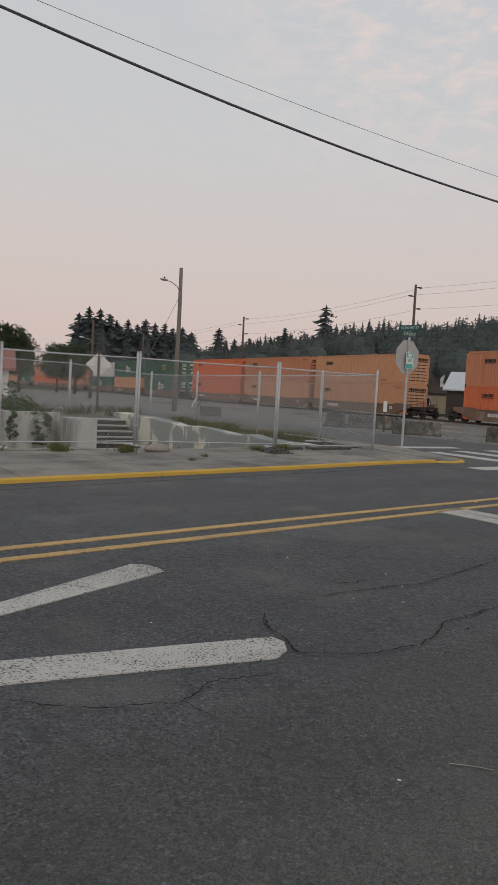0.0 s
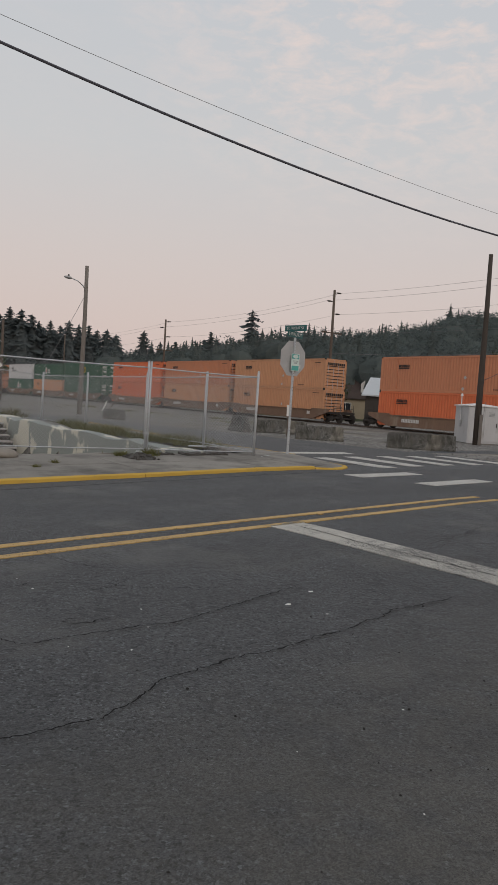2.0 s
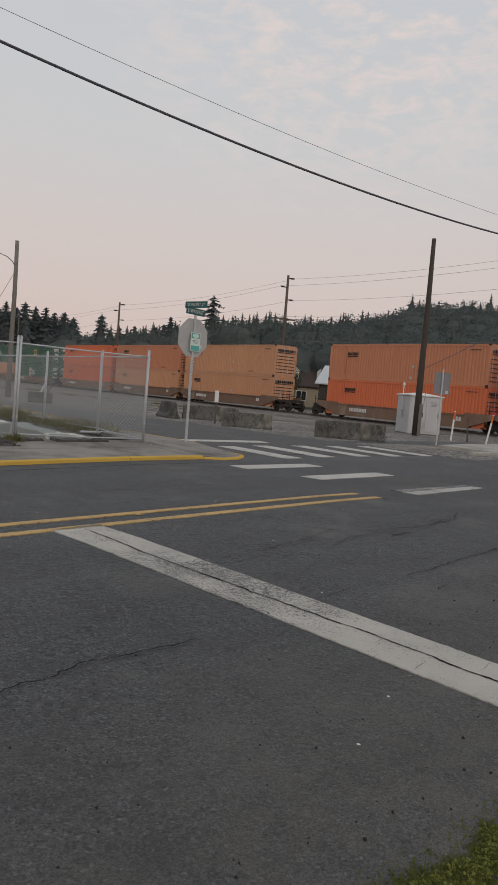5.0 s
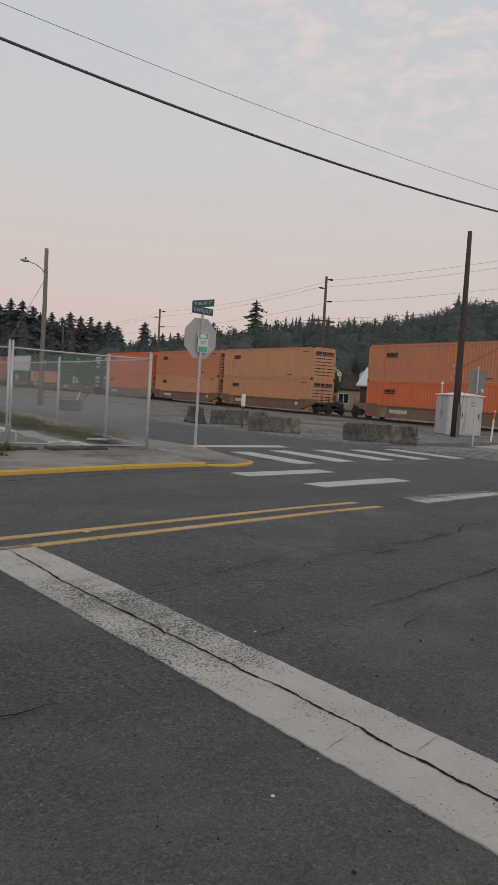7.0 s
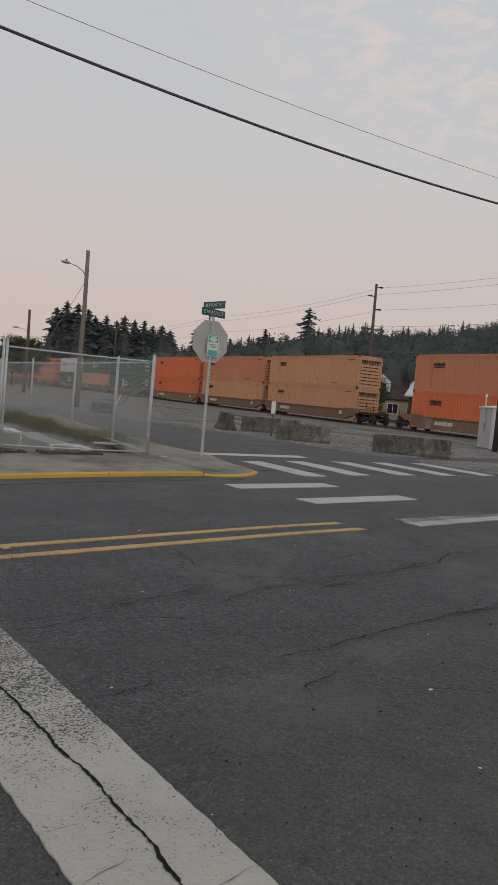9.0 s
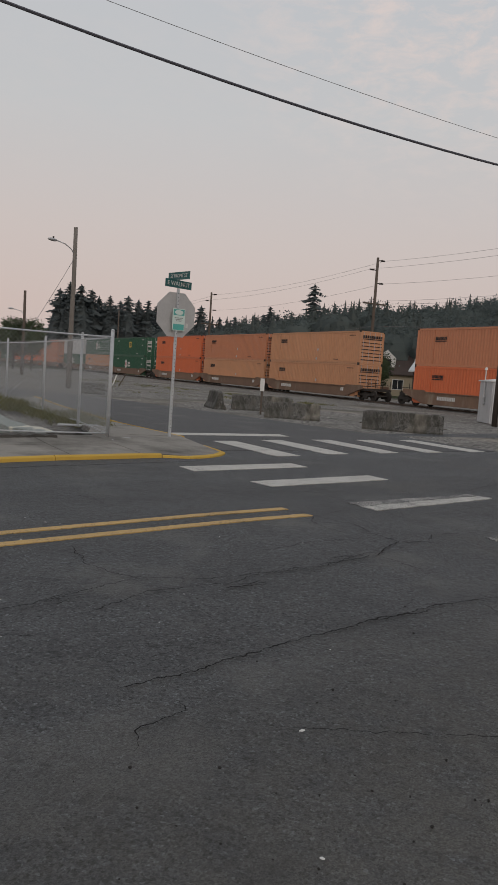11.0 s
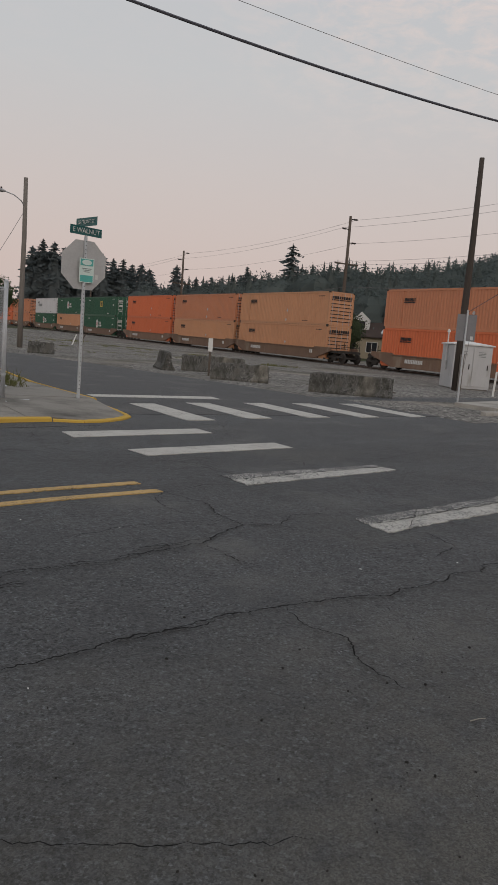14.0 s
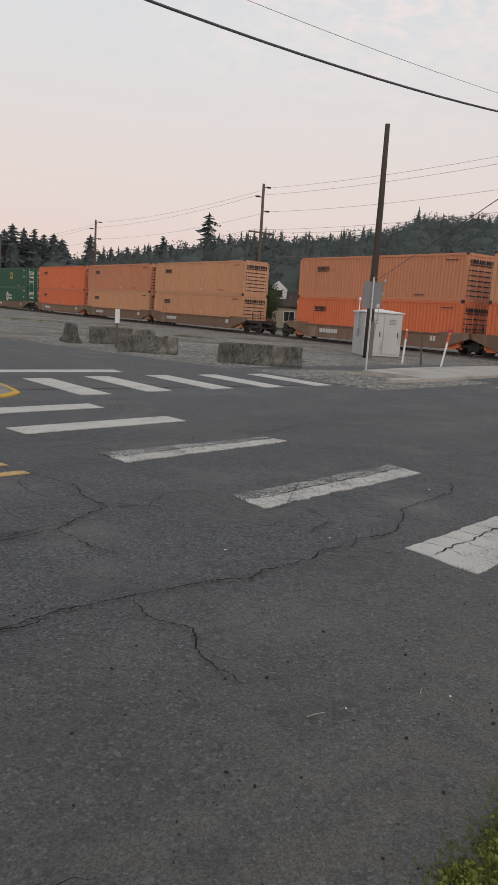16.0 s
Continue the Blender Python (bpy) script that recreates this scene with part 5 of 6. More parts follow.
def well_car(s, label="rust-brown well car sill carrying stacked containers"):
    """One unit of a well car: two deep side sills, end platforms and a wheel set at each end."""
    root = thing("well_car", label, "railway car", on_track(s, 0, RAIL_Z), "cars of the train")
    L = CL + 0.3
    if not CAR:
        for f in (-1, 1):
            bm = bmesh.new()
            y = f * 1.40
            outline = [(-0.9, 1.02), (-0.9, 1.30), (1.6, 1.30), (1.9, 1.12), (L - 1.9, 1.12), (L - 1.6, 1.30), (L + 0.9, 1.30), (L + 0.9, 1.02), (L - 0.4, 0.62), (L - 1.6, 0.26), (1.6, 0.26), (0.4, 0.62)]
            a = [bm.verts.new((x, y - 0.05, z)) for x, z in outline]
            b = [bm.verts.new((x, y + 0.05, z)) for x, z in outline]
            bm.faces.new(a)
            bm.faces.new(b[::-1])
            k = len(outline)
            for i in range(k):
                bm.faces.new((a[i], b[i], b[(i + 1) % k], a[(i + 1) % k]))
            box(bm, 1.6, y - 0.11, 1.13, L - 1.6, y + 0.11, 1.19)
            box(bm, 1.6, y - 0.10, 0.25, L - 1.6, y + 0.10, 0.31)
            bmesh.ops.recalc_face_normals(bm, faces=bm.faces[:])
            CAR["sill%d" % f] = mesh_of(bm, "side_sill", "car_brown")
        for k, (xa, xb) in enumerate(((-1.6, 0.1), (L - 0.1, L + 1.6))):
            bm = bmesh.new()
            box(bm, xa, -1.2, 0.85, xb, 1.2, 1.05)
            CAR["deck%d" % k] = mesh_of(bm, "end_platform", "bogie_dark")
        bm = bmesh.new()
        for i in range(9):
            x = 1.2 + i * (L - 2.4) / 8
            box(bm, x - 0.08, -1.3, 0.3, x + 0.08, 1.3, 0.42)
        CAR["beams"] = mesh_of(bm, "cross_beams", "bogie_dark")
        bm = bmesh.new()
        for dx in (0.0,):
            for y in (-0.75, 0.75):
                tube(bm, [(dx, y - 0.06, 0.45), (dx, y + 0.06, 0.45)], 0.45, 18)
                tube(bm, [(dx, y * 1.12 - 0.03, 0.45), (dx, y * 1.12 + 0.03, 0.45)], 0.16, 10)
            tube(bm, [(dx, -0.9, 0.45), (dx, 0.9, 0.45)], 0.07, 8)
        CAR["wheels"] = mesh_of(bm, "wheel_set", "bogie_dark")
        bm = bmesh.new()
        for y in (-0.98, 0.98):
            box(bm, -1.1, y - 0.08, 0.42, 1.1, y + 0.08, 0.62, bevel=0.03)
            box(bm, -0.32, y - 0.1, 0.22, 0.32, y + 0.1, 0.5, bevel=0.03)
            for dx in (-0.18, 0.0, 0.18):
                tube(bm, [(dx, y, 0.3), (dx, y, 0.56)], 0.06, 8)
        box(bm, -0.25, -1.0, 0.45, 0.25, 1.0, 0.78)
        CAR["frame"] = mesh_of(bm, "bogie_frame", "bogie_dark")
        bm = bmesh.new()
        for x in (-1.4, L + 1.4):
            for z in (1.06, 1.4):
                tube(bm, [(x, -1.2, z), (x, 1.2, z)], 0.025, 6)
            for y in (-1.2, -0.4, 0.4, 1.2):
                tube(bm, [(x, y, 1.0), (x, y, 1.75)], 0.025, 6)
        CAR["rails"] = mesh_of(bm, "handrails", "bogie_dark")
    part("side_sill", CAR["sill-1"], None, root)
    part("side_sill", CAR["sill1"], None, root)
    part("end_platform", CAR["deck0"], None, root)
    part("end_platform", CAR["deck1"], None, root)
    part("cross_beams", CAR["beams"], None, root, kind="stuff")
    part("handrails", CAR["rails"], None, root, kind="stuff")
    for x in (-0.9, L + 0.9):
        b = part("bogie_frame", CAR["frame"], None, root)
        b.location.x = x
        for dx in (-0.88, 0.88):
            w = part("wheel_set", CAR["wheels"], None, b)
            w.location.x = dx
    bm = bmesh.new()
    f = 1.458
    bars(bm, L - 5.2, 0.62, 2.0, 0.28, f, 11)
    bars(bm, 1.9, 0.7, 0.5, 0.3, f, 2)
    part("reporting_marks", bm, "white_print", root, "white reporting marks painted on the sill", kind="stuff")
    return root


STACKS = [
    (-104.0, "box_green", "box_tan", None), (-86.0, "box_orange", "box_orange", None), (-68.0, "box_tan", "box_orange", None),
    (-50.0, "box_green", "box_bright", "hex"), (-32.0, "box_tan", "box_bright", None), (-13.95, "box_orange", "box_bright", None),
    (9.9, "box_tan", "box_tan", None), (27.3, "box_orange", "box_tan", None), (44.7, "box_bright", "box_bright", None),
    (66.0, "box_green", "box_green", "yellow"), (83.5, "box_green", "box_tan", "hex"), (101.0, "box_white", "box_green", "blue"),
    (123, "box_orange", "box_orange", None), (140.5, "box_bright", "box_bright", None), (158, "box_tan", "box_bright", None),
    (180, "box_green", "box_green", "hex"), (197.5, "box_green", "box_tan", None), (215, "box_orange", "box_bright", None),
]
WORDS = {"box_orange": "faded orange", "box_bright": "bright orange-red", "box_tan": "sun-faded tan orange", "box_green": "dark green", "box_white": "dirty white"}
for s, up, low, logo in STACKS:
    well_car(s - 0.15)
    for colour, z, lg in ((low, RAIL_Z + 0.28, None if low != "box_green" else "hex"), (up, RAIL_Z + 0.28 + CH + 0.01, logo)):
        container(colour, on_track(s, 0, z), WORDS[colour] + " corrugated shipping container stacked on a well car", "white" if colour == "box_green" else "black", lg)


# ---- buildings beyond the track ----
def gabled(name, m, w, d, h, roof_h, wall, roof, label, windows=()):
    """A house with walls, an overhanging gable roof along its width, and windows on the side that faces the track."""
    root = thing(name, label, "house", m)
    bm = bmesh.new()
    box(bm, -w / 2, -d / 2, -0.3, w / 2, d / 2, h)
    for x in (-w / 2, w / 2 - 0.15):
        vs_ = [(x, -d / 2, h + 0.001), (x, d / 2, h + 0.001), (x, 0, h + roof_h)]
        a = [bm.verts.new(v) for v in vs_]
        b = [bm.verts.new((v[0] + 0.15, v[1], v[2])) for v in vs_]
        bm.faces.new(a)
        bm.faces.new(b[::-1])
        for i in range(3):
            bm.faces.new((a[i], b[i], b[(i + 1) % 3], a[(i + 1) % 3]))
    bmesh.ops.recalc_face_normals(bm, faces=bm.faces[:])
    part("wall", bm, wall, root)
    bm = bmesh.new()
    o = 0.45
    sl = roof_h / (d / 2)
    for f in (-1, 1):
        pts = [(-w / 2 - o, f * (d / 2 + o), h - o * sl + 0.03), (w / 2 + o, f * (d / 2 + o), h - o * sl + 0.03), (w / 2 + o, 0, h + roof_h + 0.03), (-w / 2 - o, 0, h + roof_h + 0.03)]
        a = [bm.verts.new(p) for p in pts]
        b = [bm.verts.new((p[0], p[1], p[2] + 0.16)) for p in pts]
        bm.faces.new(a)
        bm.faces.new(b[::-1])
        for i in range(4):
            bm.faces.new((a[i], a[(i + 1) % 4], b[(i + 1) % 4], b[i]))
    bmesh.ops.recalc_face_normals(bm, faces=bm.faces[:])
    part("roof", bm, roof, root)
    for x, z, ww, hh in windows:
        bm = bmesh.new()
        for a0, b0, c0, d0 in ((x - ww / 2 - 0.08, z - 0.08, x + ww / 2 + 0.08, z), (x - ww / 2 - 0.08, z + hh, x + ww / 2 + 0.08, z + hh + 0.08), (x - ww / 2 - 0.08, z, x - ww / 2, z + hh), (x + ww / 2, z, x + ww / 2 + 0.08, z + hh), (x - 0.03, z, x + 0.03, z + hh)):
            box(bm, a0, -d / 2 - 0.07, b0, c0, -d / 2 - 0.002, d0)
        win = part("window", bm, "siding_white", root)
        bm = bmesh.new()
        box(bm, x - ww / 2, -d / 2 - 0.03, z, x + ww / 2, -d / 2 - 0.004, z + hh)
        part("pane", bm, "window_glass", win)
    return root


gz2 = 0.0
house = gabled("house", pose(88, 80, gz2, 0, 0, -49), 13, 8, 3.4, 4.2, "siding_tan", "shingles", "tan house with a steep dark shingle roof behind the railway", [(-4, 1.0, 1.4, 1.3), (-1, 1.0, 1.4, 1.3), (4, 1.0, 1.4, 1.3)])
for x in (-2.8, 2.2):
    bm = bmesh.new()
    prism(bm, [(x - 1.2, 0), (x + 1.2, 0), (x + 1.2, 1.6), (x, 2.7), (x - 1.2, 1.6)], 0, 3.0)
    bmesh.ops.transform(bm, matrix=Matrix.Translation((0, -0.6, 3.7)) @ Matrix.Rotation(math.pi / 2, 4, "X"), verts=bm.verts[:])
    d_ = part("dormer", bm, "siding_white", house)
    bm = bmesh.new()
    box(bm, x - 0.6, -3.66, 4.2, x + 0.6, -3.602, 5.1)
    part("pane", bm, "window_glass", d_)
shed = gabled("metal_shed", pose(83, 56, 0, 0, 0, -56), 24, 13, 3.3, 2.2, "siding_dark", "roof_metal", "long dark shed with a pale metal roof behind the railway", [(-8, 1.0, 2.2, 1.4), (-3, 1.0, 2.2, 1.4), (3, 1.0, 2.2, 1.4), (8, 1.0, 2.2, 1.4)])
bm = bmesh.new()
tube(bm, [(3, 1.0, 4.8), (3, 1.0, 6.4)], 0.22, 10)
part("flue", bm, "sign_back", shed)
gabled("cottage", pose(12.0, 53.6, 0.1, 0, 0, -15), 8, 5, 2.2, 1.1, "siding_white", "red_roof", "white cottage with a red roof beyond the weedy lot", [(-2, 1.0, 1.2, 1.2), (2, 1.0, 1.2, 1.2)])


# ---- trees ----
def quad_mesh(name, quads, normals, material):
    """One mesh of loose foliage quads (n, 4, 3) shaded by the normals of the crown they belong to."""
    q, nr = np.asarray(quads, dtype=np.float32), np.asarray(normals, dtype=np.float32)
    g = np.cross(q[:, 2] - q[:, 0], q[:, 3] - q[:, 1])
    turn = np.einsum("ij,ij->i", g, nr) < 0
    q[turn] = q[turn][:, ::-1]
    k = len(q)
    me = bpy.data.meshes.new(name)
    me.vertices.add(4 * k)
    me.vertices.foreach_set("co", q.reshape(-1))
    me.loops.add(4 * k)
    me.loops.foreach_set("vertex_index", np.arange(4 * k, dtype=np.int32))
    me.polygons.add(k)
    me.polygons.foreach_set("loop_start", np.arange(0, 4 * k, 4, dtype=np.int32))
    me.update(calc_edges=True)
    me.shade_smooth()
    nr = nr / np.linalg.norm(nr, axis=1, keepdims=True)
    me.normals_split_custom_set(np.repeat(nr, 4, axis=0).tolist())
    me.materials.append(MATS[material])
    return me


def fir_quads(h, r, seed, whorls=34, branches=10, sprays=5, bare=0.06, ragged_=0.4, core=0.5, fine=0.24, taper=0.8):
    """A fir's crown: whorls of drooping branches, each a row of small ragged sprays, round a dense heart."""
    rng = random.Random(seed)
    q, nr = [], []
    for wv in range(whorls):
        t = wv / (whorls - 1)
        up = 1 - (1 - t) ** 1.3
        z0 = h * (bare + (0.99 - bare) * up)
        reach = r * (1 - up) ** taper * rng.uniform(1 - ragged_, 1.08) + 0.01 * h
        nb = max(4, int(branches * (1 - 0.4 * t)))
        a0 = rng.uniform(0, 6.28)
        for b in range(nb):
            a = a0 + 2 * math.pi * b / nb + rng.uniform(-0.35, 0.35)
            ln = reach * rng.uniform(0.5, 1.15)
            droop = ln * rng.uniform(0.05, 0.4)
            z = z0 + h * rng.uniform(-0.022, 0.018)
            dx, dy = math.cos(a), math.sin(a)
            for i in range(sprays):
                u = (i + rng.uniform(0.4, 1.0)) / sprays
                side = rng.uniform(-0.16, 0.16) * ln * u
                c = Vector((dx * ln * u - dy * side, dy * ln * u + dx * side, z - droop * u ** 1.4))
                sz = (ln * fine * (1.25 - 0.6 * u) + 0.006 * h) * rng.uniform(0.7, 1.25)
                d = Vector((dx + rng.uniform(-0.5, 0.5), dy + rng.uniform(-0.5, 0.5), rng.uniform(-0.5, 0.25))) * sz
                if (i + b) % 2:
                    e = Vector((-dy, dx, rng.uniform(-0.7, 0.7))) * sz * 0.6
                else:
                    e = Vector((rng.uniform(-0.4, 0.4), rng.uniform(-0.4, 0.4), 1)) * sz * 0.5
                    d = Vector((-dy * rng.choice((-1, 1)) + dx * 0.3, dx + dy * 0.3, rng.uniform(-0.4, 0.1))) * sz
                q.append((c - d, c + e * 0.7, c + d * 1.25, c - e * 1.3))
                nr.append((dx + rng.uniform(-0.2, 0.2), dy + rng.uniform(-0.2, 0.2), 0.6 + rng.uniform(-0.2, 0.2)))
    for i in range(8):
        a = i * 0.8
        c, d = Vector((0, 0, h * (0.90 + 0.0125 * i))), Vector((math.cos(a), math.sin(a), -0.4)) * 0.02 * h * (1.1 - 0.1 * i)
        q.append((c - d, c - Vector((0, 0, 0.03 * h)), c + d, c + Vector((0, 0, 0.035 * h))))
        nr.append((-math.sin(a), math.cos(a), 0.5))
    if core:
        rings = [(h * bare, r * core * 0.9), (h * 0.35, r * core * 0.75), (h * 0.65, r * core * 0.42), (h * 0.92, 0.004 * h)]
        for (z1, r1), (z2, r2) in zip(rings, rings[1:]):
            for k in range(7):
                a, b = 2 * math.pi * k / 7, 2 * math.pi * (k + 1) / 7
                q.append((Vector((r1 * math.cos(a), r1 * math.sin(a), z1)), Vector((r1 * math.cos(b), r1 * math.sin(b), z1)), Vector((r2 * math.cos(b), r2 * math.sin(b), z2)), Vector((r2 * math.cos(a), r2 * math.sin(a), z2))))
                nr.append((math.cos(a), math.sin(a), 0.3))
    return [[tuple(v) for v in p] for p in q], nr


def leafy_quads(h, r, seed, clumps, leaves, leaf, low=0.62, tall=0.36):
    """A broadleaf crown: rounded clumps of small leaf sprays, uneven at the rim, with gaps between."""
    rng = random.Random(seed)
    q, nr = [], []
    for c in range(clumps):
        a, u = rng.uniform(0, 6.28), rng.uniform(-0.85, 1)
        w = math.sqrt(max(0, 1 - u * u)) * rng.uniform(0.4, 1.0)
        cen = Vector((r * w * math.cos(a), r * w * math.sin(a), h * low + u * h * tall))
        out = Vector((w * math.cos(a), w * math.sin(a), u + 0.35))
        cr = r * rng.uniform(0.16, 0.34)
        for i in range(leaves):
            g = Vector((rng.gauss(0, 1), rng.gauss(0, 1), rng.gauss(0, 0.8))).normalized()
            p = cen + g * cr * rng.uniform(0.4, 1.08)
            d = Vector((rng.gauss(0, 1), rng.gauss(0, 1), rng.gauss(0, 0.5))).normalized() * leaf * rng.uniform(0.6, 1.3)
            e = d.cross(Vector((rng.gauss(0, 1), rng.gauss(0, 1), rng.gauss(0, 1)))).normalized() * d.length * 0.6
            q.append((tuple(p - d), tuple(p + e), tuple(p + d), tuple(p - e)))
            m = g * 0.6 + out + Vector((rng.gauss(0, 0.12), rng.gauss(0, 0.12), 0.25))
            nr.append(tuple(m))
    # the shaded heart of the crown
    for k in range(9):
        for j in range(5):
            pts = []
            for aa, uu in ((k, j), (k + 1, j), (k + 1, j + 1), (k, j + 1)):
                a, u = 2 * math.pi * aa / 9, -0.9 + 1.8 * uu / 5
                w = math.sqrt(max(0, 1 - u * u)) * (0.70 + 0.12 * math.sin(aa % 9 * 2.3 + uu * 1.7))
                pts.append((r * w * math.cos(a), r * w * math.sin(a), h * low + u * h * tall * 0.8))
            q.append(tuple(pts))
            nr.append((math.cos(a), math.sin(a), u + 0.3))
    return q, nr


def trunk_mesh(h, trunk):
    bm = bmesh.new()
    tube(bm, [(0, 0, -0.4), (0.03 * trunk, 0, h * 0.5)], trunk, 7, trunk * 0.6)
    tube(bm, [(0.03 * trunk, 0, h * 0.5), (0, 0, h * 0.97)], trunk * 0.6, 7, 0.02)
    return mesh_of(bm, "trunk", "bark")


def mesh_from(name, v, f, material):
    me = bpy.data.meshes.new(name)
    me.from_pydata(v, [], f)
    me.materials.append(MATS[material])
    return me


def broad_parts(h, r, seed, clumps=80, leaves=60, leaf=0.17):
    """A broadleaf tree: trunk, limbs, and many clumps of loose leaf blades with an uneven outline."""
    rng = random.Random(seed)
    bm = bmesh.new()
    tube(bm, [(0, 0, -0.3), (0.1, 0, h * 0.25), (0.0, 0.1, h * 0.5)], 0.03 * h, 8, 0.018 * h)
    for k in range(6):
        a = k * 1.05 + rng.uniform(-0.3, 0.3)
        tube(bm, [(0, 0, h * rng.uniform(0.25, 0.45)), (r * 0.35 * math.cos(a), r * 0.35 * math.sin(a), h * 0.6), (r * 0.65 * math.cos(a), r * 0.65 * math.sin(a), h * rng.uniform(0.65, 0.85))], 0.012 * h, 6, 0.004 * h)
    trunk = mesh_of(bm, "trunk", "bark")
    q, nr = leafy_quads(h, r, seed + 500, clumps, leaves, leaf)
    return trunk, quad_mesh("crown", q, nr, "broad_leaves")


FIRS = []
for k, (h, r) in enumerate(((15, 3.9), (13, 3.5), (17, 4.3), (12, 3.6), (14, 3.2))):
    q, nr = fir_quads(h, r * 1.55, 40 + k, 40, 10, 9, 0.05, 0.6, 0.55, 0.17, 0.56)
    FIRS.append((h, trunk_mesh(h, 0.22), quad_mesh("crown", q, nr, "hazy_needles")))
LEAFY = [(8.0, *broad_parts(8, 3.6, 61)), (10.0, *broad_parts(10, 4.2, 62)), (9.0, *broad_parts(9, 3.2, 63, 60))]


def tree(kind, x, y, h, yaw, label, z=None):
    hh, trunk, crown = kind
    s = h / hh
    root = thing("fir_tree" if kind in FIRS else "leafy_tree", label, "tree", pose(x, y, (ground_z(x, y) if z is None else z), 0, 0, yaw), "trees behind the railway")
    root.scale = (s, s, s)
    part("trunk", trunk, None, root)
    part("crown", crown, None, root)
    return root


def polar(deg, r):
    return r * math.sin(radians(deg)), r * math.cos(radians(deg))


rng = random.Random(11)
# heading, distance, elevation of the tip in degrees
SKYLINE = [(21.6, 214, 5.2, 2), (22.3, 212, 5.7, 0), (23.1, 210, 5.6, 2), (23.8, 213, 5.3, 3), (24.3, 215, 4.9, 1), (25.1, 212, 5.0, 0), (25.8, 216, 4.7, 2), (26.4, 211, 5.1, 4), (27.1, 215, 4.9, 1), (27.8, 213, 4.9, 0), (28.4, 217, 4.6, 3), (29.1, 212, 4.7, 4), (29.6, 215, 4.0, 1),
    (29.8, 200, 4.2, 4), (30.2, 208, 3.2, 1), (30.8, 210, 2.9, 3), (31.8, 190, 4.6, 4), (32.4, 215, 3.5, 0), (33.0, 210, 3.9, 1), (33.6, 218, 3.6, 2), (34.1, 210, 4.0, 3), (34.7, 215, 3.5, 0), (35.2, 208, 3.4, 4), (35.7, 200, 4.1, 1), (36.2, 202, 4.3, 2), (36.7, 198, 4.9, 0), (37.2, 205, 4.4, 3), (37.8, 210, 4.2, 1), (38.5, 215, 4.3, 2), (39.2, 218, 4.4, 0), (21.9, 222, 4.9, 1), (22.7, 226, 5.0, 3), (23.6, 224, 4.6, 0), (24.6, 228, 4.5, 2), (25.4, 226, 4.4, 3), (26.3, 230, 4.4, 0), (27.3, 228, 4.3, 1), (28.3, 224, 4.2, 2), (29.2, 222, 4.0, 3)]
for deg, r, el, k in SKYLINE:
    x, y = polar(deg, r)
    z = ground_z(x, y)
    tip = 1.65 + r * math.tan(radians(el - (0.2 if deg < 29.5 else 0)))
    tree(FIRS[k], x, y, max(6.0, tip - z), rng.uniform(0, 360), "dark dense fir tree on the skyline")
for deg, r, el, k in ((15.4, 92, 3.9, 1), (16.6, 96, 3.7, 0), (17.6, 94, 3.2, 2), (14.2, 90, 3.6, 1), (20.2, 118, 2.6, 0), (21.5, 116, 2.6, 2), (12.8, 95, 3.4, 0)):
    x, y = polar(deg, r)
    tree(LEAFY[k], x, y, 1.65 + r * math.tan(radians(el)) - ground_z(x, y), rng.uniform(0, 360), "rounded leafy tree beyond the cottage")
# the tall lone fir with open, ragged branches
q, nr = fir_quads(23.4, 6.6, 79, 17, 6, 13, 0.42, 0.65, 0, 0.20, 0.34)
lone = (24.0, trunk_mesh(24, 0.34), quad_mesh("crown", q, nr, "hazy_needles"))
x, y = 137.0, 165.5
ob = thing("fir_tree", "tall lone fir with open ragged branches above the woods", "tree", pose(x, y, ground_z(x, y)))
sc = (1.65 + 215 * math.tan(radians(6.8)) - ground_z(x, y)) / 24.0
ob.scale = (sc, sc, sc)
part("trunk", lone[1], None, ob)
part("crown", lone[2], None, ob)
for deg, r, h, k in ((46.2, 92, 5.2, 0), (58, 92, 8.5, 1), (60, 88, 7.0, 2), (55.5, 96, 8.0, 0)):
    x, y = polar(deg, r)
    tree(LEAFY[k], x, y, h, rng.uniform(0, 360), "leafy green tree at the foot of the wooded hill")


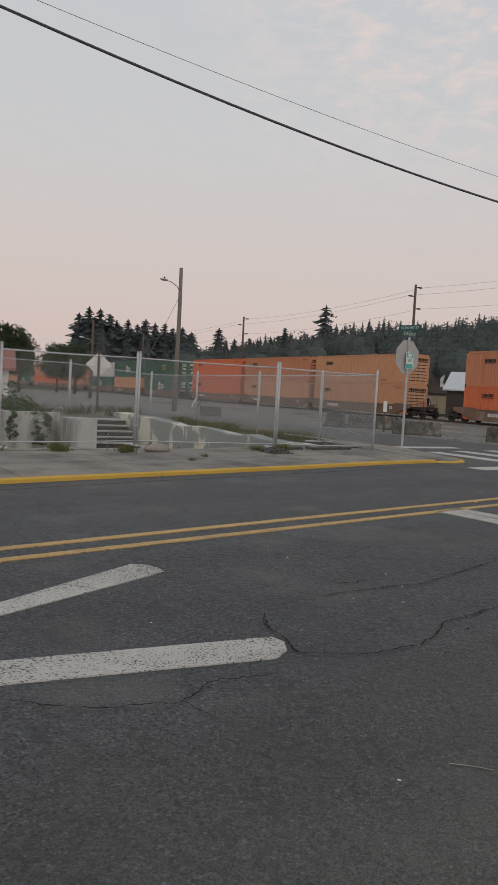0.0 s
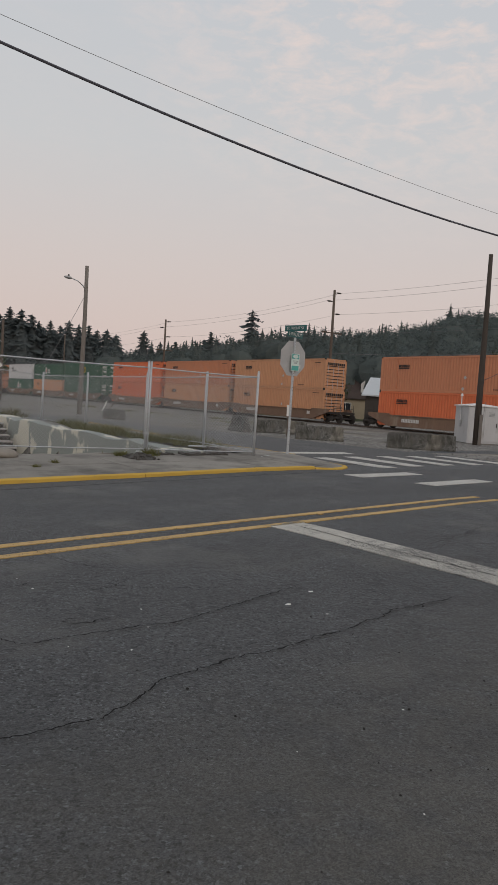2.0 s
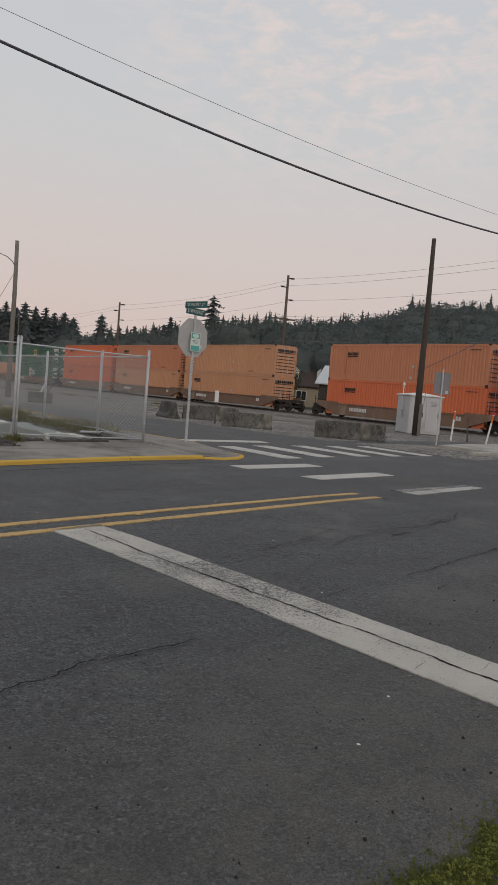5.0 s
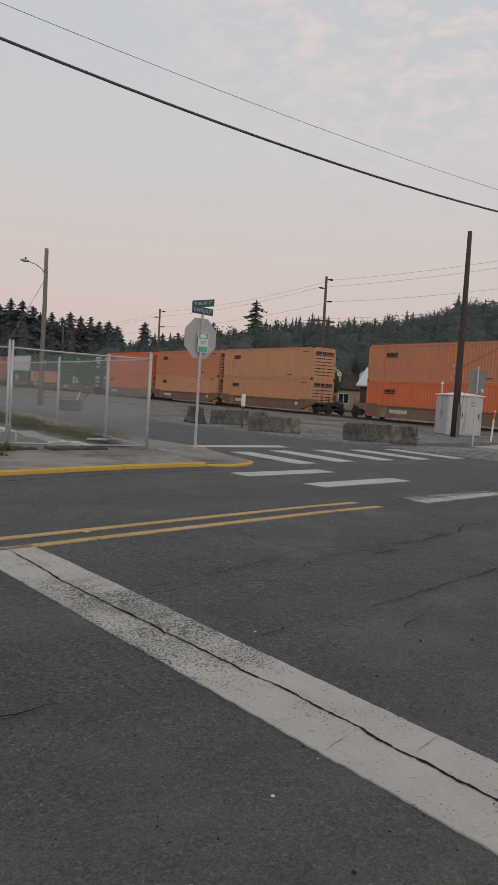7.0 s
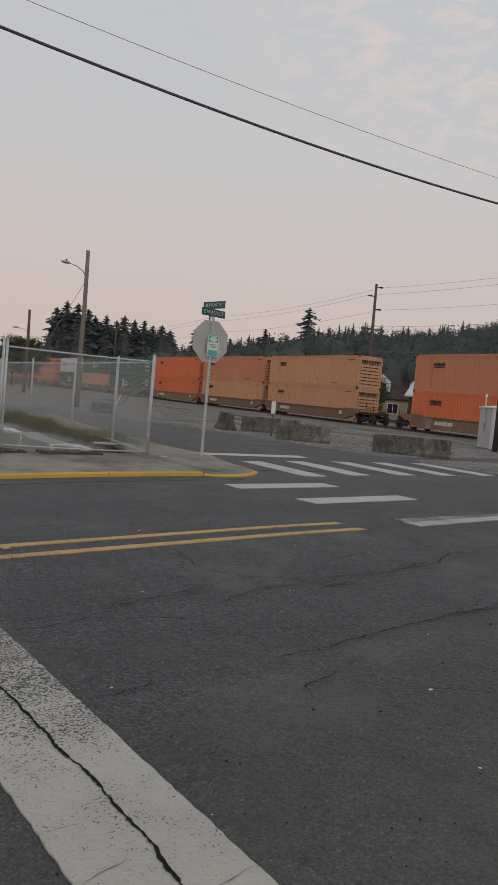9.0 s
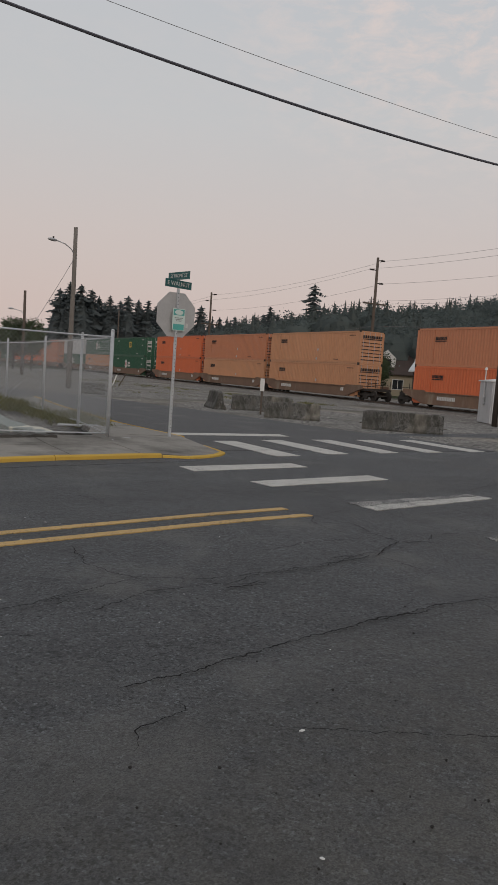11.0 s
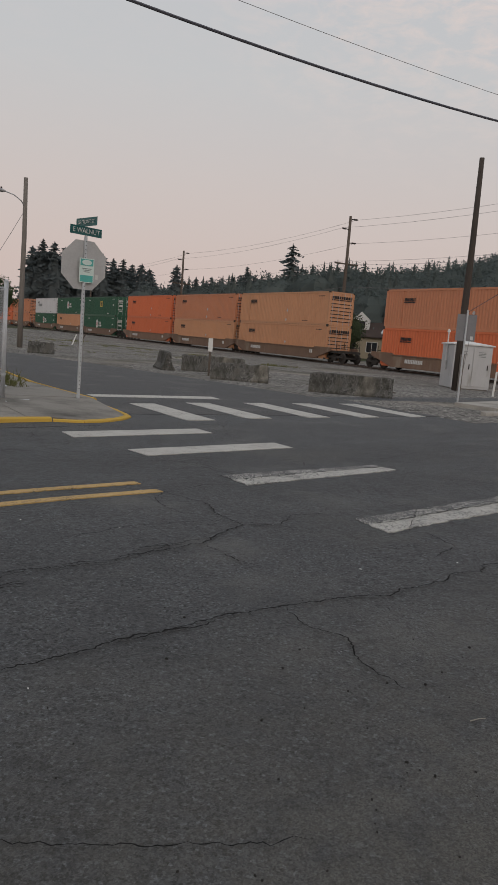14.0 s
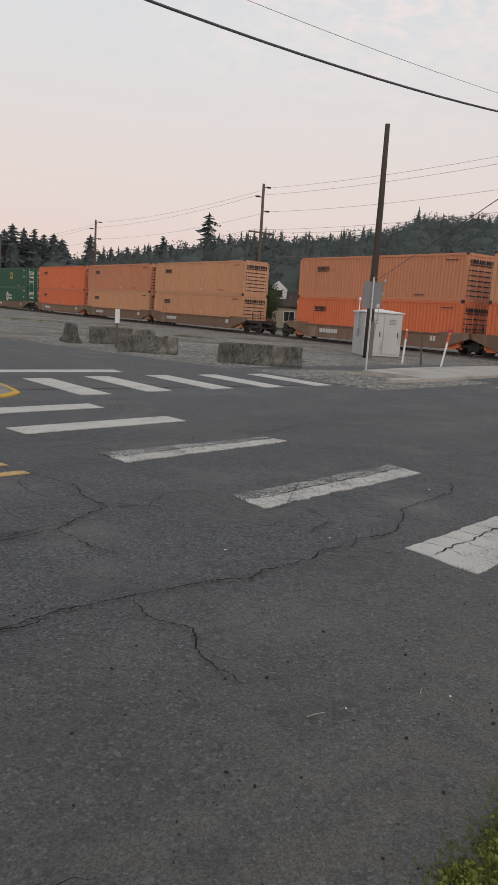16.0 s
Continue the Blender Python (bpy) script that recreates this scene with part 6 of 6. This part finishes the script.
def woods():
    """The wooded hillside, as one mass of firs and leafy trees."""
    rng = random.Random(5)
    kinds = [fir_quads(1.0, 0.40, 200 + k, 15, 6, 4, 0.04, 0.55, 0.6, 0.19, 0.66) for k in range(6)] + [leafy_quads(1.0, 0.44, 300 + k, 24, 26, 0.021, 0.54, 0.38) for k in range(6)]
    kinds = [(np.array(q), np.array(nr)) for q, nr in kinds]
    quads, norms = [], []
    for i in range(1900):
        deg = rng.uniform(29.5, 76)
        r = rng.uniform(118, 262)
        if deg < 46 and r < 175:
            continue
        x, y = polar(deg, r)
        if x < 70 + 0.1165 * (y - 42):
            continue
        leafy = rng.random() < (0.85 if deg > 50 else 0.7 if deg > 44 else 0.5)
        q, nr = rng.choice(kinds[6:] if leafy else kinds[:6])
        h = rng.uniform(8.0, 12.5) if leafy else rng.uniform(8.5, 13.5)
        if r > 215 and rng.random() < 0.1:
            h *= 1.2
        a = rng.uniform(0, 6.28)
        turn = np.array(((math.cos(a), -math.sin(a), 0), (math.sin(a), math.cos(a), 0), (0, 0, 1)))
        wd = h * rng.uniform(0.85, 1.2)
        quads.append((q @ turn.T) * (wd, wd, h) + (x, y, ground_z(x, y) - 0.3))
        norms.append(nr @ turn.T)
    me = quad_mesh("woods", np.concatenate(quads), np.concatenate(norms), "hazy_leaves")
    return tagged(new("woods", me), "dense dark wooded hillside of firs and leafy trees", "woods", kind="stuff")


woods()


# ---- weeds, grass, creepers ----
def tufts(name, spots, material, label, blade=(0.06, 0.2), count=40, spread=0.15, lift=0.0, seed=3, width=0.006):
    """Loose blades of grass and weeds round a set of spots (x, y, z, size)."""
    rng = random.Random(seed)
    v, f = [], []
    for x, y, z, s in spots:
        for i in range(int(count * s)):
            a, q = rng.uniform(0, 6.28), abs(rng.gauss(0, spread * s))
            px, py = x + q * math.cos(a), y + q * math.sin(a)
            ln = rng.uniform(*blade) * s
            lean = Vector((rng.gauss(0, 0.5), rng.gauss(0, 0.5), 1)).normalized() * ln
            w = Vector((rng.gauss(0, 1), rng.gauss(0, 1), 0)).normalized() * width * (0.6 + s)
            b = Vector((px, py, z + lift))
            k = len(v)
            v += [tuple(b - w), tuple(b + w), tuple(b + lean * 0.6 + w * 0.7), tuple(b + lean * 1.0 + Vector((lean.x, lean.y, 0)) * 0.4), tuple(b + lean * 0.6 - w * 0.7)]
            f.append((k, k + 1, k + 2, k + 3, k + 4))
    return tagged(new(name, mesh_from(name, v, f, material)), label, "plants", kind="stuff")


def leaf_mass(name, spots, material, label, leaf=0.06, count=160, seed=9):
    """Bushy masses of leaves round spots (x, y, z, rx, ry, rz)."""
    rng = random.Random(seed)
    v, f = [], []
    for x, y, z, rx, ry, rz in spots:
        for i in range(count):
            g = Vector((rng.gauss(0, 1), rng.gauss(0, 1), rng.gauss(0, 1))).normalized() * rng.uniform(0.35, 1.08)
            p = Vector((x + g.x * rx, y + g.y * ry, z + abs(g.z) * rz if rz > 0 else z + g.z * -rz))
            d = Vector((rng.gauss(0, 1), rng.gauss(0, 1), rng.gauss(0, 0.7))).normalized() * leaf * rng.uniform(0.6, 1.5)
            e = d.cross(Vector((rng.gauss(0, 1), rng.gauss(0, 1), rng.gauss(0, 1)))).normalized() * d.length * 0.6
            k = len(v)
            v += [tuple(p - d), tuple(p + e), tuple(p + d), tuple(p - e)]
            f.append((k, k + 1, k + 2, k + 3))
    return tagged(new(name, mesh_from(name, v, f, material)), label, "plants", kind="stuff")


rng = random.Random(21)
# verge on the near side of the street
verge_spots = []
LUMPS = [(6.05, 0.55, 0.20), (7.3, 0.5, 0.21), (12.05, 0.62, 0.14)]
for i in range(620):
    x = rng.uniform(1, 15) if i % 3 == 0 else rng.choice(LUMPS)[0] + rng.gauss(0, 0.5)
    edge = 1.28 + 0.115 * (x - 5.5)
    lump = sum(a_ * math.exp(-((x - c_) / w_) ** 2) for c_, w_, a_ in LUMPS)
    y = edge + lump - abs(rng.gauss(0, 0.28)) + 0.03 * math.sin(x * 3.1) + 0.03 * math.sin(x * 7.7)
    verge_spots.append((x, y, base_z(x, y), rng.uniform(0.5, 0.85) + 0.8 * lump))
verge = sheet("verge", [(-60, -20), (70, -20), (70, 8.55), (-60, -6.4)], 0.016, "verge_turf", "patchy grass verge beside the street", "verge", 1.2)
tufts("verge_grass", verge_spots, "grass", "mossy green grass along the street edge", (0.012, 0.034), 150, 0.07, 0.008, 4, 0.0024)
leaf_mass("verge_weeds", [(x, y - 0.02, z + 0.006, 0.07 * q + 0.02, 0.06 * q + 0.02, 0.022 * q + 0.006) for x, y, z, q in verge_spots], "verge_leaves", "low yellow-green leafy weeds creeping over the street edge", 0.0085, 95, 14)
leaf_mass("lot_bushes", [(rng.uniform(-9, 8.6), rng.uniform(24.8, 27.5), 0.45, rng.uniform(0.5, 1.1), rng.uniform(0.4, 0.8), rng.uniform(0.4, 1.0)) for i in range(60)], "bush_leaves", "tangled green brambles along the foundation wall", 0.06, 420)
tufts("lot_weeds", [(rng.uniform(-9, 14.2), rng.uniform(25, 30), 0.42, rng.uniform(1.0, 2.0)) for i in range(50)], "lot_grass", "tall dry weeds in the lot", (0.15, 0.32), 26, 0.25, 0, 6, 0.007)
leaf_mass("creeper", [(8.4 + rng.uniform(-0.25, 0.25), 24.02, 0.6 - i * 0.055, 0.16, 0.05, -0.08) for i in range(20)] + [(7.5 + rng.uniform(-0.15, 0.15), 24.04, 0.55 - i * 0.06, 0.1, 0.04, -0.08) for i in range(14)], "bush_leaves", "dark creeper hanging down the foundation wall", 0.036, 34, 12)
tufts("wall_weeds", [(6.6, 13.9, 0.24, 1.4), (10.6, 14.1, 0.28, 1.4), (9.9, 14.1, 0.26, 1.2), (5.3, 14.2, 0.22, 1.5), (8.0, 13.2, 0.22, 0.7), (7.4, 12.7, 0.2, 0.6), (3.9, 14.3, 0.2, 1.8)], "dry_grass", "dry weeds at the foot of the fence", (0.08, 0.16), 90, 0.09, 0, 7)
tufts("corner_weeds", [(14.7 + rng.uniform(-0.3, 0.5), rng.uniform(17, 27), 0.2, rng.uniform(0.8, 2.2)) for i in range(60)], "dry_grass", "dry weeds growing along the side fence", (0.06, 0.2), 40, 0.16, 0, 8)
tufts("yard_weeds", [(rng.uniform(26, 40), rng.uniform(38, 75), 0.02, rng.uniform(0.8, 1.6)) for i in range(110)], "dry_grass", "low dry weeds on the gravel yard", (0.06, 0.16), 40, 0.45, 0, 10, 0.01)
tufts("barrier_weeds", [(24.5 + 1.7 * t + rng.uniform(-0.2, 0.2), 23.9 - 1.3 * t + rng.uniform(-0.2, 0.1), 0.1, rng.uniform(0.2, 0.45)) for t in [i / 24 for i in range(25)]], "dry_grass", "dry grass at the foot of the barriers", (0.05, 0.14), 40, 0.12, 0, 13)

# sandbag and rubble by the fence
bm = bmesh.new()
bmesh.ops.create_icosphere(bm, subdivisions=3, radius=1, matrix=Matrix.Diagonal((0.3, 0.18, 0.11, 1)))
for v in bm.verts:
    v.co += v.co.normalized() * 0.05 * noise.noise(v.co * 4)
    v.co.z = max(v.co.z, -0.06)
solid("sandbag", bm, "canvas", "dusty pale sandbag lying on the sidewalk", "sandbag", pose(7.35, 14.0, 0.32, 0, 0, 8), smooth=True)


def heap(name, x, y, z, r, h, material, label, seed):
    rng = random.Random(seed)
    bm = bmesh.new()
    for i in range(150):
        q, a = abs(rng.gauss(0, r * 0.45)), rng.uniform(0, 6.28)
        if q > r:
            continue
        s = rng.uniform(0.012, 0.05)
        zz = h * max(0, 1 - q / r) * rng.uniform(0.5, 1.0)
        bmesh.ops.create_icosphere(bm, subdivisions=1, radius=s, matrix=Matrix.Translation((q * math.cos(a), q * math.sin(a), zz + s * 0.5)) @ Matrix.Diagonal((1, rng.uniform(0.6, 1), rng.uniform(0.5, 0.9), 1)))
    bmesh.ops.create_cone(bm, cap_ends=True, segments=18, radius1=r, radius2=r * 0.25, depth=h, matrix=Matrix.Translation((0, 0, h * 0.5 - 0.02)))
    return solid(name, bm, material, label, "rubble", pose(x, y, z), kind="stuff")


heap("rubble_heap", 10.15, 13.75, 0.26, 0.42, 0.12, "rubble", "small dark heap of asphalt rubble on the sidewalk", 31)
for k, (x, y, L_, hh) in enumerate(((12.1, 14.2, 1.2, 0.10), (10.9, 14.25, 0.7, 0.09), (13.2, 14.75, 0.8, 0.08))):
    rg = random.Random(k)
    bm = bmesh.new()
    bmesh.ops.create_grid(bm, x_segments=12, y_segments=3, size=0.5, matrix=Matrix.Diagonal((L_, 0.3, 1, 1)))
    for v in bm.verts:
        v.co.z = hh + rg.uniform(-0.03, 0.02)
        v.co.y += rg.uniform(-0.03, 0.03)
    ret = bmesh.ops.extrude_face_region(bm, geom=bm.faces[:])
    for v in ret["geom"]:
        if isinstance(v, bmesh.types.BMVert):
            v.co.z = -0.03
    bmesh.ops.recalc_face_normals(bm, faces=bm.faces[:])
    solid("broken_edge", bm, "rubble", "broken dark edge of old concrete by the fence", "rubble", pose(x, y, 0.26, 0, 0, 4), kind="structure")

# cracks in the street
crack("crack", [(7.97, 1.6), (7.96, 2.24), (7.95, 2.86), (7.935, 3.24), (7.9, 3.66), (7.875, 4.19), (7.82, 5.1), (7.80, 5.56), (7.825, 6.54)], 0.022, 2, "long dark crack along the stop line", 0.011)
crack("crack", [(11.26, 4.22), (11.56, 4.28), (11.91, 4.31), (12.32, 4.29), (12.83, 4.25), (12.95, 4.19), (13.11, 4.23), (13.51, 4.256), (13.69, 4.33), (13.94, 4.305), (14.11, 4.39), (14.3, 4.366), (14.527, 4.384), (14.75, 4.53), (14.965, 4.64), (15.07, 4.77), (15.365, 4.82), (15.58, 4.86), (16, 4.92), (16.36, 5.18)], 0.0145, 20)
crack("crack", [(12.22, 4.27), (12.16, 4.04), (12.24, 3.83), (12.13, 3.53), (12.13, 3.26)], 0.0105, 21)
crack("crack", [(11.72, 5.41), (12.41, 5.477), (12.73, 5.69), (13.005, 5.83), (13, 6.22), (13.1, 6.49), (13.065, 6.75), (13, 7.04)], 0.0145, 22)
crack("crack", [(13.005, 5.83), (13.29, 5.73), (13.6, 5.965), (13.85, 5.93), (14.05, 5.78)], 0.0105, 23)
crack("crack", [(12.41, 5.477), (12.454, 5.13), (12.53, 4.85)], 0.0105, 24)
crack("crack", [(4.63, 3.44), (4.02, 3.37), (3.46, 3.12), (3.07, 3.15), (2.74, 3.36), (2.87, 3.84), (2.98, 4.04)], 0.0145, 25)
crack("crack", [(3.48, 4.40), (3.56, 4.21), (3.98, 4.19), (4.68, 4.15), (5.93, 4.45)], 0.0145, 26)
crack("crack", [(1.07, 3.48), (1.33, 3.23), (1.80, 3.07), (2.04, 3.21), (2.47, 3.16)], 0.0105, 27)
crack("crack", [(9.39, 4.04), (9.73, 4.04), (10.52, 4.16), (11.20, 4.25), (11.76, 4.27)], 0.0145, 28)
crack("crack", [(10.15, 6.58), (10.05, 6.01), (10.22, 5.60), (10.71, 5.38), (11.73, 5.37), (12.76, 5.68)], 0.0105, 29)
crack("crack", [(8.23, 5.08), (8.91, 5.18), (9.64, 5.40), (10.19, 5.56)], 0.0105, 30)
crack("crack", [(16.45, 7.515), (16.385, 6.975), (16.52, 6.73), (16.36, 6.38), (16.23, 6.11)], 0.0105, 31)
crack("crack", [(16.11, 9.13), (16.3, 8.64), (16.476, 8.08), (18.04, 8.68), (19.2, 8.79)], 0.012, 50)
crack("crack", [(14.385, 5.3), (14.3, 4.92), (14.3, 4.8), (14.04, 4.72), (13.89, 4.65)], 0.0105, 32)
crack("crack", [(13.92, 4.29), (14.01, 4.17), (14.09, 4.05), (14.16, 4.01)], 0.008, 51)
crack("crack", [(15.07, 4.77), (14.89, 4.854), (14.856, 5)], 0.008, 52)
crack("crack", [(13.43, 4.98), (13.68, 4.977), (13.76, 4.89), (13.99, 5.01)], 0.008, 53)
crack("crack", [(13.33, 4.86), (13.53, 4.75), (13.58, 4.64), (13.7, 4.65)], 0.008, 54)
crack("crack", [(16.03, 4.91), (16.08, 4.74), (16, 4.47)], 0.008, 55)
crack("crack", [(14.95, 4.59), (14.9, 4.37), (14.96, 4.21)], 0.008, 56)
crack("crack", [(14.02, 8.65), (14.09, 8.15), (14.12, 7.75)], 0.009, 57)
crack("crack", [(9.88, 3.38), (10.16, 3.20), (10.47, 3.01), (10.76, 2.86), (10.98, 2.75), (11.11, 2.69)], 0.007, 33)
crack("crack", [(4.53, 3.42), (4.94, 3.44), (5.26, 3.49), (5.51, 3.49), (6.17, 3.64), (6.93, 3.63)], 0.0145, 34)
crack("crack", [(1.80, 3.07), (1.84, 2.97), (1.85, 2.81)], 0.009, 35)
crack("crack", [(8.24, 3.85), (8.41, 3.915), (8.63, 3.96)], 0.010, 36)
crack("crack", [(9.59, 3.80), (9.58, 3.69), (9.31, 3.61), (9.23, 3.47)], 0.009, 37)
STOP_LINE_CRACKS = [[(7.95, 4.72), (8.0, 4.84), (8.12, 5.0)], [(7.90, 3.84), (8.02, 3.862), (8.24, 3.87)], [(7.67, 2.97), (7.79, 2.96)], [(7.67, 2.67), (7.76, 2.693), (7.86, 2.72)], [(7.6, 5.2), (7.8, 5.22)], [(8.0, 2.45), (8.2, 2.5)], [(7.64, 3.4), (7.72, 3.42)]]
for k, pts in enumerate(STOP_LINE_CRACKS):
    crack("paint_crack", pts, 0.006, 40 + k, "short crack across the stop line", 0.010)
# dark scars where bits of the surface have broken out
rng = random.Random(29)
for x0, y0, dx, dy, n_ in ((10.70, 5.17, 0.27, -0.02, 9), (8.93, 5.27, 0.14, 0.0, 4), (9.45, 5.29, 0.16, 0.02, 4), (3.9, 4.45, 0.25, -0.03, 6), (11.9, 5.5, 0.3, 0.05, 6)):
    for k in range(n_):
        u = k / n_
        x, y = x0 + dx * u + rng.uniform(-0.02, 0.02), y0 + dy * u + rng.uniform(-0.05, 0.05)
        crack("pothole_scar", [(x, y), (x + 0.06, y + rng.uniform(-0.02, 0.02)), (x + 0.13, y + rng.uniform(-0.03, 0.03))], 0.022, 300 + int(100 * x) + k, "dark broken scar in the asphalt", 0.012)
# cracks that break up the worn crosswalk bars
for x0, y0, k in ((14.12, 5.5, 0), (14.3, 3.9, 1), (14.04, 7.43, 2)):
    crack("paint_crack", [(x0, y0), (x0 + 0.8, y0 + 0.13), (x0 + 1.6, y0 + 0.22), (x0 + 2.4, y0 + 0.34)], 0.016, 60 + k, "long crack through a worn crosswalk bar")
    for i in range(9 if k < 2 else 4):
        u = 0.2 + i * 0.25 if k < 2 else 0.3 + i * 0.5
        crack("paint_crack", [(x0 + u, y0 - 0.2 + u * 0.14), (x0 + u + 0.03, y0 + u * 0.14), (x0 + u - 0.02, y0 + 0.22 + u * 0.14)], 0.009, 70 + 12 * k + i, "short crack across a worn crosswalk bar")
# finer branching cracks over the crossing
rng = random.Random(17)
for k in range(18):
    x, y = rng.uniform(8.8, 17.5), rng.uniform(4.4, 10.5)
    a = rng.choice((0.1, 1.4, 2.6, 0.7)) + rng.uniform(-0.5, 0.5)
    pts = [(x, y)]
    for i in range(rng.randint(3, 7)):
        a += rng.uniform(-0.7, 0.7)
        x, y = x + 0.32 * math.cos(a), y + 0.32 * math.sin(a)
        pts.append((x, y))
    crack("hairline_crack", pts, 0.009, 100 + k, "thin branching crack in the asphalt")
for k in range(9):
    x, y = rng.uniform(1.5, 8.5), rng.uniform(5.0, 9.5)
    a = rng.choice((0.15, 0.3, 1.5)) + rng.uniform(-0.4, 0.4)
    pts = [(x, y)]
    for i in range(rng.randint(3, 6)):
        a += rng.uniform(-0.6, 0.6)
        x, y = x + 0.3 * math.cos(a), y + 0.3 * math.sin(a)
        pts.append((x, y))
    if any(7.3 < q[0] < 8.5 for q in pts):
        continue
    crack("hairline_crack", pts, 0.008, 150 + k, "thin branching crack in the asphalt")
# loose stones and litter on the street
rng = random.Random(8)
bm = bmesh.new()
for i in range(90):
    x = rng.uniform(2, 16)
    y = rng.uniform(1.3, 5.0) + 0.09 * x * 0.5
    s = rng.choice((0.003, 0.004, 0.005, 0.007))
    bmesh.ops.create_icosphere(bm, subdivisions=1, radius=s, matrix=Matrix.Translation((x, y, base_z(x, y) + 0.008 + s * 0.4)) @ Matrix.Rotation(rng.uniform(0, 3), 4, "Z") @ Matrix.Diagonal((1, rng.uniform(0.5, 1), 0.6, 1)))
for i in range(330):
    x = rng.uniform(4, 15)
    y = 0.78 + 0.115 * x + abs(rng.gauss(0, 0.8))
    s = rng.choice((0.003, 0.004, 0.005, 0.006, 0.007, 0.009))
    bmesh.ops.create_icosphere(bm, subdivisions=1, radius=s, matrix=Matrix.Translation((x, y, base_z(x, y) + 0.008 + s * 0.4)) @ Matrix.Rotation(rng.uniform(0, 3), 4, "Z") @ Matrix.Diagonal((1, rng.uniform(0.5, 1), 0.75, 1)))
solid("street_grit", bm, "dark_stone", "scattered dark grit on the asphalt", "grit", kind="stuff")
bm = bmesh.new()
for i in range(60):
    x = rng.uniform(2, 16)
    y = rng.uniform(1.6, 8.0)
    s = rng.choice((0.004, 0.006, 0.009))
    bmesh.ops.create_icosphere(bm, subdivisions=1, radius=s, matrix=Matrix.Translation((x, y, base_z(x, y) + 0.008 + s * 0.2)) @ Matrix.Rotation(rng.uniform(0, 3), 4, "Z") @ Matrix.Diagonal((1.2, rng.uniform(0.5, 1), 0.3, 1)))
for x, y, s in ((5.55, 4.12, 0.028), (5.95, 4.3, 0.024), (9.95, 3.32, 0.016)):
    bmesh.ops.create_icosphere(bm, subdivisions=1, radius=s, matrix=Matrix.Translation((x, y, base_z(x, y) + 0.012)) @ Matrix.Diagonal((1.1, 0.6, 0.2, 1)))
solid("pale_litter", bm, "white_paint", "scattered pale chips and litter on the asphalt", "litter", kind="stuff")
# pale twigs lying on the street
for x0, y0, x1, y1 in ((12.168, 2.95, 12.252, 2.935), (2.515, 2.05, 2.643, 1.918), (12.702, 2.817, 12.749, 2.842)):
    bm = bmesh.new()
    xm, ym = (x0 + x1) / 2 + 0.006, (y0 + y1) / 2 + 0.004
    tube(bm, [(x, y, base_z(x, y) + 0.011) for x, y in ((x0, y0), (xm, ym), (x1, y1))], 0.0022, 6, 0.0012)
    solid("twig", bm, "twig", "thin pale dry twig on the asphalt", "twig")
# raised marker on the centre line
bm = bmesh.new()
box(bm, -0.035, -0.035, 0, 0.035, 0.035, 0.014, bevel=0.006)
solid("road_stud", bm, "road_yellow", "small yellowed road stud between the centre lines", "road stud", pose(8.75, 7.03, base_z(8.75, 7.03) + 0.006))
